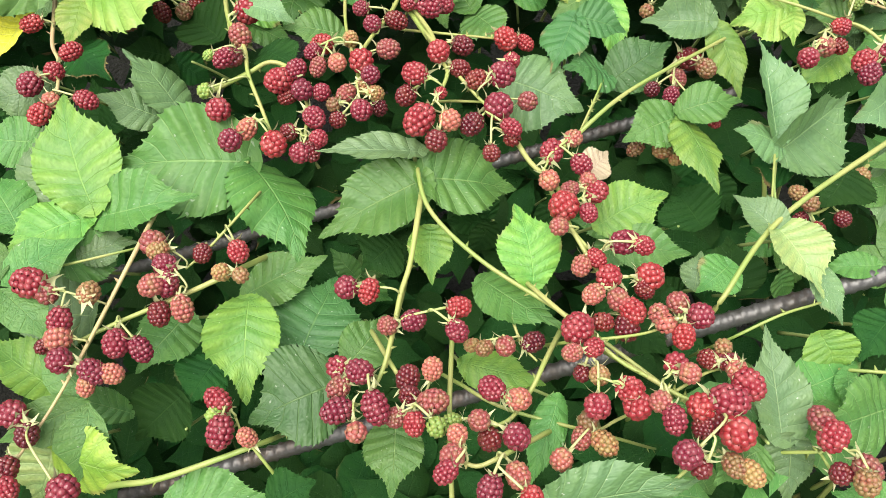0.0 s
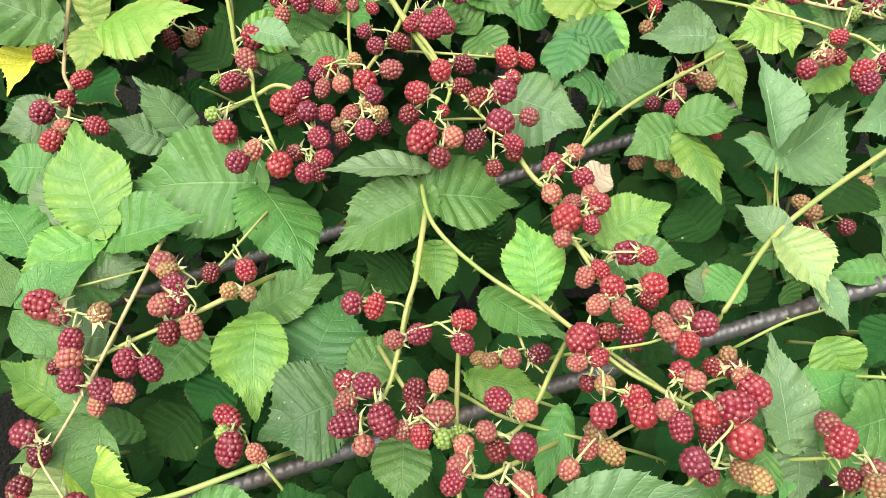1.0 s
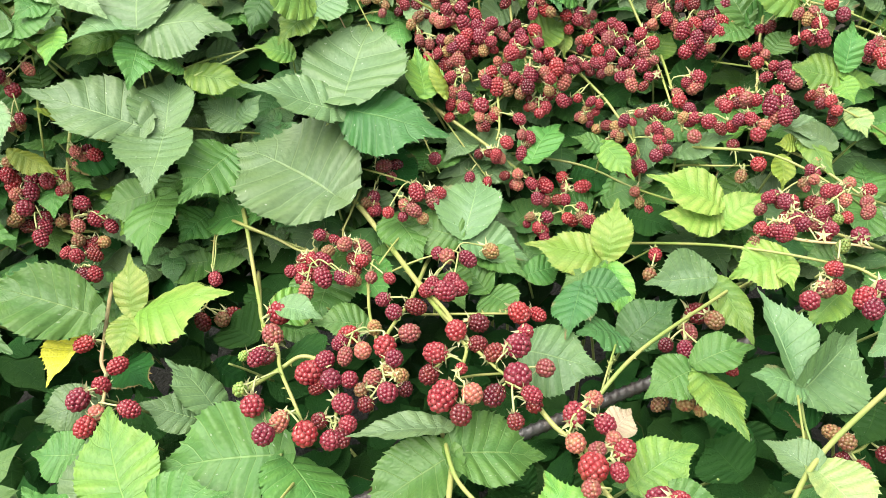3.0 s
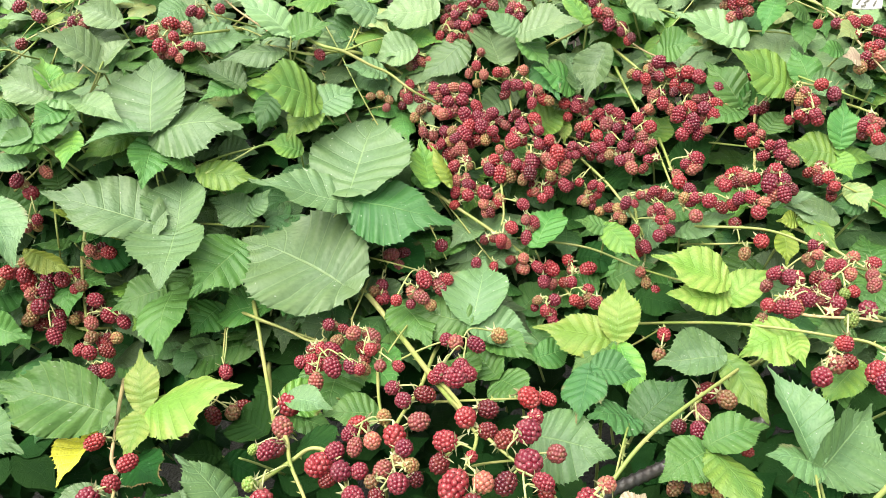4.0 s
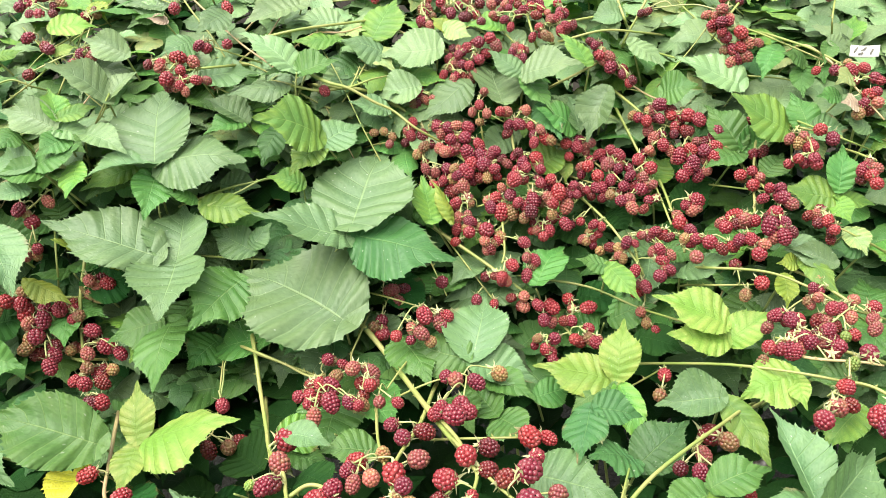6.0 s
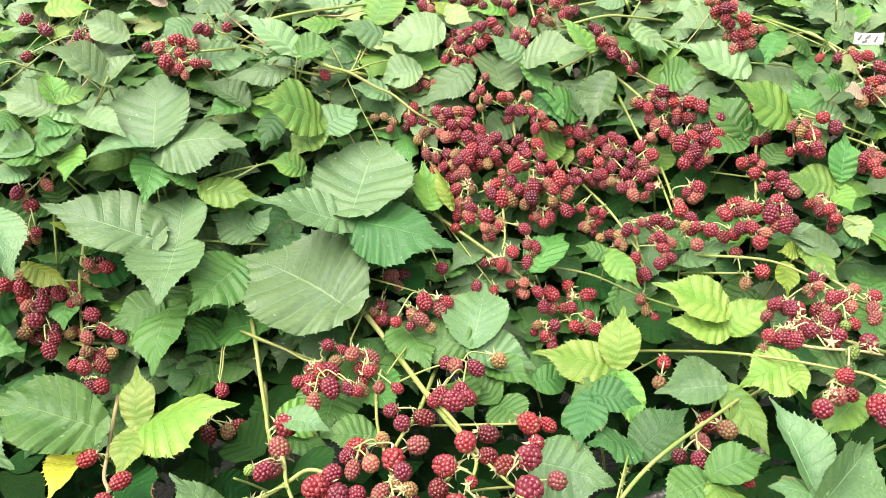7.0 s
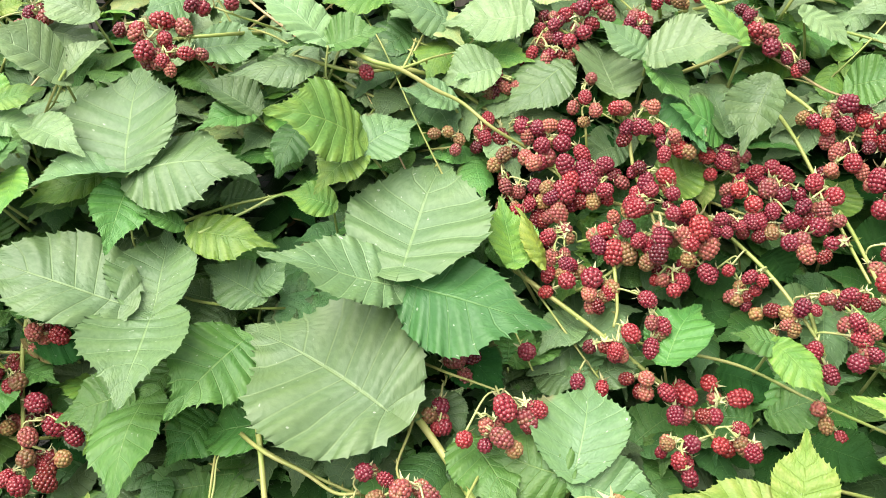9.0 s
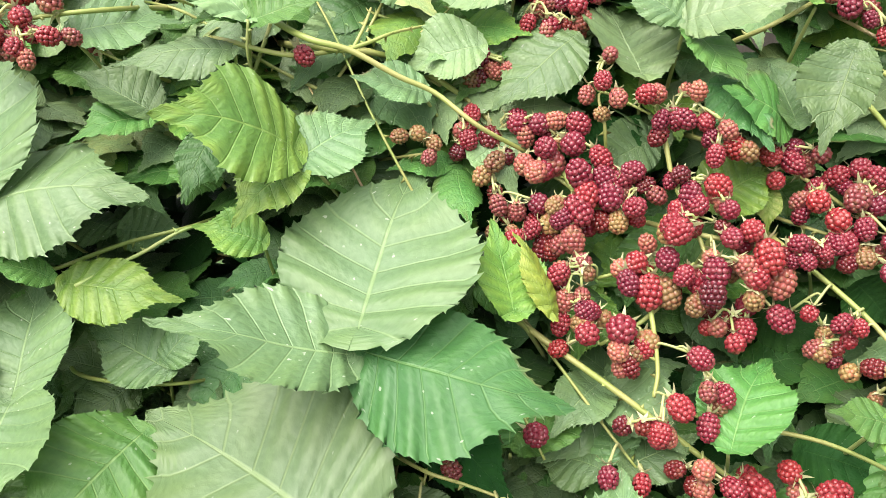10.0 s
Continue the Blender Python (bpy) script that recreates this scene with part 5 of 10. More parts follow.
# ---- canes ----
cane([(-0.314, 0.285, 0.822), (-0.262, 0.244, 0.935), (-0.224, 0.227, 0.992), (-0.184, 0.226, 1.013), (-0.118, 0.250, 1.023), (-0.105, 0.278, 0.982), (-0.113, 0.330, 0.876)], 0.0030)
cane([(0.129, 0.599, 0.985), (0.119, 0.523, 1.072), (0.128, 0.503, 1.114), (0.181, 0.548, 1.138), (0.288, 0.643, 1.129), (0.322, 0.696, 1.101), (0.373, 0.797, 1.032)], 0.0024)
cane([(0.559, 0.664, 1.031), (0.485, 0.577, 1.102), (0.440, 0.529, 1.135), (0.392, 0.488, 1.148), (0.284, 0.405, 1.138), (0.233, 0.342, 1.118), (0.236, 0.350, 1.074), (0.271, 0.404, 0.980)], 0.0029)
cane([(-0.015, 0.638, 0.974), (-0.011, 0.540, 1.062), (-0.005, 0.481, 1.102), (0.008, 0.422, 1.110), (0.050, 0.378, 1.103), (0.108, 0.335, 1.102), (0.138, 0.310, 1.103), (0.193, 0.269, 1.094), (0.229, 0.277, 1.049), (0.279, 0.322, 0.947)], 0.0022)
cane([(0.039, 0.457, 0.922), (0.033, 0.379, 1.026), (0.030, 0.328, 1.072), (0.028, 0.260, 1.082), (0.030, 0.190, 1.089), (0.033, 0.164, 1.081), (0.038, 0.155, 1.027), (0.047, 0.177, 0.908)], 0.0023)
cane([(0.018, 0.393, 0.899), (0.022, 0.328, 1.009), (0.037, 0.289, 1.062), (0.071, 0.262, 1.077), (0.148, 0.246, 1.071), (0.185, 0.261, 1.025), (0.229, 0.307, 0.919)], 0.0018)
cane([(-0.438, 0.484, 0.896), (-0.372, 0.421, 0.990), (-0.328, 0.394, 1.037), (-0.294, 0.392, 1.052), (-0.245, 0.413, 1.050), (-0.239, 0.451, 1.012), (-0.266, 0.525, 0.921)], 0.0015)
cane([(0.365, 0.373, 0.966), (0.321, 0.318, 1.059), (0.322, 0.293, 1.101), (0.359, 0.288, 1.108), (0.410, 0.307, 1.076), (0.489, 0.357, 0.991)], 0.0017)
cane([(0.378, 0.627, 1.028), (0.327, 0.535, 1.102), (0.301, 0.479, 1.130), (0.288, 0.423, 1.121), (0.303, 0.430, 1.084), (0.348, 0.488, 1.000)], 0.0013)
cane([(0.215, 0.739, 1.017), (0.182, 0.634, 1.091), (0.161, 0.570, 1.120), (0.143, 0.528, 1.111), (0.143, 0.542, 1.073), (0.161, 0.615, 0.990)], 0.0013)
cane([(0.266, 0.389, 0.950), (0.234, 0.333, 1.052), (0.236, 0.313, 1.105), (0.268, 0.322, 1.126), (0.301, 0.338, 1.119), (0.346, 0.374, 1.079), (0.414, 0.442, 0.989)], 0.0014)
cane([(-0.177, 1.049, 1.059), (-0.153, 0.934, 1.119), (-0.131, 0.876, 1.143), (-0.109, 0.852, 1.144), (-0.065, 0.786, 1.118), (-0.020, 0.674, 1.123), (0.006, 0.611, 1.129), (0.017, 0.625, 1.100), (0.026, 0.705, 1.025)], 0.0041, STEM)
cane([(-0.308, 1.044, 1.061), (-0.276, 0.929, 1.116), (-0.257, 0.864, 1.134), (-0.246, 0.826, 1.121), (-0.238, 0.794, 1.102), (-0.215, 0.713, 1.089), (-0.201, 0.664, 1.089), (-0.203, 0.675, 1.059), (-0.224, 0.751, 0.986)], 0.0032, STEM)
cane([(-0.315, 0.995, 1.041), (-0.275, 0.886, 1.102), (-0.243, 0.832, 1.127), (-0.204, 0.808, 1.124), (-0.162, 0.796, 1.110), (-0.147, 0.830, 1.074), (-0.152, 0.926, 1.004)], 0.0019)
cane([(0.095, 1.083, 1.094), (0.095, 0.970, 1.147), (0.112, 0.918, 1.168), (0.184, 0.900, 1.157), (0.241, 0.866, 1.140), (0.281, 0.791, 1.155), (0.314, 0.813, 1.130), (0.362, 0.903, 1.069)], 0.0019)
cane([(0.332, 1.001, 1.126), (0.306, 0.890, 1.180), (0.310, 0.831, 1.207), (0.366, 0.791, 1.216), (0.403, 0.759, 1.209), (0.435, 0.736, 1.192), (0.476, 0.761, 1.158), (0.543, 0.846, 1.097)], 0.0019)
cane([(0.247, 0.956, 0.997), (0.232, 0.853, 1.064), (0.243, 0.803, 1.095), (0.295, 0.704, 1.150), (0.349, 0.667, 1.160), (0.398, 0.652, 1.154), (0.444, 0.680, 1.125), (0.511, 0.764, 1.060)], 0.0020)
cane([(-0.297, 1.280, 1.450), (-0.261, 1.164, 1.469), (-0.227, 1.117, 1.479), (-0.178, 1.122, 1.485), (-0.094, 1.181, 1.483), (-0.074, 1.251, 1.475), (-0.068, 1.380, 1.459)], 0.0026)
cane([(0.423, 1.464, 1.534), (0.384, 1.336, 1.538), (0.361, 1.267, 1.535), (0.314, 1.156, 1.491), (0.280, 1.138, 1.439), (0.280, 1.169, 1.416), (0.301, 1.274, 1.387)], 0.0025)
cane([(0.180, 1.288, 1.407), (0.174, 1.168, 1.431), (0.190, 1.116, 1.444), (0.243, 1.110, 1.454), (0.303, 1.126, 1.444), (0.341, 1.172, 1.432), (0.389, 1.286, 1.411)], 0.0022)
cane([(-0.409, 1.104, 1.155), (-0.359, 0.994, 1.201), (-0.321, 0.941, 1.221), (-0.279, 0.927, 1.221), (-0.245, 0.939, 1.211), (-0.234, 0.992, 1.184), (-0.246, 1.103, 1.132)], 0.0018)
cane([(-0.428, 1.145, 1.218), (-0.379, 1.036, 1.261), (-0.339, 0.990, 1.284), (-0.289, 0.989, 1.299), (-0.246, 1.007, 1.301), (-0.234, 1.062, 1.288), (-0.246, 1.179, 1.252)], 0.0019)
cane([(0.382, 1.126, 1.210), (0.356, 1.014, 1.250), (0.363, 0.959, 1.265), (0.414, 0.892, 1.274), (0.453, 0.915, 1.260), (0.513, 1.008, 1.218)], 0.0015)
cane([(0.506, 1.135, 1.308), (0.463, 1.013, 1.338), (0.453, 0.936, 1.350), (0.490, 0.886, 1.337), (0.531, 0.911, 1.316), (0.598, 1.002, 1.278)], 0.0015)
cane([(-0.721, 1.130, 1.400), (-0.649, 1.034, 1.425), (-0.603, 1.003, 1.442), (-0.564, 1.023, 1.458), (-0.542, 1.035, 1.446), (-0.544, 1.090, 1.428), (-0.585, 1.201, 1.403)], 0.0017)
cane([(0.497, 1.227, 1.419), (0.458, 1.105, 1.437), (0.450, 1.036, 1.442), (0.479, 0.983, 1.431), (0.516, 0.957, 1.409), (0.558, 0.988, 1.388), (0.625, 1.084, 1.356)], 0.0019)
cane([(-0.590, 1.094, 1.235), (-0.536, 0.986, 1.262), (-0.513, 0.932, 1.257), (-0.510, 0.914, 1.227), (-0.531, 0.943, 1.188), (-0.583, 1.033, 1.130)], 0.0018)
cane([(-0.484, 1.184, 1.421), (-0.443, 1.064, 1.434), (-0.433, 1.006, 1.427), (-0.449, 0.996, 1.400), (-0.479, 1.028, 1.372), (-0.531, 1.127, 1.336)], 0.0016)
cane([(-0.275, 1.235, 1.395), (-0.239, 1.114, 1.416), (-0.208, 1.059, 1.422), (-0.161, 1.049, 1.410), (-0.117, 1.074, 1.406), (-0.088, 1.086, 1.391), (-0.033, 1.089, 1.353), (-0.014, 1.132, 1.327), (-0.003, 1.244, 1.289)], 0.0022)
# leaf stalks that show between the leaves
cane([(-0.371, 0.962, 1.346), (-0.375, 0.962, 1.308), (-0.379, 0.962, 1.270), (-0.381, 1.011, 1.201)], 0.0015, PETIOLE, "thin green leaf stalk rising from the hedge")
cane([(-0.434, 1.013, 1.424), (-0.451, 1.014, 1.401), (-0.471, 1.014, 1.380), (-0.481, 1.064, 1.319)], 0.0013, PETIOLE, "thin green leaf stalk rising from the hedge")
cane([(-0.306, 0.940, 1.292), (-0.272, 0.967, 1.299), (-0.232, 0.993, 1.307), (-0.212, 1.056, 1.260)], 0.0016, PETIOLE, "thin green leaf stalk rising from the hedge")
cane([(-0.116, 0.904, 1.266), (-0.125, 0.907, 1.245), (-0.147, 0.907, 1.222), (-0.157, 0.957, 1.160)], 0.0014, PETIOLE, "thin green leaf stalk rising from the hedge")
cane([(-0.184, 1.035, 1.439), (-0.190, 1.041, 1.408), (-0.194, 1.093, 1.343)], 0.0012, PETIOLE, "thin green leaf stalk rising from the hedge")
cane([(-0.291, 0.791, 1.083), (-0.290, 0.817, 1.099), (-0.288, 0.842, 1.117), (-0.287, 0.905, 1.075)], 0.0012, PETIOLE, "thin green leaf stalk rising from the hedge")
cane([(0.398, 0.972, 1.306), (0.417, 0.974, 1.290), (0.421, 0.976, 1.263), (0.424, 1.028, 1.200)], 0.0013, PETIOLE, "thin green leaf stalk rising from the hedge")
cane([(0.310, 0.496, 1.123), (0.315, 0.486, 1.098), (0.321, 0.469, 1.068), (0.323, 0.511, 1.002)], 0.0014, PETIOLE, "thin green leaf stalk rising from the hedge")
cane([(0.161, 0.568, 1.116), (0.158, 0.568, 1.097), (0.154, 0.566, 1.075), (0.151, 0.615, 1.014)], 0.0013, PETIOLE, "thin green leaf stalk rising from the hedge")
cane([(-0.160, 0.507, 1.066), (-0.173, 0.514, 1.060), (-0.186, 0.517, 1.050), (-0.192, 0.568, 0.995)], 0.0014, PETIOLE, "thin green leaf stalk rising from the hedge")
cane([(-0.299, 0.468, 1.041), (-0.301, 0.470, 1.026), (-0.302, 0.472, 1.012), (-0.302, 0.523, 0.955)], 0.0013, PETIOLE, "thin green leaf stalk rising from the hedge")
cane([(-0.193, 1.098, 1.440), (-0.167, 1.053, 1.432), (-0.143, 1.033, 1.423), (-0.116, 1.033, 1.413), (-0.085, 1.032, 1.393), (-0.060, 1.032, 1.379), (-0.031, 1.020, 1.356), (0.005, 1.038, 1.327)], 0.0026, STEM, "pale green bramble stalk between the crest leaves")
cane([(-0.120, 1.034, 1.413), (-0.103, 1.044, 1.416), (-0.086, 1.056, 1.419), (-0.059, 1.101, 1.415)], 0.0016, STEM, "pale green bramble stalk between the crest leaves")
cane([(-0.116, 1.037, 1.412), (-0.108, 1.053, 1.424), (-0.104, 1.084, 1.433)], 0.0014, STEM, "pale green bramble stalk between the crest leaves")

# ---- fruit ----
tr = truss([(-0.448, 0.856, 1.047), (-0.420, 0.792, 1.074), (-0.404, 0.741, 1.081), (-0.398, 0.702, 1.069), (-0.384, 0.654, 1.070), (-0.366, 0.622, 1.074), (-0.350, 0.571, 1.080)], 0.0028, "a cluster of crimson half-ripe blackberries on a pale stalk", STEM_PINK)
berry(tr, -0.411, 0.679, 1.076, 0.0174, "r")
berry(tr, -0.352, 0.626, 1.086, 0.0173, "r")
berry(tr, -0.361, 0.600, 1.082, 0.0182, "r")
berry(tr, -0.379, 0.582, 1.080, 0.0249, "r")
berry(tr, -0.346, 0.550, 1.089, 0.0162, "p")
berry(tr, -0.352, 0.534, 1.087, 0.0182, "r")
berry(tr, -0.312, 0.549, 1.094, 0.0169, "r")
tr = truss([(-0.325, 0.919, 1.024), (-0.308, 0.853, 1.051), (-0.301, 0.800, 1.059), (-0.302, 0.778, 1.052), (-0.307, 0.764, 1.053)], 0.0016, "a small cluster of russet unripe blackberries in the shade")
berry(tr, -0.326, 0.740, 1.062, 0.0190, "g")
berry(tr, -0.295, 0.738, 1.056, 0.0201, "d")
berry(tr, -0.267, 0.727, 1.066, 0.0184, "g")
berry(tr, -0.257, 0.744, 1.059, 0.0174, "d")
berry(tr, -0.321, 0.710, 1.064, 0.0160, "g")
tr = truss([(-0.257, 0.874, 1.036), (-0.238, 0.806, 1.070), (-0.224, 0.753, 1.087), (-0.208, 0.687, 1.092), (-0.178, 0.622, 1.106), (-0.167, 0.581, 1.108), (-0.150, 0.544, 1.101), (-0.138, 0.517, 1.098)], 0.0028, "a heavy crowded cluster of crimson half-ripe blackberries")
berry(tr, -0.187, 0.689, 1.099, 0.0254, "r")
berry(tr, -0.184, 0.636, 1.109, 0.0204, "p")
berry(tr, -0.184, 0.598, 1.113, 0.0186, "d")
berry(tr, -0.190, 0.591, 1.117, 0.0164, "r")
berry(tr, -0.205, 0.595, 1.116, 0.0083, "G", False)
berry(tr, -0.202, 0.555, 1.107, 0.0110, "G", False)
berry(tr, -0.185, 0.530, 1.108, 0.0224, "r")
berry(tr, -0.169, 0.496, 1.104, 0.0198, "r")
berry(tr, -0.156, 0.508, 1.107, 0.0170, "p")
berry(tr, -0.130, 0.491, 1.107, 0.0222, "r")
tr = truss([(-0.230, 0.632, 1.033), (-0.201, 0.597, 1.076), (-0.169, 0.589, 1.102), (-0.149, 0.602, 1.106), (-0.125, 0.588, 1.106), (-0.108, 0.548, 1.100), (-0.107, 0.516, 1.095)], 0.0028, "a heavy crowded cluster of crimson half-ripe blackberries")
berry(tr, -0.136, 0.568, 1.113, 0.0238, "r")
berry(tr, -0.121, 0.579, 1.118, 0.0189, "r")
berry(tr, -0.112, 0.552, 1.117, 0.0174, "r")
berry(tr, -0.095, 0.555, 1.113, 0.0165, "r")
berry(tr, -0.128, 0.561, 1.100, 0.0129, "d")
berry(tr, -0.098, 0.522, 1.112, 0.0216, "r")
berry(tr, -0.099, 0.492, 1.100, 0.0139, "d")
berry(tr, -0.092, 0.501, 1.107, 0.0148, "r")
berry(tr, -0.107, 0.487, 1.102, 0.0156, "r")
berry(tr, -0.121, 0.516, 1.098, 0.0133, "d")
tr = truss([(-0.023, 0.854, 1.056), (-0.025, 0.784, 1.091), (-0.029, 0.724, 1.113), (-0.039, 0.669, 1.120), (-0.055, 0.623, 1.124), (-0.061, 0.597, 1.126), (-0.063, 0.562, 1.118)], 0.0028, "a heavy crowded cluster of crimson half-ripe blackberries")
berry(tr, -0.100, 0.611, 1.123, 0.0204, "r")
berry(tr, -0.107, 0.597, 1.125, 0.0150, "r")
berry(tr, -0.100, 0.577, 1.124, 0.0128, "p")
berry(tr, -0.082, 0.577, 1.130, 0.0166, "p")
berry(tr, -0.060, 0.578, 1.133, 0.0223, "r")
berry(tr, -0.036, 0.589, 1.139, 0.0205, "p")
berry(tr, -0.050, 0.558, 1.134, 0.0161, "r")
berry(tr, -0.054, 0.635, 1.132, 0.0176, "r")
berry(tr, -0.068, 0.674, 1.121, 0.0162, "r")
berry(tr, -0.032, 0.652, 1.125, 0.0179, "d")
tr = truss([(-0.106, 0.862, 1.044), (-0.098, 0.792, 1.080), (-0.091, 0.736, 1.101), (-0.084, 0.669, 1.107), (-0.072, 0.610, 1.118), (-0.059, 0.562, 1.111)], 0.0023, "a small cluster of russet unripe blackberries in the shade")
berry(tr, -0.072, 0.549, 1.118, 0.0153, "p")
berry(tr, -0.056, 0.525, 1.121, 0.0177, "r")
berry(tr, -0.078, 0.528, 1.105, 0.0142, "d")
berry(tr, -0.045, 0.548, 1.121, 0.0143, "g")
berry(tr, -0.056, 0.556, 1.121, 0.0125, "g")
berry(tr, -0.042, 0.543, 1.109, 0.0143, "d")
berry(tr, -0.074, 0.621, 1.123, 0.0123, "g")
berry(tr, -0.082, 0.538, 1.114, 0.0114, "g")
tr = truss([(-0.056, 0.841, 1.058), (-0.046, 0.772, 1.095), (-0.034, 0.716, 1.118), (0.001, 0.624, 1.136), (0.011, 0.577, 1.143), (0.019, 0.558, 1.140), (0.009, 0.527, 1.133)], 0.0028, "a heavy crowded cluster of crimson half-ripe blackberries")
berry(tr, 0.010, 0.573, 1.152, 0.0218, "r")
berry(tr, 0.032, 0.596, 1.142, 0.0177, "d")
berry(tr, 0.030, 0.562, 1.143, 0.0142, "d")
berry(tr, -0.010, 0.546, 1.148, 0.0185, "r")
berry(tr, -0.017, 0.537, 1.130, 0.0196, "d")
berry(tr, -0.000, 0.657, 1.140, 0.0209, "r")
berry(tr, 0.014, 0.668, 1.135, 0.0191, "r")
berry(tr, -0.004, 0.496, 1.140, 0.0247, "r")
berry(tr, 0.022, 0.495, 1.142, 0.0176, "p")
berry(tr, 0.011, 0.478, 1.134, 0.0165, "d")
berry(tr, 0.013, 0.522, 1.148, 0.0090, "r", False)
tr = truss([(-0.016, 0.713, 1.086), (-0.007, 0.647, 1.123), (0.007, 0.596, 1.141), (0.023, 0.565, 1.141), (0.043, 0.537, 1.137), (0.058, 0.518, 1.135)], 0.0023, "a cluster of dark red blackberries among the leaves")
berry(tr, 0.041, 0.499, 1.135, 0.0187, "d")
berry(tr, 0.066, 0.546, 1.152, 0.0232, "r")
berry(tr, 0.075, 0.563, 1.154, 0.0141, "r")
berry(tr, 0.045, 0.546, 1.145, 0.0167, "d")
berry(tr, 0.063, 0.511, 1.146, 0.0224, "r")
berry(tr, 0.073, 0.486, 1.146, 0.0148, "r")
berry(tr, 0.057, 0.465, 1.136, 0.0129, "d")
berry(tr, 0.075, 0.485, 1.135, 0.0115, "d")
tr = truss([(-0.030, 0.704, 1.076), (-0.012, 0.653, 1.113), (0.017, 0.627, 1.131), (0.050, 0.629, 1.128), (0.062, 0.632, 1.125), (0.079, 0.637, 1.121)], 0.0016, "a cluster of crimson half-ripe blackberries on a pale stalk")
berry(tr, 0.075, 0.627, 1.129, 0.0216, "r")
berry(tr, 0.094, 0.628, 1.125, 0.0144, "r")
tr = truss([(0.011, 0.602, 1.067), (0.027, 0.558, 1.108), (0.054, 0.535, 1.129), (0.069, 0.535, 1.130)], 0.0016, "a single pink blackberry on a thin stalk")
berry(tr, 0.089, 0.522, 1.144, 0.0155, "p")
tr = truss([(0.065, 0.611, 1.067), (0.067, 0.550, 1.107), (0.076, 0.501, 1.126), (0.092, 0.467, 1.124), (0.112, 0.442, 1.124), (0.120, 0.402, 1.122), (0.133, 0.382, 1.119)], 0.0028, "a cluster of pink and crimson unripe blackberries on a pale stalk")
berry(tr, 0.107, 0.467, 1.139, 0.0182, "r")
berry(tr, 0.125, 0.479, 1.144, 0.0141, "p")
berry(tr, 0.130, 0.452, 1.141, 0.0146, "r")
berry(tr, 0.104, 0.440, 1.133, 0.0161, "p")
berry(tr, 0.114, 0.413, 1.133, 0.0232, "r")
berry(tr, 0.141, 0.428, 1.135, 0.0177, "r")
berry(tr, 0.133, 0.406, 1.134, 0.0124, "r")
berry(tr, 0.108, 0.390, 1.135, 0.0137, "p")
berry(tr, 0.134, 0.435, 1.140, 0.0127, "p")
berry(tr, 0.119, 0.426, 1.139, 0.0125, "p")
tr = truss([(0.117, 0.504, 1.062), (0.114, 0.448, 1.104), (0.120, 0.402, 1.122), (0.136, 0.368, 1.117), (0.148, 0.348, 1.115), (0.155, 0.334, 1.113)], 0.0023, "a heavy crowded cluster of crimson half-ripe blackberries")
berry(tr, 0.158, 0.378, 1.134, 0.0202, "r")
berry(tr, 0.170, 0.370, 1.141, 0.0144, "r")
berry(tr, 0.136, 0.365, 1.129, 0.0128, "r")
berry(tr, 0.144, 0.349, 1.128, 0.0173, "r")
berry(tr, 0.131, 0.333, 1.127, 0.0155, "p")
berry(tr, 0.125, 0.361, 1.124, 0.0127, "p")
berry(tr, 0.175, 0.350, 1.129, 0.0184, "r")
berry(tr, 0.171, 0.342, 1.124, 0.0135, "d")
berry(tr, 0.150, 0.331, 1.124, 0.0140, "p")
berry(tr, 0.159, 0.321, 1.125, 0.0194, "r")
berry(tr, 0.156, 0.313, 1.115, 0.0179, "d")
tr = truss([(0.105, 0.342, 1.035), (0.111, 0.314, 1.087), (0.134, 0.301, 1.116), (0.166, 0.305, 1.120), (0.191, 0.313, 1.125)], 0.0016, "a cluster of pink and crimson unripe blackberries on a pale stalk")
berry(tr, 0.173, 0.311, 1.138, 0.0114, "p")
berry(tr, 0.190, 0.323, 1.135, 0.0156, "p")
berry(tr, 0.203, 0.310, 1.139, 0.0177, "r")
berry(tr, 0.189, 0.294, 1.136, 0.0167, "r")
berry(tr, 0.178, 0.304, 1.136, 0.0114, "p")
tr = truss([(0.085, 0.412, 1.042), (0.089, 0.365, 1.091), (0.105, 0.327, 1.115), (0.126, 0.306, 1.115), (0.148, 0.283, 1.116), (0.166, 0.270, 1.118)], 0.0023, "a cluster of crimson half-ripe blackberries on a pale stalk")
berry(tr, 0.117, 0.304, 1.125, 0.0210, "r")
berry(tr, 0.126, 0.286, 1.129, 0.0125, "r")
berry(tr, 0.110, 0.280, 1.131, 0.0123, "p")
berry(tr, 0.119, 0.273, 1.115, 0.0111, "d")
berry(tr, 0.137, 0.313, 1.121, 0.0115, "d")
berry(tr, 0.129, 0.267, 1.124, 0.0124, "g")
berry(tr, 0.125, 0.243, 1.125, 0.0157, "r")
berry(tr, 0.147, 0.253, 1.131, 0.0166, "r")
berry(tr, 0.152, 0.244, 1.126, 0.0195, "r")
tr = truss([(0.152, 0.342, 1.039), (0.151, 0.302, 1.090), (0.166, 0.270, 1.118), (0.184, 0.257, 1.119), (0.201, 0.248, 1.121)], 0.0023, "a heavy crowded cluster of crimson half-ripe blackberries")
berry(tr, 0.165, 0.243, 1.135, 0.0129, "p")
berry(tr, 0.172, 0.230, 1.136, 0.0164, "r")
berry(tr, 0.182, 0.275, 1.130, 0.0135, "r")
berry(tr, 0.187, 0.263, 1.139, 0.0140, "p")
berry(tr, 0.193, 0.242, 1.132, 0.0183, "r")
berry(tr, 0.210, 0.244, 1.139, 0.0205, "r")
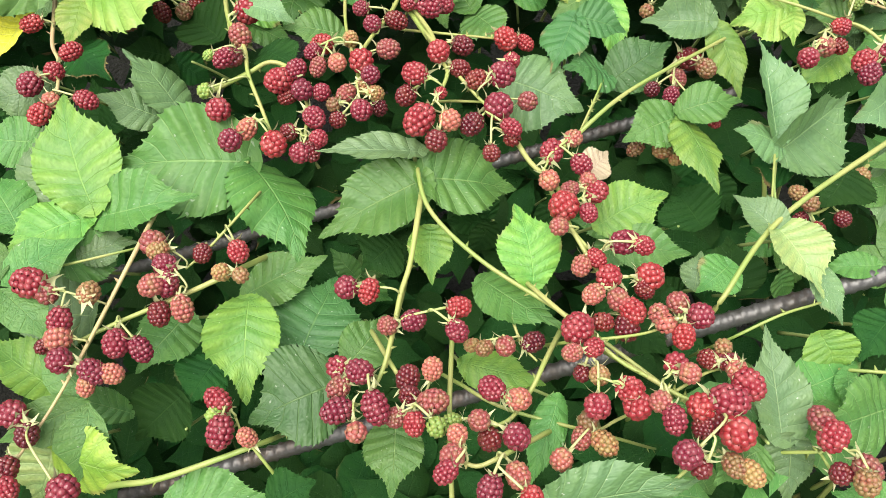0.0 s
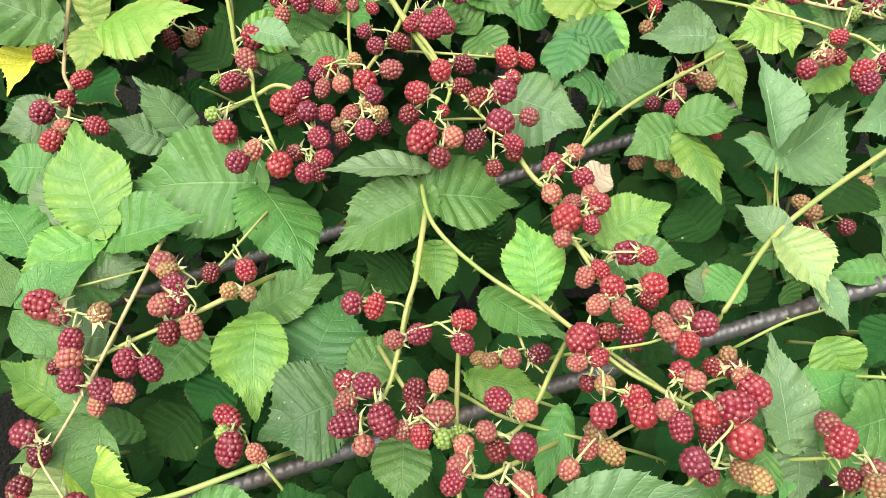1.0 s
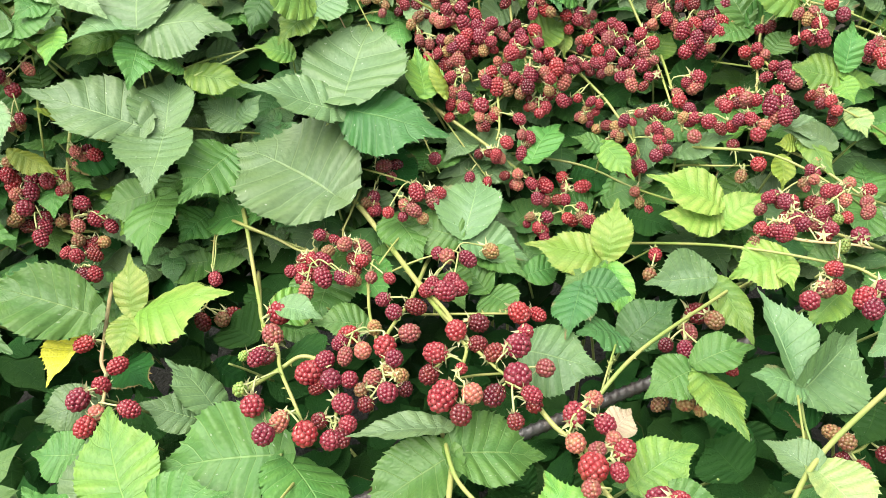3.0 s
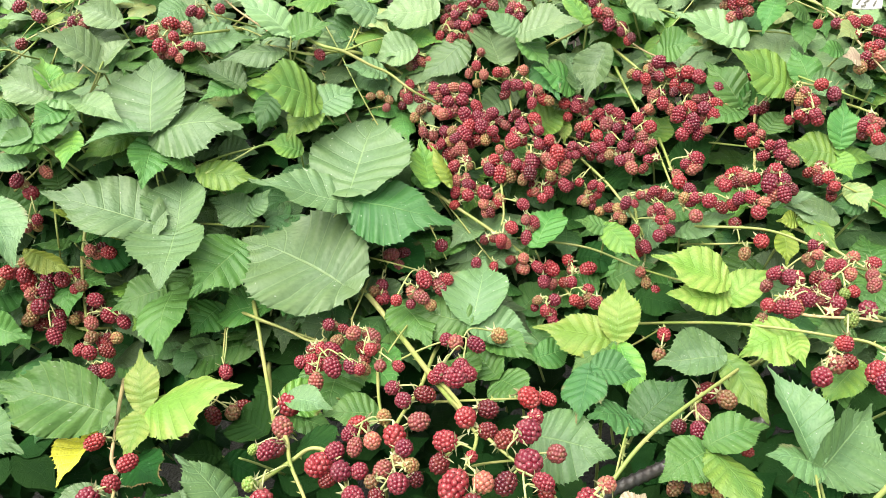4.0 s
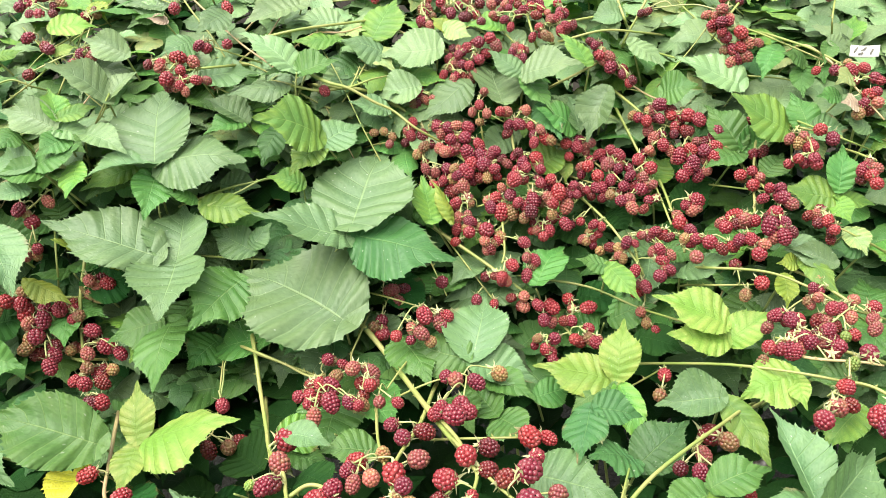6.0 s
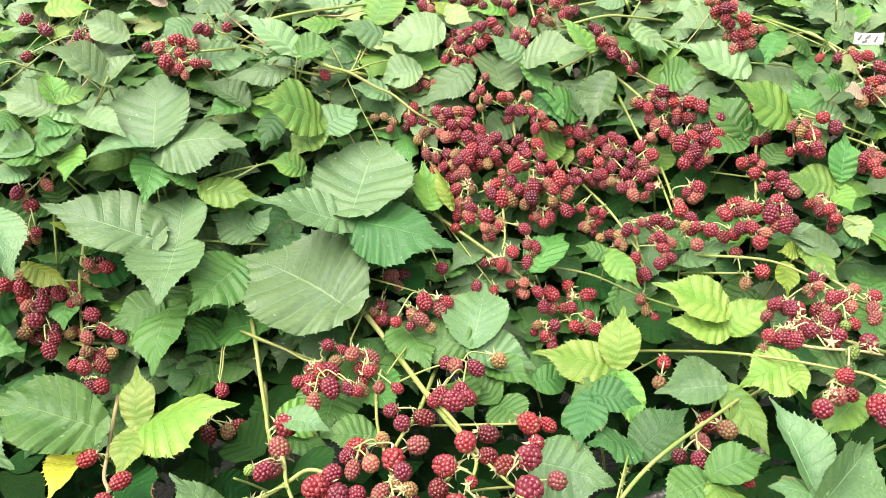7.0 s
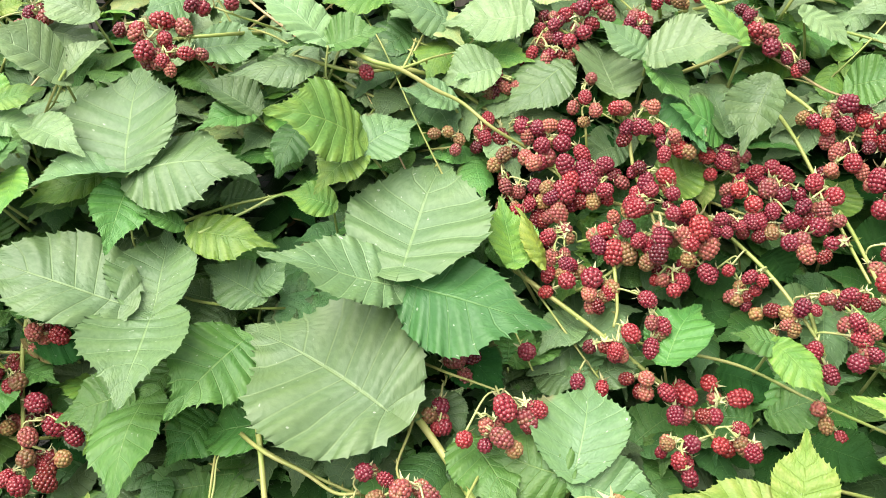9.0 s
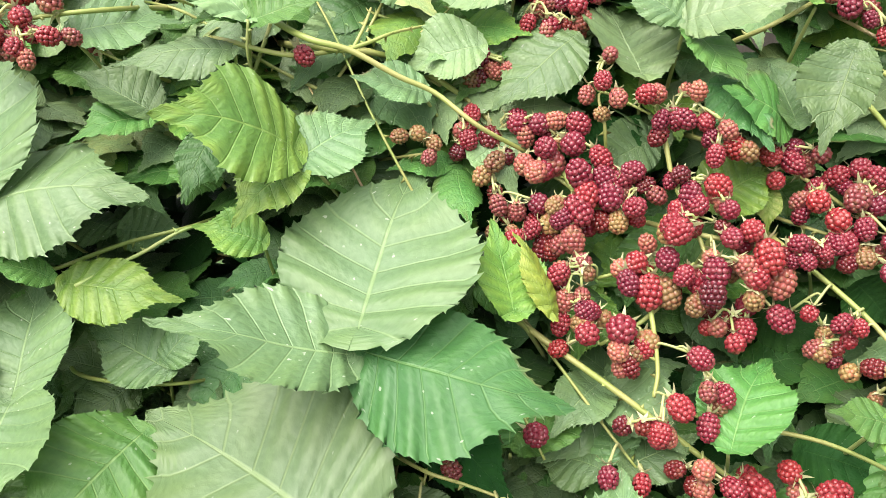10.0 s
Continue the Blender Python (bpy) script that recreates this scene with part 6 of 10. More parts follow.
berry(tr, 0.206, 0.236, 1.127, 0.0185, "d")
berry(tr, 0.213, 0.223, 1.134, 0.0219, "r")
berry(tr, 0.194, 0.231, 1.125, 0.0125, "d")
berry(tr, 0.177, 0.207, 1.134, 0.0162, "r")
berry(tr, 0.187, 0.201, 1.127, 0.0107, "d")
tr = truss([(0.170, 0.277, 1.037), (0.168, 0.260, 1.090), (0.184, 0.261, 1.119), (0.205, 0.273, 1.123), (0.221, 0.277, 1.125)], 0.0016, "a cluster of dark red blackberries among the leaves")
berry(tr, 0.215, 0.286, 1.137, 0.0107, "g")
berry(tr, 0.206, 0.280, 1.130, 0.0137, "d")
berry(tr, 0.218, 0.277, 1.133, 0.0114, "d")
berry(tr, 0.225, 0.256, 1.140, 0.0186, "r")
berry(tr, 0.220, 0.267, 1.139, 0.0135, "p")
tr = truss([(0.213, 0.312, 1.014), (0.181, 0.277, 1.065), (0.147, 0.251, 1.089), (0.134, 0.244, 1.088), (0.118, 0.244, 1.087)], 0.0016, "a small cluster of russet unripe blackberries in the shade")
berry(tr, 0.119, 0.233, 1.097, 0.0133, "p")
berry(tr, 0.133, 0.227, 1.102, 0.0147, "g")
berry(tr, 0.103, 0.215, 1.100, 0.0130, "p")
berry(tr, 0.123, 0.243, 1.103, 0.0111, "g")
tr = truss([(0.170, 0.206, 1.021), (0.166, 0.197, 1.074), (0.180, 0.205, 1.102), (0.198, 0.219, 1.103), (0.217, 0.223, 1.104)], 0.0016, "a small cluster of russet unripe blackberries in the shade")
berry(tr, 0.212, 0.207, 1.120, 0.0125, "g")
berry(tr, 0.222, 0.202, 1.120, 0.0133, "g")
tr = truss([(0.003, 0.513, 1.053), (0.001, 0.456, 1.094), (-0.002, 0.408, 1.109), (-0.006, 0.372, 1.100), (-0.012, 0.348, 1.094), (-0.016, 0.316, 1.088), (-0.020, 0.288, 1.085)], 0.0028, "a cluster of crimson half-ripe blackberries on a pale stalk")
berry(tr, -0.054, 0.352, 1.094, 0.0169, "r")
berry(tr, -0.036, 0.344, 1.102, 0.0142, "r")
berry(tr, -0.020, 0.313, 1.103, 0.0146, "p")
berry(tr, -0.001, 0.318, 1.104, 0.0169, "r")
berry(tr, 0.032, 0.323, 1.117, 0.0159, "r")
berry(tr, 0.031, 0.305, 1.113, 0.0143, "r")
tr = truss([(-0.010, 0.407, 1.027), (-0.012, 0.355, 1.075), (-0.016, 0.310, 1.097), (-0.021, 0.283, 1.094), (-0.028, 0.266, 1.090), (-0.035, 0.256, 1.088)], 0.0023, "a cluster of crimson half-ripe blackberries on a pale stalk")
berry(tr, -0.054, 0.282, 1.093, 0.0152, "r")
berry(tr, -0.037, 0.272, 1.106, 0.0155, "r")
berry(tr, -0.052, 0.266, 1.092, 0.0135, "p")
berry(tr, -0.051, 0.247, 1.094, 0.0170, "r")
berry(tr, -0.024, 0.244, 1.108, 0.0179, "r")
berry(tr, -0.036, 0.228, 1.102, 0.0107, "p")
tr = truss([(-0.044, 0.380, 1.002), (-0.032, 0.333, 1.056), (-0.017, 0.292, 1.086), (-0.003, 0.268, 1.090), (0.007, 0.248, 1.094)], 0.0023, "a cluster of pink and crimson unripe blackberries on a pale stalk")
berry(tr, -0.003, 0.275, 1.094, 0.0150, "d")
berry(tr, -0.001, 0.260, 1.096, 0.0118, "d")
berry(tr, 0.014, 0.275, 1.109, 0.0132, "p")
berry(tr, 0.015, 0.250, 1.108, 0.0158, "p")
berry(tr, 0.003, 0.235, 1.104, 0.0143, "r")
berry(tr, -0.010, 0.242, 1.098, 0.0124, "p")
berry(tr, 0.018, 0.229, 1.113, 0.0112, "G")
tr = truss([(0.072, 0.439, 1.007), (0.071, 0.387, 1.055), (0.076, 0.343, 1.078), (0.084, 0.318, 1.076), (0.095, 0.304, 1.076)], 0.0016, "a small cluster of russet unripe blackberries in the shade")
berry(tr, 0.053, 0.305, 1.090, 0.0117, "g")
berry(tr, 0.044, 0.309, 1.087, 0.0086, "g", False)
berry(tr, 0.069, 0.307, 1.091, 0.0125, "p")
berry(tr, 0.092, 0.319, 1.079, 0.0161, "d")
tr = truss([(0.133, 0.378, 1.028), (0.114, 0.330, 1.078), (0.096, 0.289, 1.102), (0.085, 0.266, 1.101), (0.070, 0.244, 1.100), (0.052, 0.235, 1.100)], 0.0023, "a cluster of crimson half-ripe blackberries on a pale stalk")
berry(tr, 0.056, 0.261, 1.110, 0.0167, "r")
berry(tr, 0.074, 0.252, 1.113, 0.0130, "p")
berry(tr, 0.046, 0.233, 1.117, 0.0126, "p")
berry(tr, 0.055, 0.228, 1.099, 0.0144, "d")
berry(tr, 0.071, 0.223, 1.116, 0.0161, "r")
berry(tr, 0.028, 0.235, 1.109, 0.0092, "G")
tr = truss([(0.121, 0.274, 1.030), (0.096, 0.241, 1.084), (0.066, 0.214, 1.111), (0.047, 0.204, 1.111), (0.036, 0.206, 1.110)], 0.0023, "a cluster of pink and crimson unripe blackberries on a pale stalk")
berry(tr, 0.031, 0.219, 1.125, 0.0123, "p")
berry(tr, 0.028, 0.205, 1.122, 0.0156, "p")
berry(tr, 0.024, 0.194, 1.123, 0.0141, "r")
berry(tr, 0.069, 0.192, 1.127, 0.0134, "p")
berry(tr, 0.051, 0.181, 1.129, 0.0159, "r")
berry(tr, 0.076, 0.176, 1.134, 0.0131, "r")
tr = truss([(-0.133, 0.447, 1.008), (-0.137, 0.406, 1.051), (-0.157, 0.377, 1.067), (-0.183, 0.366, 1.059), (-0.214, 0.353, 1.051), (-0.244, 0.340, 1.044), (-0.270, 0.326, 1.038)], 0.0028, "a cluster of crimson half-ripe blackberries on a pale stalk")
berry(tr, -0.205, 0.380, 1.074, 0.0195, "r")
berry(tr, -0.212, 0.361, 1.072, 0.0176, "p")
berry(tr, -0.202, 0.366, 1.067, 0.0185, "r")
berry(tr, -0.207, 0.347, 1.052, 0.0169, "d")
berry(tr, -0.186, 0.346, 1.063, 0.0165, "p")
berry(tr, -0.158, 0.374, 1.076, 0.0138, "g")
berry(tr, -0.140, 0.366, 1.084, 0.0110, "g")
berry(tr, -0.233, 0.316, 1.055, 0.0184, "r")
berry(tr, -0.214, 0.314, 1.051, 0.0183, "r")
tr = truss([(-0.146, 0.525, 1.025), (-0.145, 0.473, 1.063), (-0.156, 0.432, 1.076), (-0.177, 0.407, 1.064), (-0.194, 0.390, 1.056)], 0.0016, "a small cluster of russet unripe blackberries in the shade")
berry(tr, -0.222, 0.405, 1.070, 0.0202, "p")
berry(tr, -0.181, 0.401, 1.064, 0.0145, "d")
berry(tr, -0.147, 0.392, 1.081, 0.0156, "r")
berry(tr, -0.214, 0.394, 1.074, 0.0153, "g")
tr = truss([(-0.247, 0.489, 1.021), (-0.233, 0.437, 1.060), (-0.233, 0.394, 1.072), (-0.248, 0.351, 1.056), (-0.264, 0.304, 1.040), (-0.269, 0.293, 1.037)], 0.0023, "a cluster of pink and crimson unripe blackberries on a pale stalk", STEM_PINK)
berry(tr, -0.307, 0.358, 1.072, 0.0250, "r")
berry(tr, -0.292, 0.350, 1.069, 0.0173, "p")
berry(tr, -0.261, 0.354, 1.067, 0.0171, "g")
berry(tr, -0.279, 0.331, 1.061, 0.0198, "r")
berry(tr, -0.278, 0.318, 1.055, 0.0189, "p")
berry(tr, -0.272, 0.300, 1.053, 0.0204, "r")
berry(tr, -0.244, 0.291, 1.054, 0.0174, "r")
berry(tr, -0.230, 0.291, 1.052, 0.0164, "p")
berry(tr, -0.248, 0.282, 1.048, 0.0131, "p")
berry(tr, -0.290, 0.315, 1.048, 0.0118, "d")
tr = truss([(-0.282, 0.389, 0.982), (-0.265, 0.344, 1.025), (-0.264, 0.304, 1.040), (-0.280, 0.264, 1.027), (-0.306, 0.212, 1.011), (-0.321, 0.189, 1.003)], 0.0016, "a cluster of dark red blackberries among the leaves", STEM_PINK)
berry(tr, -0.302, 0.263, 1.034, 0.0235, "r")
berry(tr, -0.288, 0.249, 1.029, 0.0161, "d")
berry(tr, -0.245, 0.205, 1.036, 0.0211, "r")
berry(tr, -0.297, 0.224, 1.023, 0.0152, "d")
berry(tr, -0.291, 0.209, 1.024, 0.0159, "r")
tr = truss([(-0.099, 0.241, 0.957), (-0.102, 0.233, 1.009), (-0.116, 0.243, 1.032), (-0.127, 0.255, 1.030), (-0.136, 0.271, 1.030)], 0.0016, "a cluster of crimson half-ripe blackberries on a pale stalk")
berry(tr, -0.148, 0.277, 1.043, 0.0184, "r")
berry(tr, -0.149, 0.265, 1.041, 0.0091, "G", False)
berry(tr, -0.142, 0.252, 1.041, 0.0213, "r")
berry(tr, -0.119, 0.244, 1.051, 0.0120, "p")
tr = truss([(0.264, 0.257, 1.031), (0.256, 0.234, 1.082), (0.272, 0.222, 1.112), (0.276, 0.222, 1.112), (0.282, 0.203, 1.112)], 0.0016, "a cluster of pink and crimson unripe blackberries on a pale stalk")
berry(tr, 0.279, 0.226, 1.129, 0.0208, "r")
berry(tr, 0.276, 0.239, 1.126, 0.0172, "p")
berry(tr, 0.282, 0.204, 1.120, 0.0131, "d")
berry(tr, 0.295, 0.204, 1.129, 0.0154, "p")
berry(tr, 0.292, 0.195, 1.129, 0.0153, "g")
tr = truss([(0.516, 0.653, 1.093), (0.473, 0.625, 1.127), (0.436, 0.621, 1.150), (0.419, 0.639, 1.155), (0.400, 0.648, 1.154), (0.378, 0.640, 1.145)], 0.0023, "a cluster of crimson half-ripe blackberries on a pale stalk")
berry(tr, 0.355, 0.598, 1.148, 0.0194, "r")
berry(tr, 0.378, 0.618, 1.147, 0.0179, "p")
berry(tr, 0.389, 0.631, 1.162, 0.0135, "r")
berry(tr, 0.392, 0.620, 1.147, 0.0124, "d", False)
berry(tr, 0.406, 0.594, 1.151, 0.0221, "r")
berry(tr, 0.408, 0.580, 1.148, 0.0176, "r")
berry(tr, 0.426, 0.602, 1.155, 0.0169, "r")
tr = truss([(0.367, 0.762, 1.057), (0.331, 0.705, 1.091), (0.297, 0.667, 1.107), (0.266, 0.650, 1.103), (0.237, 0.618, 1.105)], 0.0023, "a cluster of crimson half-ripe blackberries on a pale stalk")
berry(tr, 0.264, 0.644, 1.104, 0.0212, "d")
berry(tr, 0.271, 0.613, 1.118, 0.0172, "g")
berry(tr, 0.243, 0.601, 1.113, 0.0127, "p")
berry(tr, 0.230, 0.570, 1.118, 0.0132, "r")
berry(tr, 0.216, 0.586, 1.111, 0.0124, "d")
berry(tr, 0.264, 0.539, 1.117, 0.0101, "r", False)
tr = truss([(0.284, 0.662, 1.050), (0.258, 0.603, 1.083), (0.236, 0.557, 1.094), (0.229, 0.545, 1.091)], 0.0016, "a small cluster of russet unripe blackberries in the shade")
berry(tr, 0.195, 0.520, 1.096, 0.0108, "g", False)
berry(tr, 0.217, 0.515, 1.102, 0.0166, "g")
berry(tr, 0.238, 0.516, 1.104, 0.0167, "g")
berry(tr, 0.231, 0.511, 1.095, 0.0128, "g")
tr = truss([(0.466, 0.579, 1.045), (0.423, 0.530, 1.078), (0.387, 0.492, 1.090), (0.364, 0.470, 1.082), (0.348, 0.465, 1.078)], 0.0023, "a small cluster of russet unripe blackberries in the shade")
berry(tr, 0.336, 0.476, 1.094, 0.0111, "g", False)
berry(tr, 0.345, 0.466, 1.092, 0.0121, "g")
berry(tr, 0.341, 0.461, 1.075, 0.0122, "d")
berry(tr, 0.351, 0.447, 1.078, 0.0131, "d")
berry(tr, 0.376, 0.458, 1.083, 0.0133, "d")
berry(tr, 0.396, 0.495, 1.101, 0.0126, "g")
tr = truss([(-0.514, 1.039, 1.238), (-0.492, 0.978, 1.243), (-0.483, 0.937, 1.228), (-0.488, 0.910, 1.187), (-0.486, 0.883, 1.143), (-0.465, 0.826, 1.110), (-0.455, 0.801, 1.101)], 0.0028, "a heavy crowded cluster of crimson half-ripe blackberries")
berry(tr, -0.540, 0.867, 1.176, 0.0151, "p")
berry(tr, -0.543, 0.877, 1.165, 0.0143, "p")
berry(tr, -0.523, 0.872, 1.176, 0.0183, "r")
berry(tr, -0.513, 0.879, 1.157, 0.0174, "p")
berry(tr, -0.534, 0.867, 1.155, 0.0145, "g")
berry(tr, -0.531, 0.860, 1.159, 0.0190, "r")
berry(tr, -0.544, 0.865, 1.152, 0.0157, "g")
berry(tr, -0.514, 0.866, 1.140, 0.0190, "d")
berry(tr, -0.509, 0.851, 1.135, 0.0151, "r")
berry(tr, -0.505, 0.826, 1.133, 0.0188, "r")
berry(tr, -0.482, 0.883, 1.173, 0.0139, "g")
berry(tr, -0.490, 0.883, 1.169, 0.0126, "r")
berry(tr, -0.488, 0.884, 1.164, 0.0119, "r")
berry(tr, -0.466, 0.876, 1.154, 0.0170, "r")
berry(tr, -0.470, 0.887, 1.144, 0.0151, "r")
berry(tr, -0.467, 0.851, 1.134, 0.0168, "p")
berry(tr, -0.466, 0.838, 1.120, 0.0140, "g")
berry(tr, -0.450, 0.869, 1.133, 0.0190, "r")
berry(tr, -0.454, 0.878, 1.131, 0.0168, "p")
berry(tr, -0.430, 0.861, 1.126, 0.0145, "r")
berry(tr, -0.456, 0.805, 1.117, 0.0183, "r")
berry(tr, -0.475, 0.819, 1.114, 0.0145, "r")
berry(tr, -0.439, 0.815, 1.111, 0.0161, "d")
berry(tr, -0.443, 0.787, 1.100, 0.0172, "d")
berry(tr, -0.450, 0.788, 1.097, 0.0166, "d")
berry(tr, -0.432, 0.788, 1.100, 0.0170, "r")
berry(tr, -0.469, 0.908, 1.211, 0.0139, "p")
berry(tr, -0.476, 0.913, 1.189, 0.0135, "p")
berry(tr, -0.465, 0.915, 1.201, 0.0119, "p")
berry(tr, -0.450, 0.916, 1.202, 0.0182, "r")
berry(tr, -0.459, 0.927, 1.204, 0.0165, "d")
tr = truss([(-0.481, 1.004, 1.138), (-0.476, 0.950, 1.166), (-0.493, 0.918, 1.183), (-0.523, 0.911, 1.189), (-0.549, 0.901, 1.188)], 0.0023, "a cluster of crimson half-ripe blackberries on a pale stalk")
berry(tr, -0.568, 0.878, 1.203, 0.0185, "r")
berry(tr, -0.578, 0.867, 1.194, 0.0149, "g")
berry(tr, -0.552, 0.883, 1.195, 0.0190, "r")
berry(tr, -0.567, 0.883, 1.200, 0.0177, "p")
berry(tr, -0.551, 0.894, 1.208, 0.0153, "g")
berry(tr, -0.558, 0.889, 1.195, 0.0124, "r")
berry(tr, -0.553, 0.897, 1.188, 0.0115, "r")
berry(tr, -0.533, 0.905, 1.196, 0.0143, "d")
berry(tr, -0.531, 0.900, 1.186, 0.0113, "r")
berry(tr, -0.529, 0.892, 1.181, 0.0190, "r")
berry(tr, -0.550, 0.885, 1.182, 0.0181, "r")
berry(tr, -0.548, 0.882, 1.167, 0.0180, "p")
berry(tr, -0.507, 0.888, 1.182, 0.0190, "r")
berry(tr, -0.519, 0.904, 1.174, 0.0153, "d")
berry(tr, -0.499, 0.910, 1.178, 0.0142, "d")
berry(tr, -0.494, 0.903, 1.174, 0.0117, "r")
berry(tr, -0.501, 0.905, 1.172, 0.0122, "p")
tr = truss([(-0.473, 0.944, 1.069), (-0.470, 0.899, 1.097), (-0.490, 0.875, 1.113), (-0.501, 0.875, 1.115), (-0.461, 0.863, 1.107)], 0.0023, "a small cluster of russet unripe blackberries in the shade")
berry(tr, -0.541, 0.869, 1.128, 0.0154, "d")
berry(tr, -0.546, 0.856, 1.145, 0.0152, "g")
berry(tr, -0.555, 0.867, 1.137, 0.0144, "p")
berry(tr, -0.499, 0.872, 1.129, 0.0141, "g")
berry(tr, -0.488, 0.882, 1.125, 0.0117, "p")
berry(tr, -0.488, 0.896, 1.127, 0.0165, "d")
berry(tr, -0.499, 0.883, 1.127, 0.0133, "p")
berry(tr, -0.440, 0.850, 1.109, 0.0158, "g")
berry(tr, -0.456, 0.845, 1.106, 0.0119, "r")
berry(tr, -0.452, 0.851, 1.107, 0.0159, "d")
berry(tr, -0.462, 0.853, 1.105, 0.0144, "r")
berry(tr, -0.454, 0.842, 1.101, 0.0145, "d")
tr = truss([(-0.608, 0.991, 1.258), (-0.567, 0.951, 1.287), (-0.531, 0.941, 1.310), (-0.510, 0.953, 1.325), (-0.513, 0.955, 1.300)], 0.0016, "a cluster of crimson half-ripe blackberries on a pale stalk")
berry(tr, -0.541, 0.920, 1.311, 0.0150, "r")
berry(tr, -0.537, 0.928, 1.301, 0.0116, "g")
berry(tr, -0.532, 0.927, 1.291, 0.0162, "r")
berry(tr, -0.525, 0.909, 1.260, 0.0129, "r")
berry(tr, -0.542, 0.910, 1.250, 0.0122, "p")
berry(tr, -0.533, 0.917, 1.248, 0.0107, "g")
berry(tr, -0.509, 0.936, 1.314, 0.0128, "p")
tr = truss([(-0.273, 1.150, 1.436), (-0.277, 1.089, 1.446), (-0.297, 1.054, 1.451), (-0.330, 1.046, 1.451), (-0.344, 1.041, 1.449)], 0.0023, "a cluster of crimson half-ripe blackberries on a pale stalk")
berry(tr, -0.363, 1.037, 1.463, 0.0150, "r", False)
berry(tr, -0.364, 1.034, 1.459, 0.0140, "p", False)
berry(tr, -0.380, 1.038, 1.463, 0.0135, "d", False)
berry(tr, -0.342, 1.046, 1.468, 0.0180, "r", False)
berry(tr, -0.324, 1.051, 1.460, 0.0153, "p", False)
berry(tr, -0.337, 1.030, 1.453, 0.0117, "r", False)
berry(tr, -0.332, 1.030, 1.442, 0.0109, "r", False)
berry(tr, -0.337, 1.033, 1.454, 0.0110, "r", False)
berry(tr, -0.352, 1.014, 1.446, 0.0179, "r", False)
berry(tr, -0.343, 1.021, 1.437, 0.0156, "p", False)
berry(tr, -0.351, 1.024, 1.437, 0.0159, "d", False)
berry(tr, -0.333, 1.005, 1.438, 0.0104, "r", False)
berry(tr, -0.327, 1.004, 1.430, 0.0082, "p", False)
berry(tr, -0.313, 1.014, 1.442, 0.0115, "r", False)
berry(tr, -0.302, 1.023, 1.439, 0.0112, "p", False)
tr = truss([(-0.252, 1.152, 1.435), (-0.256, 1.097, 1.451), (-0.277, 1.075, 1.465), (-0.300, 1.079, 1.474)], 0.0016, "a cluster of crimson half-ripe blackberries on a pale stalk")
berry(tr, -0.315, 1.059, 1.480, 0.0118, "r", False)
berry(tr, -0.307, 1.065, 1.475, 0.0141, "r", False)
berry(tr, -0.279, 1.068, 1.478, 0.0140, "r", False)
tr = truss([(-0.350, 1.300, 1.513), (-0.341, 1.261, 1.523), (-0.343, 1.259, 1.534), (-0.371, 1.342, 1.555)], 0.0016, "a cluster of crimson half-ripe blackberries on a pale stalk")
berry(tr, -0.378, 1.288, 1.549, 0.0142, "r", False)
berry(tr, -0.353, 1.265, 1.542, 0.0127, "r", False)
berry(tr, -0.301, 1.186, 1.515, 0.0142, "r", False)
tr = truss([(-0.238, 1.145, 1.405), (-0.210, 1.087, 1.413), (-0.178, 1.059, 1.412), (-0.149, 1.067, 1.403)], 0.0016, "a single crimson blackberry on a thin stalk")
berry(tr, -0.152, 1.049, 1.409, 0.0115, "r", False)
tr = truss([(-0.266, 1.123, 1.377), (-0.268, 1.071, 1.397), (-0.286, 1.051, 1.416), (-0.302, 1.056, 1.424)], 0.0016, "a single dark red blackberry on a thin stalk")
berry(tr, -0.303, 1.061, 1.427, 0.0162, "d", False)
tr = truss([(-0.753, 1.465, 1.621), (-0.712, 1.400, 1.613), (-0.678, 1.358, 1.600), (-0.637, 1.328, 1.573), (-0.609, 1.276, 1.553)], 0.0023, "a cluster of crimson half-ripe blackberries on a pale stalk")
berry(tr, -0.617, 1.226, 1.546, 0.0132, "r", False)
berry(tr, -0.622, 1.242, 1.546, 0.0106, "d", False)
berry(tr, -0.611, 1.240, 1.544, 0.0130, "d", False)
berry(tr, -0.598, 1.205, 1.539, 0.0181, "r", False)
berry(tr, -0.577, 1.178, 1.525, 0.0169, "r", False)
berry(tr, -0.611, 1.195, 1.537, 0.0142, "r", False)
berry(tr, -0.588, 1.173, 1.527, 0.0109, "r", False)
berry(tr, -0.591, 1.242, 1.547, 0.0159, "r", False)
berry(tr, -0.605, 1.249, 1.548, 0.0150, "p", False)
berry(tr, -0.599, 1.255, 1.551, 0.0130, "r", False)
berry(tr, -0.571, 1.238, 1.546, 0.0145, "r", False)
berry(tr, -0.586, 1.249, 1.544, 0.0124, "p", False)
berry(tr, -0.557, 1.215, 1.536, 0.0117, "g", False)
berry(tr, -0.588, 1.285, 1.558, 0.0136, "r", False)
berry(tr, -0.579, 1.289, 1.555, 0.0113, "r", False)
berry(tr, -0.577, 1.276, 1.551, 0.0132, "p", False)
berry(tr, -0.567, 1.212, 1.532, 0.0129, "d", False)
berry(tr, -0.557, 1.180, 1.525, 0.0101, "d", False)
tr = truss([(-0.693, 1.455, 1.582), (-0.650, 1.397, 1.581), (-0.609, 1.363, 1.577), (-0.573, 1.355, 1.571), (-0.494, 1.316, 1.556)], 0.0023, "a cluster of crimson half-ripe blackberries on a pale stalk")
berry(tr, -0.572, 1.302, 1.559, 0.0110, "r", False)
berry(tr, -0.567, 1.311, 1.559, 0.0095, "g", False)
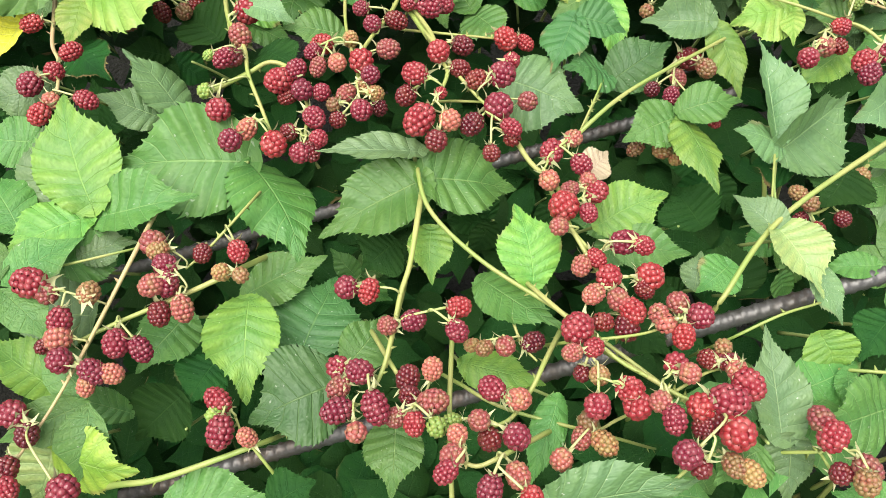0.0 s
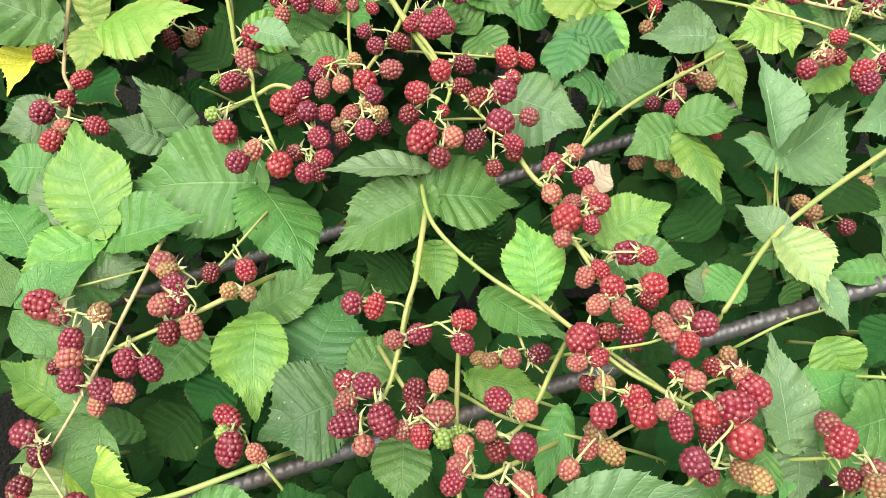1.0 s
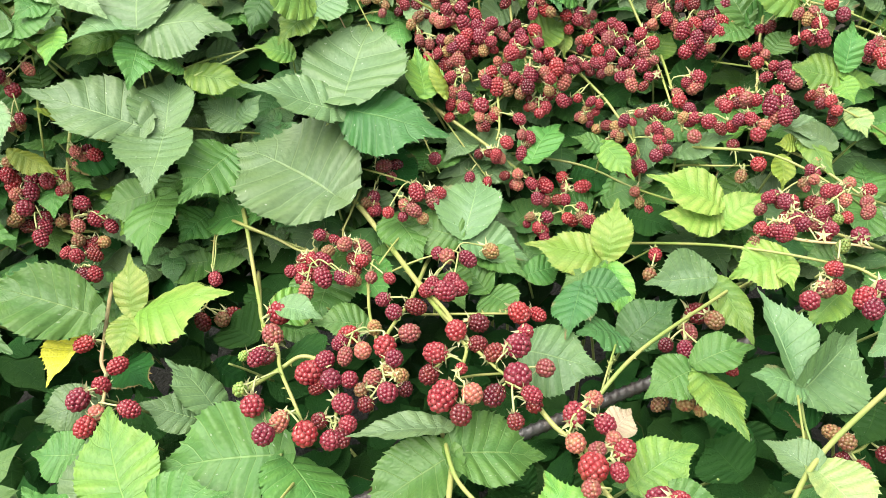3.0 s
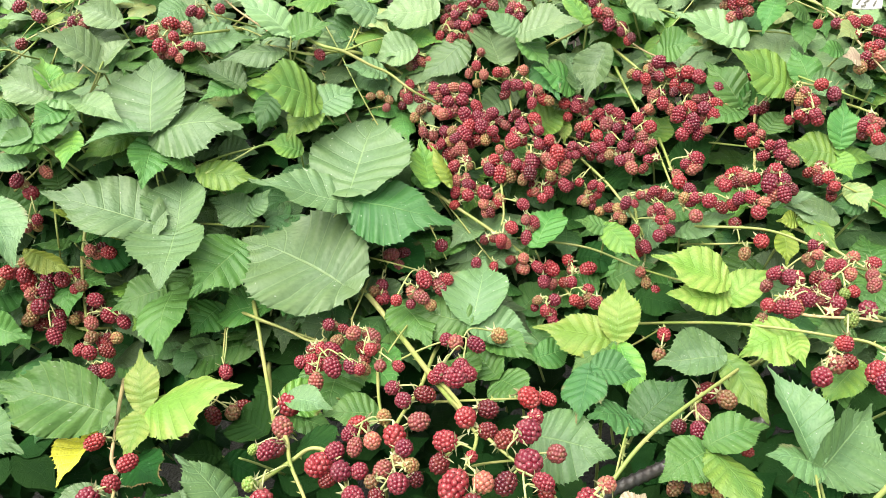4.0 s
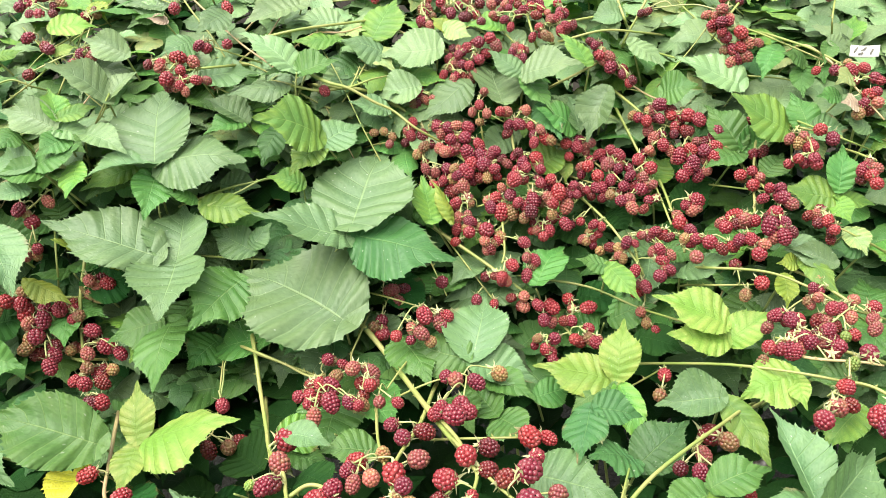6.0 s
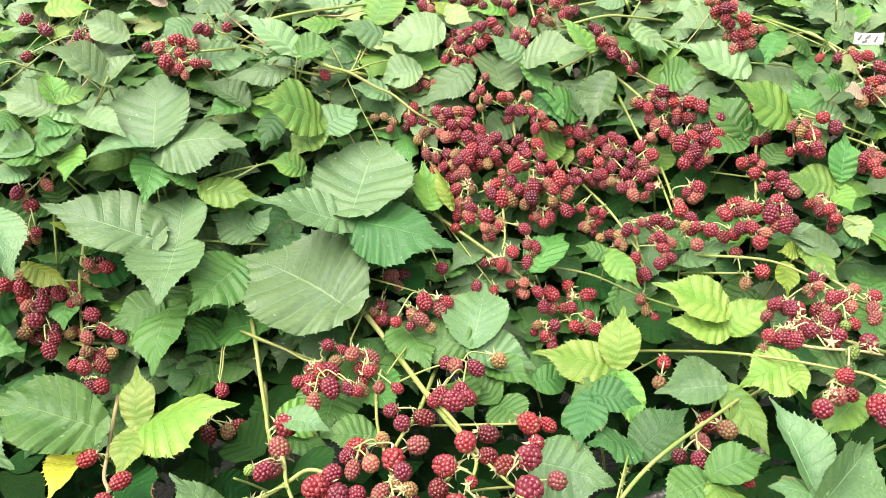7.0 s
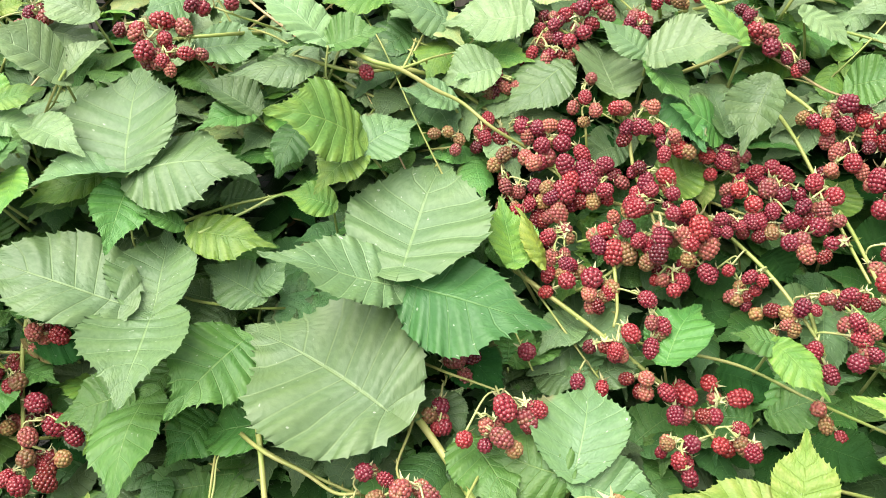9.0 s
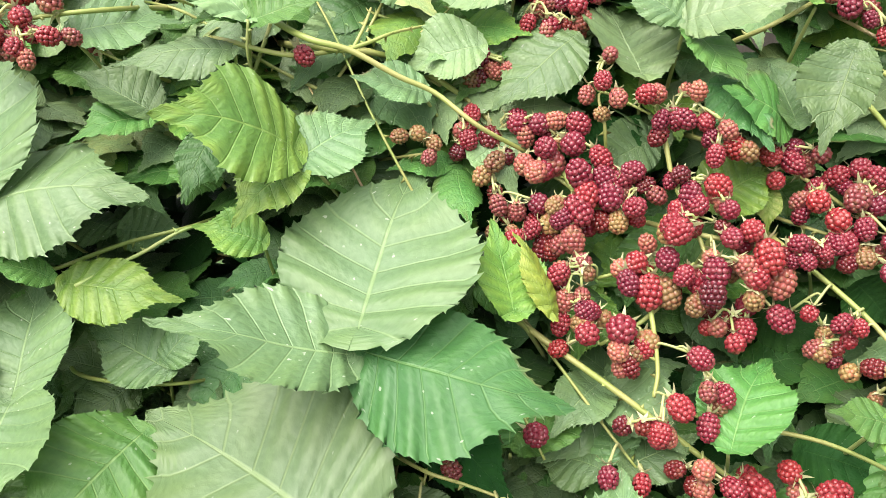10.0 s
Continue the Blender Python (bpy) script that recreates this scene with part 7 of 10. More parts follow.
berry(tr, -0.580, 1.368, 1.582, 0.0129, "r", False)
berry(tr, -0.580, 1.364, 1.577, 0.0112, "g", False)
berry(tr, -0.555, 1.320, 1.564, 0.0124, "r", False)
berry(tr, -0.553, 1.328, 1.564, 0.0123, "r", False)
berry(tr, -0.540, 1.329, 1.565, 0.0138, "r", False)
berry(tr, -0.516, 1.291, 1.553, 0.0105, "p", False)
berry(tr, -0.529, 1.309, 1.558, 0.0149, "r", False)
berry(tr, -0.535, 1.306, 1.553, 0.0129, "p", False)
berry(tr, -0.527, 1.336, 1.570, 0.0124, "r", False)
berry(tr, -0.525, 1.362, 1.570, 0.0119, "r", False)
berry(tr, -0.542, 1.341, 1.568, 0.0095, "p", False)
berry(tr, -0.548, 1.296, 1.555, 0.0109, "r", False)
berry(tr, -0.549, 1.277, 1.549, 0.0098, "r", False)
berry(tr, -0.476, 1.273, 1.550, 0.0118, "r", False)
berry(tr, -0.467, 1.246, 1.539, 0.0105, "d", False)
berry(tr, -0.472, 1.276, 1.547, 0.0100, "p", False)
tr = truss([(-0.520, 1.136, 1.450), (-0.512, 1.097, 1.464), (-0.524, 1.092, 1.478), (-0.563, 1.125, 1.494)], 0.0016, "a cluster of crimson half-ripe blackberries on a pale stalk")
berry(tr, -0.572, 1.119, 1.500, 0.0146, "r", False)
berry(tr, -0.543, 1.104, 1.487, 0.0131, "d", False)
berry(tr, -0.531, 1.088, 1.486, 0.0118, "r", False)
tr = truss([(-0.457, 1.184, 1.466), (-0.454, 1.126, 1.475), (-0.473, 1.100, 1.480), (-0.493, 1.108, 1.481)], 0.0016, "a cluster of dark red blackberries among the leaves")
berry(tr, -0.485, 1.077, 1.478, 0.0126, "r", False)
berry(tr, -0.496, 1.070, 1.466, 0.0107, "p", False)
berry(tr, -0.473, 1.075, 1.471, 0.0105, "d", False)
berry(tr, -0.484, 1.097, 1.478, 0.0116, "d", False)
berry(tr, -0.470, 1.078, 1.474, 0.0115, "p", False)
berry(tr, -0.549, 1.050, 1.459, 0.0150, "d", False)
berry(tr, -0.507, 1.210, 1.522, 0.0126, "d", False)
berry(tr, -0.514, 1.189, 1.518, 0.0122, "r", False)
berry(tr, -0.497, 1.190, 1.519, 0.0110, "g", False)
tr = truss([(-0.794, 1.231, 1.522), (-0.744, 1.183, 1.525), (-0.700, 1.162, 1.526), (-0.684, 1.164, 1.524)], 0.0016, "a cluster of crimson half-ripe blackberries on a pale stalk")
berry(tr, -0.662, 1.126, 1.514, 0.0164, "r", False)
berry(tr, -0.681, 1.179, 1.535, 0.0105, "r", False)
berry(tr, -0.651, 1.114, 1.507, 0.0149, "r", False)
tr = truss([(-0.485, 1.349, 1.536), (-0.450, 1.280, 1.537), (-0.417, 1.235, 1.532), (-0.375, 1.206, 1.520)], 0.0016, "a single crimson blackberry on a thin stalk")
berry(tr, -0.377, 1.179, 1.520, 0.0143, "r", False)
tr = truss([(-0.240, 1.533, 1.570), (-0.239, 1.457, 1.568), (-0.247, 1.401, 1.562), (-0.258, 1.377, 1.555)], 0.0016, "a cluster of crimson half-ripe blackberries on a pale stalk")
berry(tr, -0.269, 1.354, 1.553, 0.0120, "p", False)
berry(tr, -0.249, 1.331, 1.547, 0.0118, "r", False)
berry(tr, -0.229, 1.336, 1.547, 0.0118, "r", False)
tr = truss([(-0.221, 1.536, 1.571), (-0.198, 1.466, 1.570), (-0.171, 1.419, 1.566), (-0.110, 1.377, 1.551), (-0.061, 1.336, 1.538)], 0.0023, "a heavy crowded cluster of crimson half-ripe blackberries")
berry(tr, -0.161, 1.363, 1.555, 0.0106, "r", False)
berry(tr, -0.171, 1.359, 1.550, 0.0080, "d", False)
berry(tr, -0.149, 1.360, 1.548, 0.0098, "r", False)
berry(tr, -0.154, 1.330, 1.539, 0.0104, "d", False)
berry(tr, -0.150, 1.337, 1.542, 0.0091, "r", False)
berry(tr, -0.117, 1.350, 1.550, 0.0118, "r", False)
berry(tr, -0.128, 1.353, 1.547, 0.0098, "p", False)
berry(tr, -0.105, 1.353, 1.550, 0.0105, "p", False)
berry(tr, -0.118, 1.340, 1.540, 0.0100, "d", False)
berry(tr, -0.119, 1.374, 1.550, 0.0101, "p", False)
berry(tr, -0.074, 1.317, 1.540, 0.0102, "r", False)
berry(tr, -0.074, 1.340, 1.542, 0.0094, "r", False)
berry(tr, -0.065, 1.336, 1.542, 0.0103, "r", False)
berry(tr, -0.056, 1.313, 1.534, 0.0081, "p", False)
berry(tr, -0.061, 1.334, 1.540, 0.0088, "r", False)
berry(tr, -0.092, 1.306, 1.537, 0.0114, "r", False)
berry(tr, -0.079, 1.321, 1.535, 0.0089, "d", False)
berry(tr, -0.085, 1.293, 1.529, 0.0100, "d", False)
berry(tr, -0.096, 1.277, 1.524, 0.0081, "r", False)
berry(tr, -0.074, 1.294, 1.533, 0.0113, "r", False)
berry(tr, -0.078, 1.295, 1.530, 0.0109, "g", False)
berry(tr, -0.089, 1.307, 1.533, 0.0112, "d", False)
berry(tr, -0.051, 1.281, 1.529, 0.0099, "r", False)
berry(tr, -0.055, 1.283, 1.523, 0.0096, "r", False)
berry(tr, -0.044, 1.276, 1.525, 0.0111, "r", False)
berry(tr, -0.054, 1.257, 1.515, 0.0105, "p", False)
berry(tr, -0.042, 1.259, 1.514, 0.0089, "p", False)
berry(tr, -0.033, 1.289, 1.531, 0.0099, "p", False)
berry(tr, -0.079, 1.245, 1.512, 0.0084, "p", False)
berry(tr, -0.086, 1.238, 1.506, 0.0081, "r", False)
berry(tr, -0.086, 1.243, 1.511, 0.0084, "r", False)
berry(tr, -0.060, 1.280, 1.523, 0.0099, "d", False)
berry(tr, -0.069, 1.282, 1.522, 0.0099, "r", False)
berry(tr, -0.111, 1.308, 1.534, 0.0102, "d", False)
berry(tr, -0.118, 1.282, 1.528, 0.0093, "d", False)
tr = truss([(-0.032, 1.461, 1.543), (-0.025, 1.383, 1.542), (-0.015, 1.329, 1.536), (0.011, 1.269, 1.513), (0.027, 1.243, 1.497)], 0.0023, "a heavy crowded cluster of crimson half-ripe blackberries")
berry(tr, -0.011, 1.276, 1.527, 0.0098, "p", False)
berry(tr, -0.001, 1.287, 1.525, 0.0096, "r", False)
berry(tr, 0.002, 1.289, 1.527, 0.0097, "g", False)
berry(tr, -0.009, 1.252, 1.516, 0.0097, "r", False)
berry(tr, 0.002, 1.250, 1.506, 0.0096, "r", False)
berry(tr, -0.005, 1.232, 1.501, 0.0120, "p", False)
berry(tr, -0.015, 1.222, 1.489, 0.0104, "g", False)
berry(tr, 0.016, 1.226, 1.496, 0.0167, "r", False)
berry(tr, 0.030, 1.201, 1.484, 0.0128, "r", False)
berry(tr, -0.006, 1.225, 1.488, 0.0128, "p", False)
berry(tr, 0.044, 1.232, 1.505, 0.0108, "r", False)
berry(tr, 0.042, 1.238, 1.503, 0.0097, "r", False)
berry(tr, 0.043, 1.240, 1.505, 0.0093, "g", False)
berry(tr, 0.054, 1.226, 1.500, 0.0119, "p", False)
berry(tr, 0.056, 1.224, 1.498, 0.0114, "p", False)
berry(tr, 0.042, 1.207, 1.492, 0.0105, "r", False)
berry(tr, 0.074, 1.220, 1.491, 0.0142, "d", False)
berry(tr, 0.059, 1.197, 1.485, 0.0111, "r", False)
berry(tr, 0.029, 1.195, 1.483, 0.0139, "r", False)
berry(tr, 0.047, 1.180, 1.478, 0.0133, "d", False)
berry(tr, 0.021, 1.217, 1.486, 0.0118, "d", False)
berry(tr, 0.066, 1.179, 1.479, 0.0126, "r", False)
berry(tr, 0.072, 1.159, 1.472, 0.0101, "d", False)
berry(tr, 0.053, 1.178, 1.478, 0.0111, "d", False)
berry(tr, -0.011, 1.207, 1.483, 0.0141, "r", False)
berry(tr, -0.016, 1.189, 1.476, 0.0114, "r", False)
berry(tr, 0.001, 1.210, 1.479, 0.0111, "g", False)
berry(tr, -0.010, 1.179, 1.475, 0.0127, "r", False)
berry(tr, -0.019, 1.201, 1.475, 0.0099, "r", False)
berry(tr, -0.003, 1.165, 1.471, 0.0102, "p", False)
berry(tr, -0.017, 1.189, 1.471, 0.0089, "r", False)
berry(tr, -0.007, 1.167, 1.459, 0.0092, "d", False)
tr = truss([(0.074, 1.292, 1.473), (0.073, 1.249, 1.487), (0.075, 1.242, 1.503), (0.083, 1.283, 1.525), (0.080, 1.355, 1.546)], 0.0023, "a cluster of crimson half-ripe blackberries on a pale stalk")
berry(tr, 0.034, 1.282, 1.528, 0.0099, "p", False)
berry(tr, 0.035, 1.267, 1.522, 0.0086, "r", False)
berry(tr, 0.043, 1.260, 1.514, 0.0077, "r", False)
berry(tr, 0.082, 1.292, 1.534, 0.0100, "p", False)
berry(tr, 0.074, 1.315, 1.536, 0.0095, "d", False)
berry(tr, 0.087, 1.273, 1.527, 0.0111, "r", False)
berry(tr, 0.090, 1.249, 1.521, 0.0157, "r", False)
berry(tr, 0.081, 1.245, 1.506, 0.0154, "p", False)
berry(tr, 0.080, 1.261, 1.524, 0.0110, "r", False)
berry(tr, 0.068, 1.281, 1.524, 0.0106, "g", False)
berry(tr, 0.084, 1.246, 1.512, 0.0106, "p", False)
berry(tr, 0.106, 1.282, 1.528, 0.0124, "d", False)
berry(tr, 0.094, 1.273, 1.523, 0.0116, "r", False)
berry(tr, 0.114, 1.272, 1.527, 0.0105, "p", False)
berry(tr, 0.088, 1.237, 1.503, 0.0133, "d", False)
berry(tr, 0.091, 1.207, 1.490, 0.0132, "p", False)
berry(tr, 0.099, 1.211, 1.494, 0.0110, "d", False)
tr = truss([(0.160, 1.187, 1.414), (0.150, 1.144, 1.434), (0.144, 1.140, 1.455), (0.141, 1.175, 1.478), (0.143, 1.225, 1.501)], 0.0023, "a heavy crowded cluster of crimson half-ripe blackberries")
berry(tr, 0.131, 1.198, 1.495, 0.0105, "r", False)
berry(tr, 0.129, 1.186, 1.489, 0.0101, "d", False)
berry(tr, 0.143, 1.203, 1.499, 0.0094, "p", False)
berry(tr, 0.145, 1.208, 1.498, 0.0081, "g", False)
berry(tr, 0.150, 1.182, 1.493, 0.0116, "r", False)
berry(tr, 0.148, 1.177, 1.487, 0.0102, "r", False)
berry(tr, 0.137, 1.176, 1.483, 0.0097, "r", False)
berry(tr, 0.159, 1.180, 1.489, 0.0116, "r", False)
berry(tr, 0.161, 1.166, 1.483, 0.0103, "r", False)
berry(tr, 0.152, 1.154, 1.476, 0.0100, "d", False)
berry(tr, 0.169, 1.157, 1.478, 0.0083, "p", False)
berry(tr, 0.110, 1.192, 1.490, 0.0105, "p", False)
berry(tr, 0.103, 1.189, 1.481, 0.0095, "d", False)
berry(tr, 0.118, 1.191, 1.494, 0.0093, "r", False)
berry(tr, 0.115, 1.184, 1.486, 0.0080, "r", False)
berry(tr, 0.111, 1.205, 1.496, 0.0079, "r", False)
berry(tr, 0.128, 1.175, 1.477, 0.0104, "d", False)
berry(tr, 0.105, 1.146, 1.474, 0.0090, "r", False)
berry(tr, 0.113, 1.139, 1.464, 0.0084, "r", False)
berry(tr, 0.090, 1.166, 1.480, 0.0091, "p", False)
berry(tr, 0.094, 1.166, 1.475, 0.0086, "d", False)
tr = truss([(0.277, 1.231, 1.458), (0.245, 1.170, 1.466), (0.209, 1.140, 1.467), (0.185, 1.141, 1.464), (0.169, 1.144, 1.461)], 0.0023, "a cluster of crimson half-ripe blackberries on a pale stalk")
berry(tr, 0.185, 1.169, 1.489, 0.0104, "r", False)
berry(tr, 0.195, 1.160, 1.476, 0.0084, "r", False)
berry(tr, 0.185, 1.145, 1.479, 0.0101, "r", False)
berry(tr, 0.171, 1.145, 1.470, 0.0101, "p", False)
berry(tr, 0.182, 1.138, 1.473, 0.0124, "r", False)
berry(tr, 0.193, 1.153, 1.474, 0.0096, "r", False)
berry(tr, 0.175, 1.143, 1.471, 0.0110, "p", False)
berry(tr, 0.153, 1.131, 1.462, 0.0112, "r", False)
berry(tr, 0.157, 1.131, 1.452, 0.0107, "r", False)
berry(tr, 0.143, 1.128, 1.449, 0.0099, "r", False)
berry(tr, 0.184, 1.128, 1.459, 0.0101, "d", False)
berry(tr, 0.193, 1.132, 1.455, 0.0100, "p", False)
berry(tr, 0.184, 1.126, 1.452, 0.0088, "p", False)
berry(tr, 0.190, 1.126, 1.462, 0.0101, "r", False)
berry(tr, 0.202, 1.132, 1.461, 0.0092, "d", False)
berry(tr, 0.182, 1.123, 1.456, 0.0090, "r", False)
berry(tr, 0.160, 1.114, 1.452, 0.0121, "g", False)
berry(tr, 0.166, 1.118, 1.449, 0.0098, "g", False)
tr = truss([(-0.063, 1.264, 1.456), (-0.046, 1.200, 1.459), (-0.020, 1.160, 1.453), (0.020, 1.136, 1.438), (0.052, 1.113, 1.424)], 0.0023, "a heavy crowded cluster of crimson half-ripe blackberries")
berry(tr, 0.065, 1.112, 1.450, 0.0131, "r", False)
berry(tr, 0.075, 1.116, 1.433, 0.0113, "r", False)
berry(tr, 0.060, 1.122, 1.447, 0.0113, "r", False)
berry(tr, 0.081, 1.114, 1.454, 0.0154, "r", False)
berry(tr, 0.089, 1.118, 1.444, 0.0137, "r", False)
berry(tr, 0.089, 1.109, 1.443, 0.0146, "p", False)
berry(tr, 0.064, 1.090, 1.429, 0.0140, "r", False)
berry(tr, 0.060, 1.110, 1.428, 0.0134, "r", False)
berry(tr, 0.049, 1.122, 1.443, 0.0110, "r", False)
berry(tr, 0.042, 1.119, 1.437, 0.0110, "r", False)
berry(tr, 0.050, 1.122, 1.441, 0.0088, "r", False)
berry(tr, 0.028, 1.127, 1.441, 0.0110, "d", False)
berry(tr, 0.036, 1.120, 1.442, 0.0087, "p", False)
berry(tr, 0.035, 1.103, 1.436, 0.0108, "r", False)
berry(tr, 0.021, 1.114, 1.430, 0.0089, "r", False)
berry(tr, 0.032, 1.104, 1.425, 0.0085, "p", False)
berry(tr, 0.024, 1.126, 1.428, 0.0110, "d", False)
berry(tr, 0.025, 1.107, 1.420, 0.0091, "p", False)
berry(tr, 0.020, 1.107, 1.418, 0.0084, "p", False)
berry(tr, 0.012, 1.092, 1.411, 0.0108, "r", False)
berry(tr, 0.002, 1.104, 1.397, 0.0101, "d", False)
berry(tr, 0.029, 1.091, 1.408, 0.0119, "r", False)
berry(tr, 0.026, 1.088, 1.404, 0.0118, "p", False)
berry(tr, 0.039, 1.100, 1.423, 0.0119, "r", False)
berry(tr, 0.031, 1.110, 1.420, 0.0097, "g", False)
berry(tr, 0.049, 1.087, 1.422, 0.0139, "r", False)
berry(tr, 0.054, 1.088, 1.411, 0.0130, "p", False)
berry(tr, 0.042, 1.095, 1.404, 0.0119, "d", False)
berry(tr, 0.050, 1.094, 1.402, 0.0102, "p", False)
tr = truss([(0.094, 1.259, 1.461), (0.099, 1.187, 1.460), (0.112, 1.138, 1.448), (0.119, 1.130, 1.441)], 0.0016, "a cluster of crimson half-ripe blackberries on a pale stalk")
berry(tr, 0.116, 1.110, 1.438, 0.0110, "p", False)
berry(tr, 0.118, 1.113, 1.440, 0.0085, "p", False)
berry(tr, 0.126, 1.118, 1.433, 0.0090, "r", False)
berry(tr, 0.112, 1.106, 1.434, 0.0098, "r", False)
berry(tr, 0.124, 1.105, 1.432, 0.0086, "p", False)
berry(tr, 0.109, 1.114, 1.426, 0.0086, "p", False)
berry(tr, 0.124, 1.108, 1.437, 0.0099, "r", False)
berry(tr, 0.130, 1.113, 1.433, 0.0092, "p", False)
berry(tr, 0.126, 1.098, 1.425, 0.0098, "r", False)
berry(tr, 0.118, 1.099, 1.425, 0.0082, "d", False)
tr = truss([(-0.135, 1.184, 1.421), (-0.114, 1.128, 1.425), (-0.086, 1.107, 1.417), (-0.048, 1.110, 1.398), (-0.024, 1.098, 1.383)], 0.0016, "a cluster of pink and crimson unripe blackberries on a pale stalk")
berry(tr, -0.035, 1.086, 1.399, 0.0119, "r", False)
berry(tr, -0.044, 1.088, 1.384, 0.0089, "r", False)
berry(tr, -0.026, 1.086, 1.392, 0.0140, "r")
berry(tr, -0.034, 1.079, 1.376, 0.0109, "g")
berry(tr, -0.016, 1.082, 1.380, 0.0119, "p")
berry(tr, -0.028, 1.080, 1.374, 0.0106, "d")
berry(tr, -0.005, 1.076, 1.381, 0.0107, "p")
berry(tr, 0.004, 1.078, 1.369, 0.0085, "p")
tr = truss([(0.301, 1.209, 1.435), (0.284, 1.158, 1.453), (0.275, 1.143, 1.471), (0.272, 1.251, 1.524), (0.268, 1.313, 1.541)], 0.0023, "a cluster of crimson half-ripe blackberries on a pale stalk")
berry(tr, 0.252, 1.256, 1.529, 0.0124, "r", False)
berry(tr, 0.260, 1.253, 1.527, 0.0113, "g", False)
berry(tr, 0.279, 1.241, 1.526, 0.0111, "r", False)
berry(tr, 0.288, 1.234, 1.520, 0.0088, "p", False)
berry(tr, 0.299, 1.221, 1.521, 0.0110, "p", False)
berry(tr, 0.292, 1.235, 1.525, 0.0095, "p", False)
berry(tr, 0.312, 1.222, 1.524, 0.0134, "r", False)
berry(tr, 0.308, 1.220, 1.514, 0.0131, "r", False)
berry(tr, 0.328, 1.215, 1.520, 0.0110, "r", False)
berry(tr, 0.327, 1.206, 1.515, 0.0091, "r", False)
berry(tr, 0.209, 1.210, 1.511, 0.0107, "r", False)
berry(tr, 0.206, 1.202, 1.500, 0.0087, "r", False)
tr = truss([(0.159, 1.153, 1.362), (0.167, 1.099, 1.383), (0.191, 1.078, 1.399), (0.226, 1.095, 1.410), (0.243, 1.106, 1.419)], 0.0023, "a cluster of crimson half-ripe blackberries on a pale stalk")
berry(tr, 0.232, 1.091, 1.423, 0.0132, "r", False)
berry(tr, 0.237, 1.092, 1.416, 0.0127, "p", False)
berry(tr, 0.245, 1.084, 1.422, 0.0110, "p", False)
berry(tr, 0.254, 1.091, 1.407, 0.0104, "r", False)
berry(tr, 0.245, 1.077, 1.408, 0.0164, "r", False)
berry(tr, 0.264, 1.085, 1.402, 0.0143, "d", False)
berry(tr, 0.261, 1.076, 1.397, 0.0109, "r", False)
berry(tr, 0.273, 1.065, 1.390, 0.0103, "d", False)
berry(tr, 0.269, 1.067, 1.386, 0.0102, "r", False)
berry(tr, 0.223, 1.107, 1.440, 0.0100, "d", False)
berry(tr, 0.236, 1.117, 1.435, 0.0083, "r", False)
berry(tr, 0.227, 1.098, 1.436, 0.0089, "r", False)
berry(tr, 0.239, 1.105, 1.427, 0.0086, "g", False)
berry(tr, 0.231, 1.108, 1.423, 0.0072, "r", False)
tr = truss([(0.505, 1.388, 1.549), (0.474, 1.316, 1.548), (0.448, 1.264, 1.542), (0.416, 1.218, 1.526), (0.394, 1.195, 1.514)], 0.0023, "a heavy crowded cluster of crimson half-ripe blackberries")
berry(tr, 0.380, 1.205, 1.518, 0.0135, "d", False)
berry(tr, 0.360, 1.184, 1.506, 0.0112, "g", False)
berry(tr, 0.371, 1.196, 1.512, 0.0113, "p", False)
berry(tr, 0.387, 1.205, 1.525, 0.0123, "r", False)
berry(tr, 0.378, 1.210, 1.523, 0.0103, "p", False)
berry(tr, 0.377, 1.207, 1.520, 0.0098, "g", False)
berry(tr, 0.401, 1.170, 1.515, 0.0156, "r", False)
berry(tr, 0.393, 1.195, 1.520, 0.0122, "p", False)
berry(tr, 0.400, 1.180, 1.512, 0.0108, "r", False)
berry(tr, 0.418, 1.146, 1.509, 0.0130, "r", False)
berry(tr, 0.422, 1.152, 1.503, 0.0117, "r", False)
berry(tr, 0.394, 1.159, 1.505, 0.0119, "p", False)
berry(tr, 0.403, 1.152, 1.502, 0.0113, "p", False)
berry(tr, 0.398, 1.135, 1.496, 0.0105, "r", False)
berry(tr, 0.406, 1.136, 1.493, 0.0101, "r", False)
berry(tr, 0.398, 1.146, 1.497, 0.0091, "r", False)
berry(tr, 0.423, 1.126, 1.499, 0.0117, "p", False)
berry(tr, 0.433, 1.125, 1.495, 0.0107, "p", False)
berry(tr, 0.438, 1.129, 1.495, 0.0109, "p", False)
berry(tr, 0.421, 1.120, 1.488, 0.0105, "d", False)
berry(tr, 0.407, 1.109, 1.485, 0.0081, "r", False)
berry(tr, 0.419, 1.115, 1.489, 0.0100, "p", False)
berry(tr, 0.425, 1.095, 1.481, 0.0091, "d", False)
tr = truss([(0.511, 1.230, 1.503), (0.476, 1.161, 1.503), (0.446, 1.115, 1.495), (0.404, 1.078, 1.464), (0.388, 1.090, 1.434)], 0.0023, "a cluster of crimson half-ripe blackberries on a pale stalk")
berry(tr, 0.394, 1.072, 1.476, 0.0123, "p", False)
berry(tr, 0.404, 1.072, 1.463, 0.0118, "p", False)
berry(tr, 0.378, 1.086, 1.468, 0.0102, "p", False)
berry(tr, 0.388, 1.081, 1.467, 0.0087, "p", False)
berry(tr, 0.385, 1.078, 1.456, 0.0134, "r", False)
berry(tr, 0.399, 1.076, 1.442, 0.0119, "r", False)
berry(tr, 0.391, 1.063, 1.461, 0.0122, "r", False)
berry(tr, 0.401, 1.065, 1.461, 0.0104, "r", False)
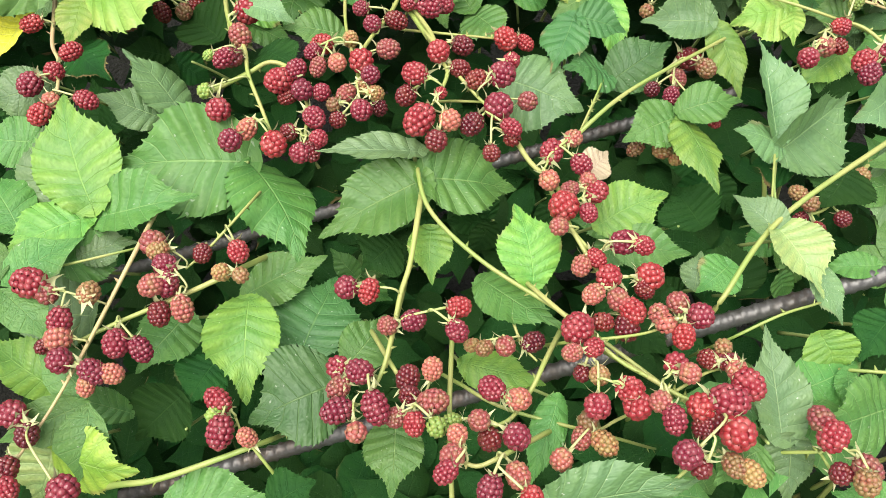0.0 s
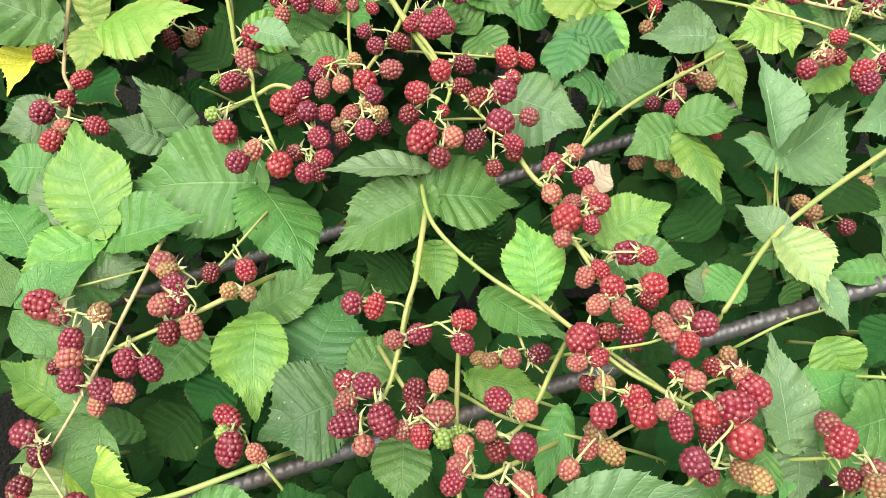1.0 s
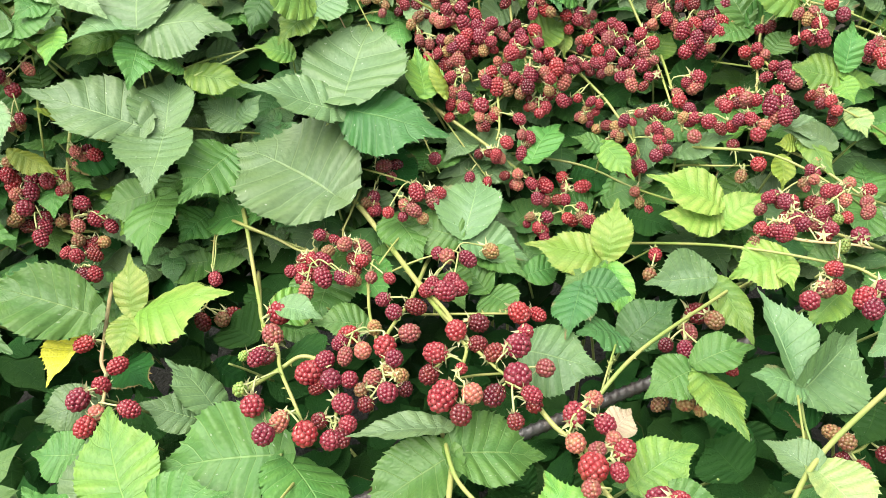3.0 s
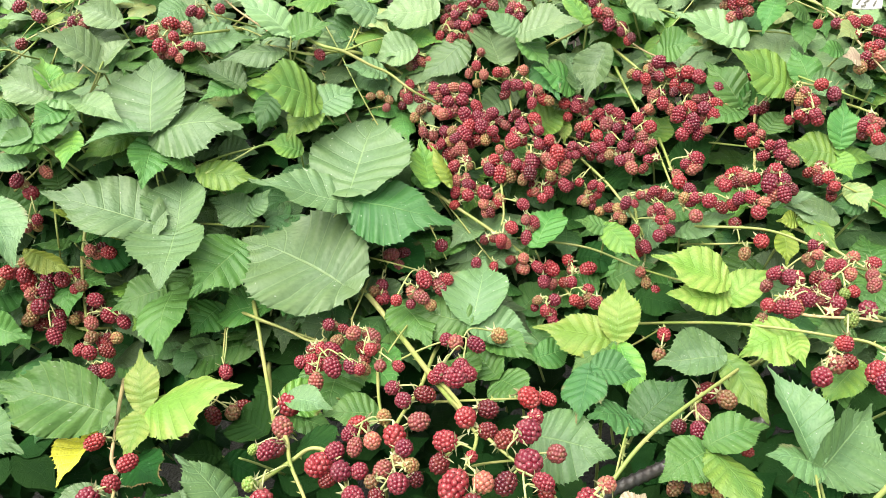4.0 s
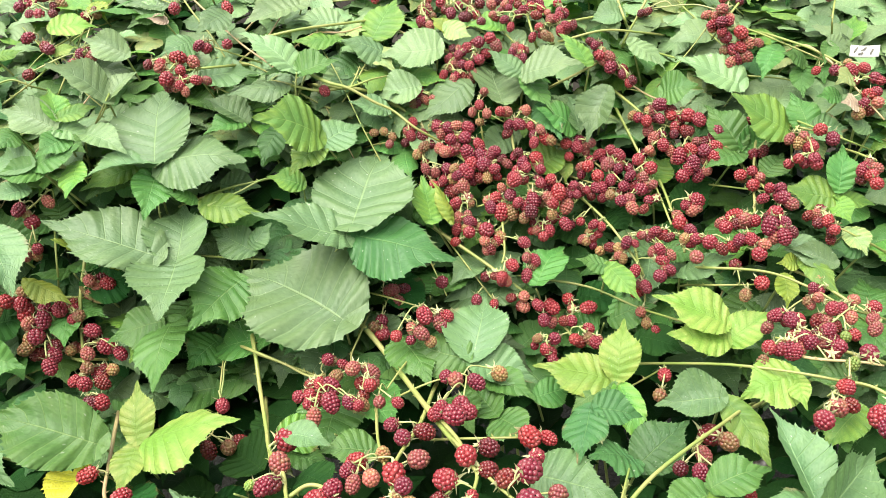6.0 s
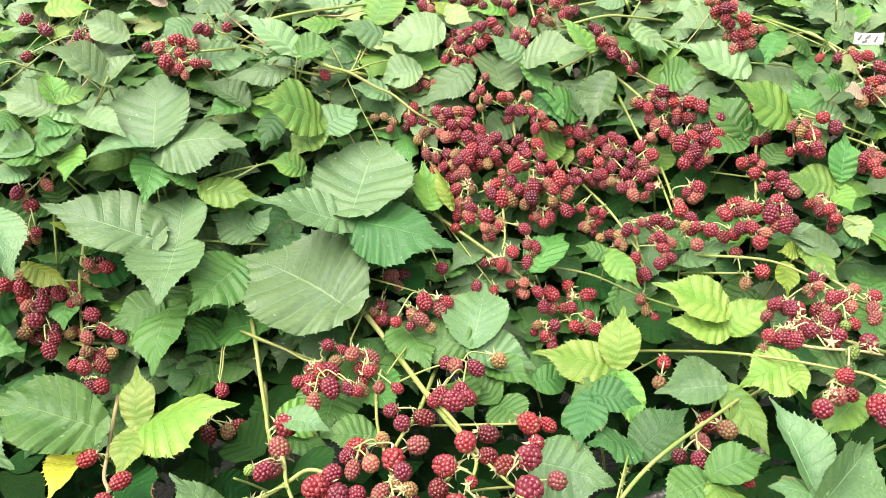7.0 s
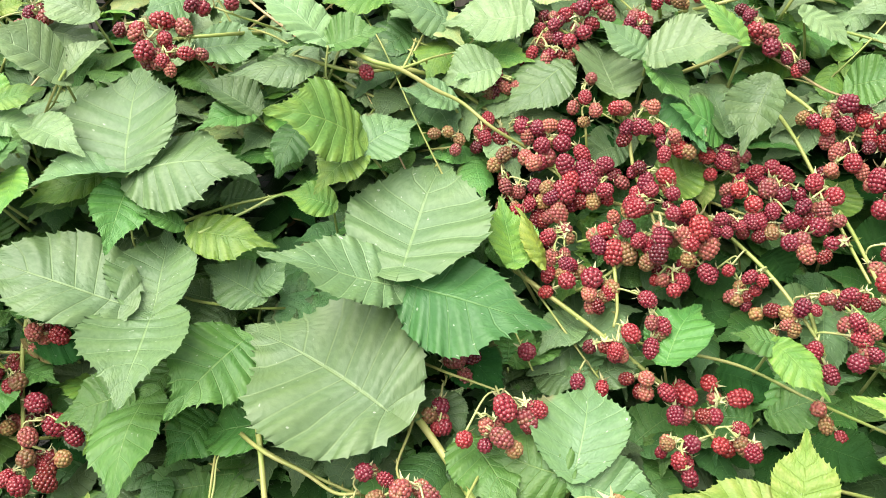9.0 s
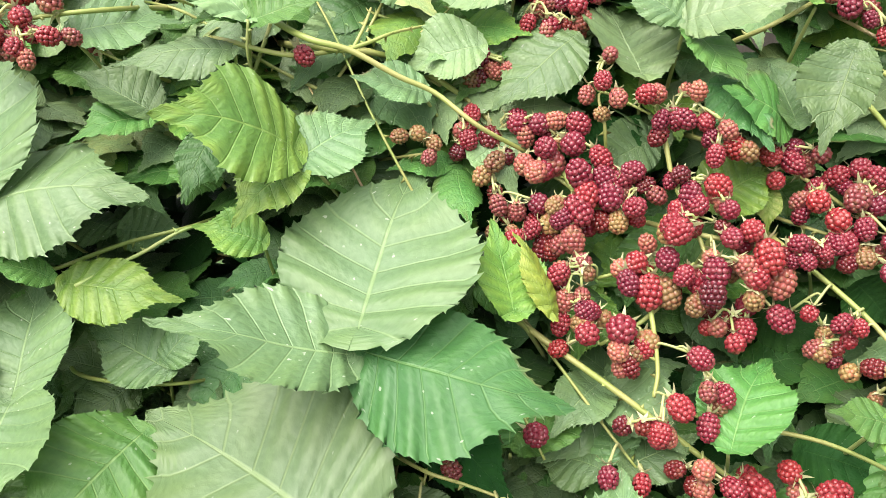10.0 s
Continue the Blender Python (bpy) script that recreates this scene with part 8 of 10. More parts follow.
berry(tr, 0.385, 1.081, 1.450, 0.0115, "p", False)
berry(tr, 0.392, 1.062, 1.448, 0.0111, "r", False)
berry(tr, 0.398, 1.076, 1.449, 0.0109, "r", False)
berry(tr, 0.399, 1.065, 1.439, 0.0145, "r", False)
berry(tr, 0.413, 1.048, 1.447, 0.0144, "r", False)
berry(tr, 0.423, 1.046, 1.433, 0.0117, "p", False)
berry(tr, 0.307, 1.128, 1.473, 0.0092, "d", False)
berry(tr, 0.299, 1.131, 1.471, 0.0080, "d", False)
tr = truss([(0.410, 1.199, 1.437), (0.399, 1.135, 1.436), (0.403, 1.088, 1.425), (0.408, 1.079, 1.419)], 0.0016, "a cluster of crimson half-ripe blackberries on a pale stalk")
berry(tr, 0.409, 1.061, 1.423, 0.0157, "r", False)
berry(tr, 0.414, 1.047, 1.428, 0.0133, "r", False)
berry(tr, 0.422, 1.044, 1.416, 0.0112, "p", False)
berry(tr, 0.423, 1.052, 1.431, 0.0130, "p", False)
berry(tr, 0.414, 1.052, 1.412, 0.0134, "r", False)
berry(tr, 0.421, 1.048, 1.414, 0.0109, "g", False)
berry(tr, 0.403, 1.052, 1.407, 0.0120, "p", False)
berry(tr, 0.427, 1.054, 1.432, 0.0112, "d", False)
berry(tr, 0.435, 1.041, 1.433, 0.0097, "p", False)
berry(tr, 0.399, 1.068, 1.421, 0.0101, "g", False)
tr = truss([(0.628, 1.320, 1.544), (0.584, 1.261, 1.545), (0.544, 1.227, 1.542), (0.480, 1.211, 1.531), (0.470, 1.229, 1.535)], 0.0016, "a cluster of crimson half-ripe blackberries on a pale stalk")
berry(tr, 0.457, 1.194, 1.530, 0.0112, "r", False)
berry(tr, 0.473, 1.191, 1.529, 0.0099, "p", False)
berry(tr, 0.523, 1.147, 1.527, 0.0135, "r", False)
tr = truss([(0.541, 1.060, 1.430), (0.522, 1.023, 1.448), (0.520, 1.021, 1.465), (0.547, 1.076, 1.493), (0.555, 1.102, 1.504)], 0.0016, "a cluster of pink and crimson unripe blackberries on a pale stalk")
berry(tr, 0.519, 1.091, 1.500, 0.0176, "p", False)
berry(tr, 0.514, 1.095, 1.498, 0.0156, "g", False)
berry(tr, 0.523, 1.072, 1.495, 0.0128, "r", False)
berry(tr, 0.516, 1.084, 1.497, 0.0112, "p", False)
berry(tr, 0.542, 1.085, 1.507, 0.0106, "p", False)
berry(tr, 0.550, 1.094, 1.507, 0.0084, "r", False)
berry(tr, 0.544, 1.104, 1.504, 0.0089, "r", False)
berry(tr, 0.517, 1.051, 1.490, 0.0091, "r", False)
berry(tr, 0.527, 1.051, 1.484, 0.0076, "p", False)
berry(tr, 0.550, 1.051, 1.492, 0.0104, "r", False)
berry(tr, 0.561, 1.057, 1.489, 0.0089, "r", False)
tr = truss([(0.449, 1.163, 1.440), (0.438, 1.093, 1.444), (0.445, 1.041, 1.441), (0.473, 1.003, 1.427), (0.515, 0.955, 1.406)], 0.0016, "a cluster of crimson half-ripe blackberries on a pale stalk")
berry(tr, 0.479, 0.962, 1.407, 0.0085, "r", False)
berry(tr, 0.495, 0.947, 1.409, 0.0106, "r", False)
berry(tr, 0.514, 0.958, 1.409, 0.0097, "d", False)
tr = truss([(-0.187, 1.135, 1.404), (-0.162, 1.079, 1.411), (-0.131, 1.059, 1.410), (-0.087, 1.082, 1.394), (-0.033, 1.070, 1.358), (-0.003, 1.039, 1.324), (0.011, 1.028, 1.314)], 0.0028, "a heavy crowded cluster of crimson half-ripe blackberries")
berry(tr, -0.035, 1.053, 1.356, 0.0126, "r")
berry(tr, -0.038, 1.055, 1.347, 0.0119, "r")
berry(tr, -0.044, 1.048, 1.345, 0.0114, "p")
berry(tr, -0.039, 1.041, 1.340, 0.0126, "r")
berry(tr, -0.048, 1.039, 1.331, 0.0109, "d")
berry(tr, -0.045, 1.043, 1.332, 0.0113, "d")
berry(tr, -0.023, 1.049, 1.337, 0.0148, "d")
berry(tr, -0.022, 1.049, 1.335, 0.0139, "d")
berry(tr, -0.002, 1.042, 1.349, 0.0136, "r")
berry(tr, -0.002, 1.047, 1.353, 0.0109, "r")
berry(tr, 0.013, 1.037, 1.349, 0.0125, "r")
berry(tr, 0.003, 1.036, 1.341, 0.0110, "p")
berry(tr, 0.027, 1.034, 1.334, 0.0115, "g")
berry(tr, 0.025, 1.037, 1.351, 0.0125, "p")
berry(tr, 0.020, 1.042, 1.339, 0.0096, "r")
berry(tr, 0.041, 1.034, 1.348, 0.0146, "r")
berry(tr, -0.021, 1.022, 1.328, 0.0114, "g")
berry(tr, -0.012, 1.034, 1.327, 0.0090, "d")
berry(tr, -0.031, 1.019, 1.319, 0.0114, "g")
berry(tr, -0.023, 1.036, 1.314, 0.0096, "r")
berry(tr, -0.022, 1.018, 1.305, 0.0094, "d")
berry(tr, -0.021, 1.003, 1.302, 0.0103, "p")
berry(tr, -0.015, 1.009, 1.291, 0.0104, "d")
berry(tr, -0.026, 1.004, 1.280, 0.0092, "g")
berry(tr, -0.012, 0.996, 1.283, 0.0089, "g")
berry(tr, 0.008, 1.002, 1.301, 0.0123, "r")
berry(tr, -0.008, 1.004, 1.296, 0.0119, "p")
tr = truss([(-0.047, 1.147, 1.317), (-0.029, 1.082, 1.327), (-0.003, 1.039, 1.324), (0.026, 1.023, 1.310), (0.041, 1.010, 1.298)], 0.0023, "a heavy crowded cluster of crimson half-ripe blackberries")
berry(tr, 0.016, 1.024, 1.335, 0.0175, "r")
berry(tr, 0.013, 1.018, 1.320, 0.0134, "r")
berry(tr, 0.036, 1.025, 1.336, 0.0176, "r")
berry(tr, 0.054, 1.014, 1.328, 0.0144, "r")
berry(tr, 0.069, 1.003, 1.316, 0.0138, "r")
berry(tr, 0.064, 1.012, 1.308, 0.0114, "g")
berry(tr, 0.007, 1.011, 1.322, 0.0133, "p")
berry(tr, -0.000, 1.023, 1.324, 0.0127, "p")
berry(tr, 0.038, 1.008, 1.319, 0.0190, "r")
berry(tr, 0.020, 1.026, 1.322, 0.0183, "p")
berry(tr, 0.036, 1.004, 1.296, 0.0179, "r")
berry(tr, 0.055, 1.006, 1.316, 0.0134, "r")
berry(tr, 0.059, 1.015, 1.317, 0.0124, "r")
berry(tr, 0.069, 1.002, 1.305, 0.0102, "p")
berry(tr, 0.074, 1.001, 1.321, 0.0143, "r")
berry(tr, 0.041, 0.998, 1.306, 0.0183, "r")
berry(tr, 0.063, 1.009, 1.302, 0.0180, "p")
berry(tr, 0.016, 0.996, 1.288, 0.0151, "g")
berry(tr, 0.058, 0.997, 1.305, 0.0183, "r")
berry(tr, 0.045, 1.006, 1.303, 0.0140, "g")
berry(tr, 0.018, 0.993, 1.303, 0.0122, "g")
berry(tr, 0.017, 0.997, 1.290, 0.0094, "g")
berry(tr, 0.034, 0.990, 1.299, 0.0183, "r")
berry(tr, 0.042, 1.001, 1.284, 0.0153, "r")
berry(tr, 0.001, 0.992, 1.286, 0.0122, "r")
berry(tr, 0.015, 0.988, 1.271, 0.0109, "d")
berry(tr, -0.012, 0.990, 1.280, 0.0114, "r")
tr = truss([(0.012, 1.145, 1.325), (0.017, 1.075, 1.329), (0.027, 1.027, 1.318), (0.041, 1.006, 1.291), (0.055, 0.997, 1.281)], 0.0023, "a cluster of dark red blackberries among the leaves")
berry(tr, 0.018, 1.001, 1.284, 0.0133, "d")
berry(tr, 0.003, 1.005, 1.286, 0.0115, "r")
berry(tr, 0.028, 0.982, 1.282, 0.0152, "p")
berry(tr, 0.009, 0.994, 1.270, 0.0139, "d")
berry(tr, 0.051, 0.998, 1.286, 0.0154, "d")
berry(tr, 0.030, 0.982, 1.279, 0.0149, "p")
berry(tr, 0.072, 0.984, 1.301, 0.0141, "r")
berry(tr, 0.062, 0.990, 1.288, 0.0134, "g")
berry(tr, 0.065, 0.996, 1.286, 0.0123, "d")
berry(tr, 0.076, 0.994, 1.287, 0.0099, "r")
berry(tr, 0.083, 1.001, 1.310, 0.0103, "d")
berry(tr, 0.090, 0.998, 1.303, 0.0096, "p")
berry(tr, 0.022, 0.987, 1.295, 0.0131, "r")
berry(tr, 0.020, 0.983, 1.277, 0.0118, "p")
berry(tr, 0.015, 0.996, 1.281, 0.0103, "d")
tr = truss([(0.101, 1.137, 1.361), (0.097, 1.068, 1.362), (0.098, 1.022, 1.347), (0.102, 1.001, 1.313), (0.114, 0.976, 1.281), (0.119, 0.961, 1.262)], 0.0023, "a heavy crowded cluster of crimson half-ripe blackberries")
berry(tr, 0.111, 1.011, 1.353, 0.0112, "r")
berry(tr, 0.105, 1.016, 1.352, 0.0098, "r")
berry(tr, 0.125, 1.009, 1.350, 0.0122, "r")
berry(tr, 0.128, 1.013, 1.351, 0.0097, "g")
berry(tr, 0.120, 1.014, 1.371, 0.0092, "p")
berry(tr, 0.117, 1.034, 1.367, 0.0080, "p")
berry(tr, 0.136, 0.995, 1.348, 0.0101, "p")
berry(tr, 0.147, 1.000, 1.335, 0.0091, "d")
berry(tr, 0.127, 1.004, 1.340, 0.0084, "r")
berry(tr, 0.126, 0.987, 1.333, 0.0121, "r")
berry(tr, 0.142, 0.996, 1.335, 0.0122, "r")
berry(tr, 0.144, 1.003, 1.331, 0.0107, "p")
berry(tr, 0.149, 0.992, 1.333, 0.0106, "g")
berry(tr, 0.128, 0.983, 1.313, 0.0161, "r")
berry(tr, 0.110, 0.984, 1.307, 0.0142, "r")
berry(tr, 0.130, 0.986, 1.306, 0.0142, "p")
berry(tr, 0.113, 0.979, 1.302, 0.0141, "r")
berry(tr, 0.102, 0.984, 1.297, 0.0131, "r")
berry(tr, 0.109, 0.976, 1.287, 0.0127, "d")
berry(tr, 0.132, 0.969, 1.301, 0.0121, "r")
berry(tr, 0.129, 0.967, 1.288, 0.0096, "d")
berry(tr, 0.131, 0.980, 1.300, 0.0113, "p")
berry(tr, 0.105, 0.993, 1.319, 0.0112, "d")
berry(tr, 0.101, 1.000, 1.313, 0.0106, "r")
berry(tr, 0.097, 0.961, 1.291, 0.0169, "r")
berry(tr, 0.096, 0.972, 1.292, 0.0145, "r")
berry(tr, 0.096, 0.978, 1.286, 0.0160, "g")
berry(tr, 0.095, 1.012, 1.353, 0.0112, "r")
berry(tr, 0.093, 1.011, 1.342, 0.0100, "d")
tr = truss([(0.066, 1.087, 1.283), (0.062, 1.041, 1.315), (0.059, 1.029, 1.347), (0.059, 1.044, 1.367), (0.091, 1.028, 1.353)], 0.0016, "a cluster of pink and crimson unripe blackberries on a pale stalk")
berry(tr, 0.066, 1.048, 1.393, 0.0094, "p")
berry(tr, 0.067, 1.057, 1.389, 0.0071, "g")
berry(tr, 0.058, 1.031, 1.379, 0.0123, "r")
berry(tr, 0.048, 1.040, 1.367, 0.0115, "p")
berry(tr, 0.067, 1.022, 1.368, 0.0103, "p")
berry(tr, 0.057, 1.030, 1.355, 0.0095, "g")
berry(tr, 0.085, 1.016, 1.371, 0.0132, "r")
berry(tr, 0.094, 1.029, 1.367, 0.0127, "p")
tr = truss([(0.076, 1.076, 1.258), (0.088, 1.014, 1.275), (0.114, 0.976, 1.281), (0.150, 0.966, 1.274), (0.178, 0.954, 1.265)], 0.0023, "a cluster of crimson half-ripe blackberries on a pale stalk")
berry(tr, 0.144, 0.957, 1.290, 0.0139, "r")
berry(tr, 0.142, 0.967, 1.276, 0.0134, "r")
berry(tr, 0.130, 0.954, 1.287, 0.0119, "r")
berry(tr, 0.118, 0.956, 1.272, 0.0107, "p")
berry(tr, 0.118, 0.946, 1.266, 0.0178, "r")
berry(tr, 0.106, 0.943, 1.244, 0.0143, "g")
berry(tr, 0.115, 0.939, 1.254, 0.0157, "d")
berry(tr, 0.139, 0.946, 1.269, 0.0139, "p")
berry(tr, 0.122, 0.952, 1.263, 0.0139, "r")
berry(tr, 0.152, 0.945, 1.276, 0.0169, "r")
berry(tr, 0.162, 0.945, 1.256, 0.0160, "p")
berry(tr, 0.142, 0.942, 1.264, 0.0137, "p")
berry(tr, 0.144, 0.940, 1.263, 0.0128, "r")
berry(tr, 0.142, 0.938, 1.248, 0.0111, "g")
berry(tr, 0.172, 0.948, 1.282, 0.0099, "r")
berry(tr, 0.176, 0.962, 1.276, 0.0095, "r")
berry(tr, 0.162, 0.949, 1.272, 0.0093, "d")
berry(tr, 0.184, 0.952, 1.276, 0.0111, "d")
berry(tr, 0.186, 0.955, 1.274, 0.0083, "r")
berry(tr, 0.189, 0.947, 1.275, 0.0087, "r")
berry(tr, 0.175, 0.940, 1.273, 0.0089, "r")
berry(tr, 0.168, 0.946, 1.271, 0.0080, "r")
tr = truss([(0.182, 1.047, 1.226), (0.155, 0.993, 1.248), (0.121, 0.970, 1.258), (0.083, 0.976, 1.259), (0.045, 0.976, 1.252)], 0.0023, "a cluster of crimson half-ripe blackberries on a pale stalk")
berry(tr, 0.080, 0.977, 1.276, 0.0112, "p")
berry(tr, 0.072, 0.975, 1.265, 0.0086, "p")
berry(tr, 0.016, 0.965, 1.263, 0.0140, "r")
berry(tr, 0.032, 0.960, 1.247, 0.0107, "p")
berry(tr, 0.018, 0.971, 1.263, 0.0109, "p")
berry(tr, 0.034, 0.975, 1.266, 0.0121, "p")
berry(tr, 0.037, 0.969, 1.260, 0.0094, "g")
berry(tr, 0.017, 0.970, 1.255, 0.0095, "r")
berry(tr, 0.071, 0.969, 1.266, 0.0151, "r")
berry(tr, 0.060, 0.969, 1.262, 0.0125, "p")
berry(tr, 0.090, 0.961, 1.271, 0.0140, "r")
berry(tr, 0.077, 0.973, 1.256, 0.0138, "r")
berry(tr, 0.063, 0.957, 1.257, 0.0140, "r")
berry(tr, 0.077, 0.955, 1.250, 0.0192, "r")
berry(tr, 0.089, 0.955, 1.248, 0.0172, "g")
berry(tr, 0.019, 0.959, 1.245, 0.0130, "p")
berry(tr, 0.016, 0.952, 1.231, 0.0130, "r")
berry(tr, 0.036, 0.953, 1.240, 0.0120, "r")
berry(tr, 0.032, 0.948, 1.242, 0.0120, "r")
berry(tr, 0.046, 0.958, 1.229, 0.0109, "g")
tr = truss([(0.152, 1.068, 1.247), (0.131, 1.005, 1.259), (0.105, 0.967, 1.252), (0.072, 0.954, 1.227), (0.042, 0.947, 1.215)], 0.0023, "a cluster of crimson half-ripe blackberries on a pale stalk")
berry(tr, 0.055, 0.937, 1.233, 0.0193, "r")
berry(tr, 0.073, 0.938, 1.221, 0.0155, "g")
berry(tr, 0.032, 0.937, 1.231, 0.0148, "r")
berry(tr, 0.013, 0.944, 1.216, 0.0117, "r")
berry(tr, 0.030, 0.946, 1.233, 0.0123, "g")
berry(tr, 0.052, 0.931, 1.220, 0.0128, "p")
berry(tr, 0.053, 0.929, 1.207, 0.0102, "p")
berry(tr, 0.070, 0.935, 1.219, 0.0129, "r")
berry(tr, 0.059, 0.927, 1.209, 0.0106, "d")
berry(tr, 0.064, 0.933, 1.215, 0.0114, "g")
berry(tr, 0.111, 0.954, 1.255, 0.0150, "r")
berry(tr, 0.130, 0.960, 1.259, 0.0150, "g")
berry(tr, 0.093, 0.962, 1.244, 0.0132, "d")
berry(tr, 0.079, 0.958, 1.244, 0.0121, "g")
berry(tr, 0.099, 0.951, 1.263, 0.0130, "r")
tr = truss([(0.226, 1.070, 1.243), (0.200, 1.006, 1.255), (0.173, 0.966, 1.249), (0.148, 0.956, 1.230)], 0.0016, "a cluster of crimson half-ripe blackberries on a pale stalk")
berry(tr, 0.147, 0.950, 1.240, 0.0131, "r")
berry(tr, 0.133, 0.950, 1.226, 0.0101, "r")
berry(tr, 0.143, 0.952, 1.236, 0.0128, "r")
berry(tr, 0.159, 0.933, 1.235, 0.0139, "r")
berry(tr, 0.138, 0.938, 1.225, 0.0130, "r")
berry(tr, 0.128, 0.950, 1.221, 0.0099, "d")
berry(tr, 0.122, 0.945, 1.224, 0.0105, "p")
berry(tr, 0.129, 0.929, 1.221, 0.0109, "r")
berry(tr, 0.120, 0.960, 1.229, 0.0102, "d")
berry(tr, 0.116, 0.949, 1.222, 0.0089, "r")
berry(tr, 0.131, 0.949, 1.229, 0.0101, "d")
tr = truss([(0.083, 1.063, 1.241), (0.078, 0.995, 1.249), (0.077, 0.949, 1.238), (0.077, 0.924, 1.208), (0.072, 0.912, 1.194)], 0.0023, "a cluster of crimson half-ripe blackberries on a pale stalk")
berry(tr, 0.102, 0.914, 1.221, 0.0137, "r")
berry(tr, 0.114, 0.900, 1.201, 0.0137, "r")
berry(tr, 0.110, 0.904, 1.196, 0.0105, "r")
berry(tr, 0.103, 0.898, 1.206, 0.0107, "p")
berry(tr, 0.111, 0.899, 1.194, 0.0096, "g")
berry(tr, 0.084, 0.891, 1.200, 0.0145, "r")
berry(tr, 0.070, 0.887, 1.184, 0.0128, "r")
berry(tr, 0.102, 0.889, 1.185, 0.0136, "r")
berry(tr, 0.069, 0.880, 1.189, 0.0125, "r")
berry(tr, 0.076, 0.888, 1.180, 0.0120, "p")
berry(tr, 0.049, 0.898, 1.183, 0.0117, "d")
berry(tr, 0.061, 0.891, 1.187, 0.0107, "d")
tr = truss([(-0.042, 1.064, 1.208), (-0.026, 0.999, 1.224), (-0.002, 0.957, 1.222), (0.054, 0.921, 1.189), (0.102, 0.894, 1.155), (0.136, 0.877, 1.130), (0.157, 0.841, 1.110)], 0.0028, "a heavy crowded cluster of crimson half-ripe blackberries")
berry(tr, 0.096, 0.874, 1.163, 0.0126, "p")
berry(tr, 0.096, 0.875, 1.147, 0.0119, "p")
berry(tr, 0.080, 0.882, 1.158, 0.0109, "d")
berry(tr, 0.113, 0.866, 1.153, 0.0136, "r")
berry(tr, 0.130, 0.889, 1.143, 0.0127, "r")
berry(tr, 0.131, 0.875, 1.144, 0.0167, "r")
berry(tr, 0.145, 0.860, 1.131, 0.0136, "d")
berry(tr, 0.128, 0.883, 1.138, 0.0160, "g")
berry(tr, 0.092, 0.878, 1.147, 0.0117, "d")
berry(tr, 0.118, 0.853, 1.138, 0.0135, "r")
berry(tr, 0.124, 0.870, 1.130, 0.0119, "d")
berry(tr, 0.131, 0.867, 1.126, 0.0103, "p")
berry(tr, 0.177, 0.866, 1.145, 0.0167, "r")
berry(tr, 0.154, 0.859, 1.131, 0.0138, "r")
berry(tr, 0.153, 0.879, 1.153, 0.0128, "r")
berry(tr, 0.157, 0.873, 1.141, 0.0107, "p")
berry(tr, 0.129, 0.836, 1.120, 0.0163, "r")
berry(tr, 0.123, 0.831, 1.103, 0.0159, "r")
berry(tr, 0.174, 0.848, 1.125, 0.0137, "r")
berry(tr, 0.174, 0.834, 1.117, 0.0132, "g")
berry(tr, 0.107, 0.830, 1.125, 0.0095, "g")
berry(tr, 0.110, 0.845, 1.117, 0.0084, "p")
berry(tr, 0.104, 0.837, 1.111, 0.0085, "r")
berry(tr, 0.116, 0.822, 1.114, 0.0115, "r")
berry(tr, 0.124, 0.814, 1.102, 0.0113, "r")
berry(tr, 0.162, 0.841, 1.110, 0.0146, "d")
berry(tr, 0.155, 0.838, 1.116, 0.0127, "r")
berry(tr, 0.179, 0.827, 1.116, 0.0126, "r")
berry(tr, 0.179, 0.832, 1.113, 0.0103, "d")
berry(tr, 0.184, 0.835, 1.115, 0.0102, "p")
tr = truss([(-0.029, 1.081, 1.212), (-0.019, 1.013, 1.224), (-0.002, 0.966, 1.218), (0.038, 0.916, 1.173), (0.058, 0.892, 1.151)], 0.0016, "a cluster of crimson half-ripe blackberries on a pale stalk")
berry(tr, 0.035, 0.872, 1.163, 0.0115, "r")
berry(tr, 0.057, 0.874, 1.154, 0.0088, "r")
tr = truss([(-0.039, 1.054, 1.179), (-0.031, 0.984, 1.193), (-0.020, 0.933, 1.188), (-0.003, 0.896, 1.160)], 0.0016, "a single crimson blackberry on a thin stalk")
berry(tr, -0.008, 0.899, 1.179, 0.0156, "r")
tr = truss([(0.128, 1.124, 1.309), (0.137, 1.059, 1.321), (0.159, 1.021, 1.320), (0.195, 1.011, 1.304), (0.223, 0.996, 1.284)], 0.0023, "a heavy crowded cluster of crimson half-ripe blackberries")
berry(tr, 0.172, 1.010, 1.322, 0.0146, "r")
berry(tr, 0.190, 1.017, 1.323, 0.0138, "r")
berry(tr, 0.186, 1.006, 1.317, 0.0125, "r")
berry(tr, 0.175, 1.004, 1.305, 0.0104, "r")
berry(tr, 0.205, 1.005, 1.322, 0.0104, "p")
berry(tr, 0.199, 1.013, 1.315, 0.0089, "p")
berry(tr, 0.199, 1.013, 1.308, 0.0096, "p")
berry(tr, 0.216, 1.002, 1.306, 0.0126, "r")
berry(tr, 0.204, 1.004, 1.298, 0.0104, "r")
berry(tr, 0.221, 0.998, 1.299, 0.0099, "r")
berry(tr, 0.230, 0.998, 1.312, 0.0136, "r")
berry(tr, 0.241, 0.993, 1.297, 0.0122, "p")
berry(tr, 0.240, 0.991, 1.307, 0.0145, "r")
berry(tr, 0.236, 1.000, 1.305, 0.0142, "p")
berry(tr, 0.244, 0.996, 1.294, 0.0119, "p")
berry(tr, 0.197, 0.983, 1.296, 0.0134, "r")
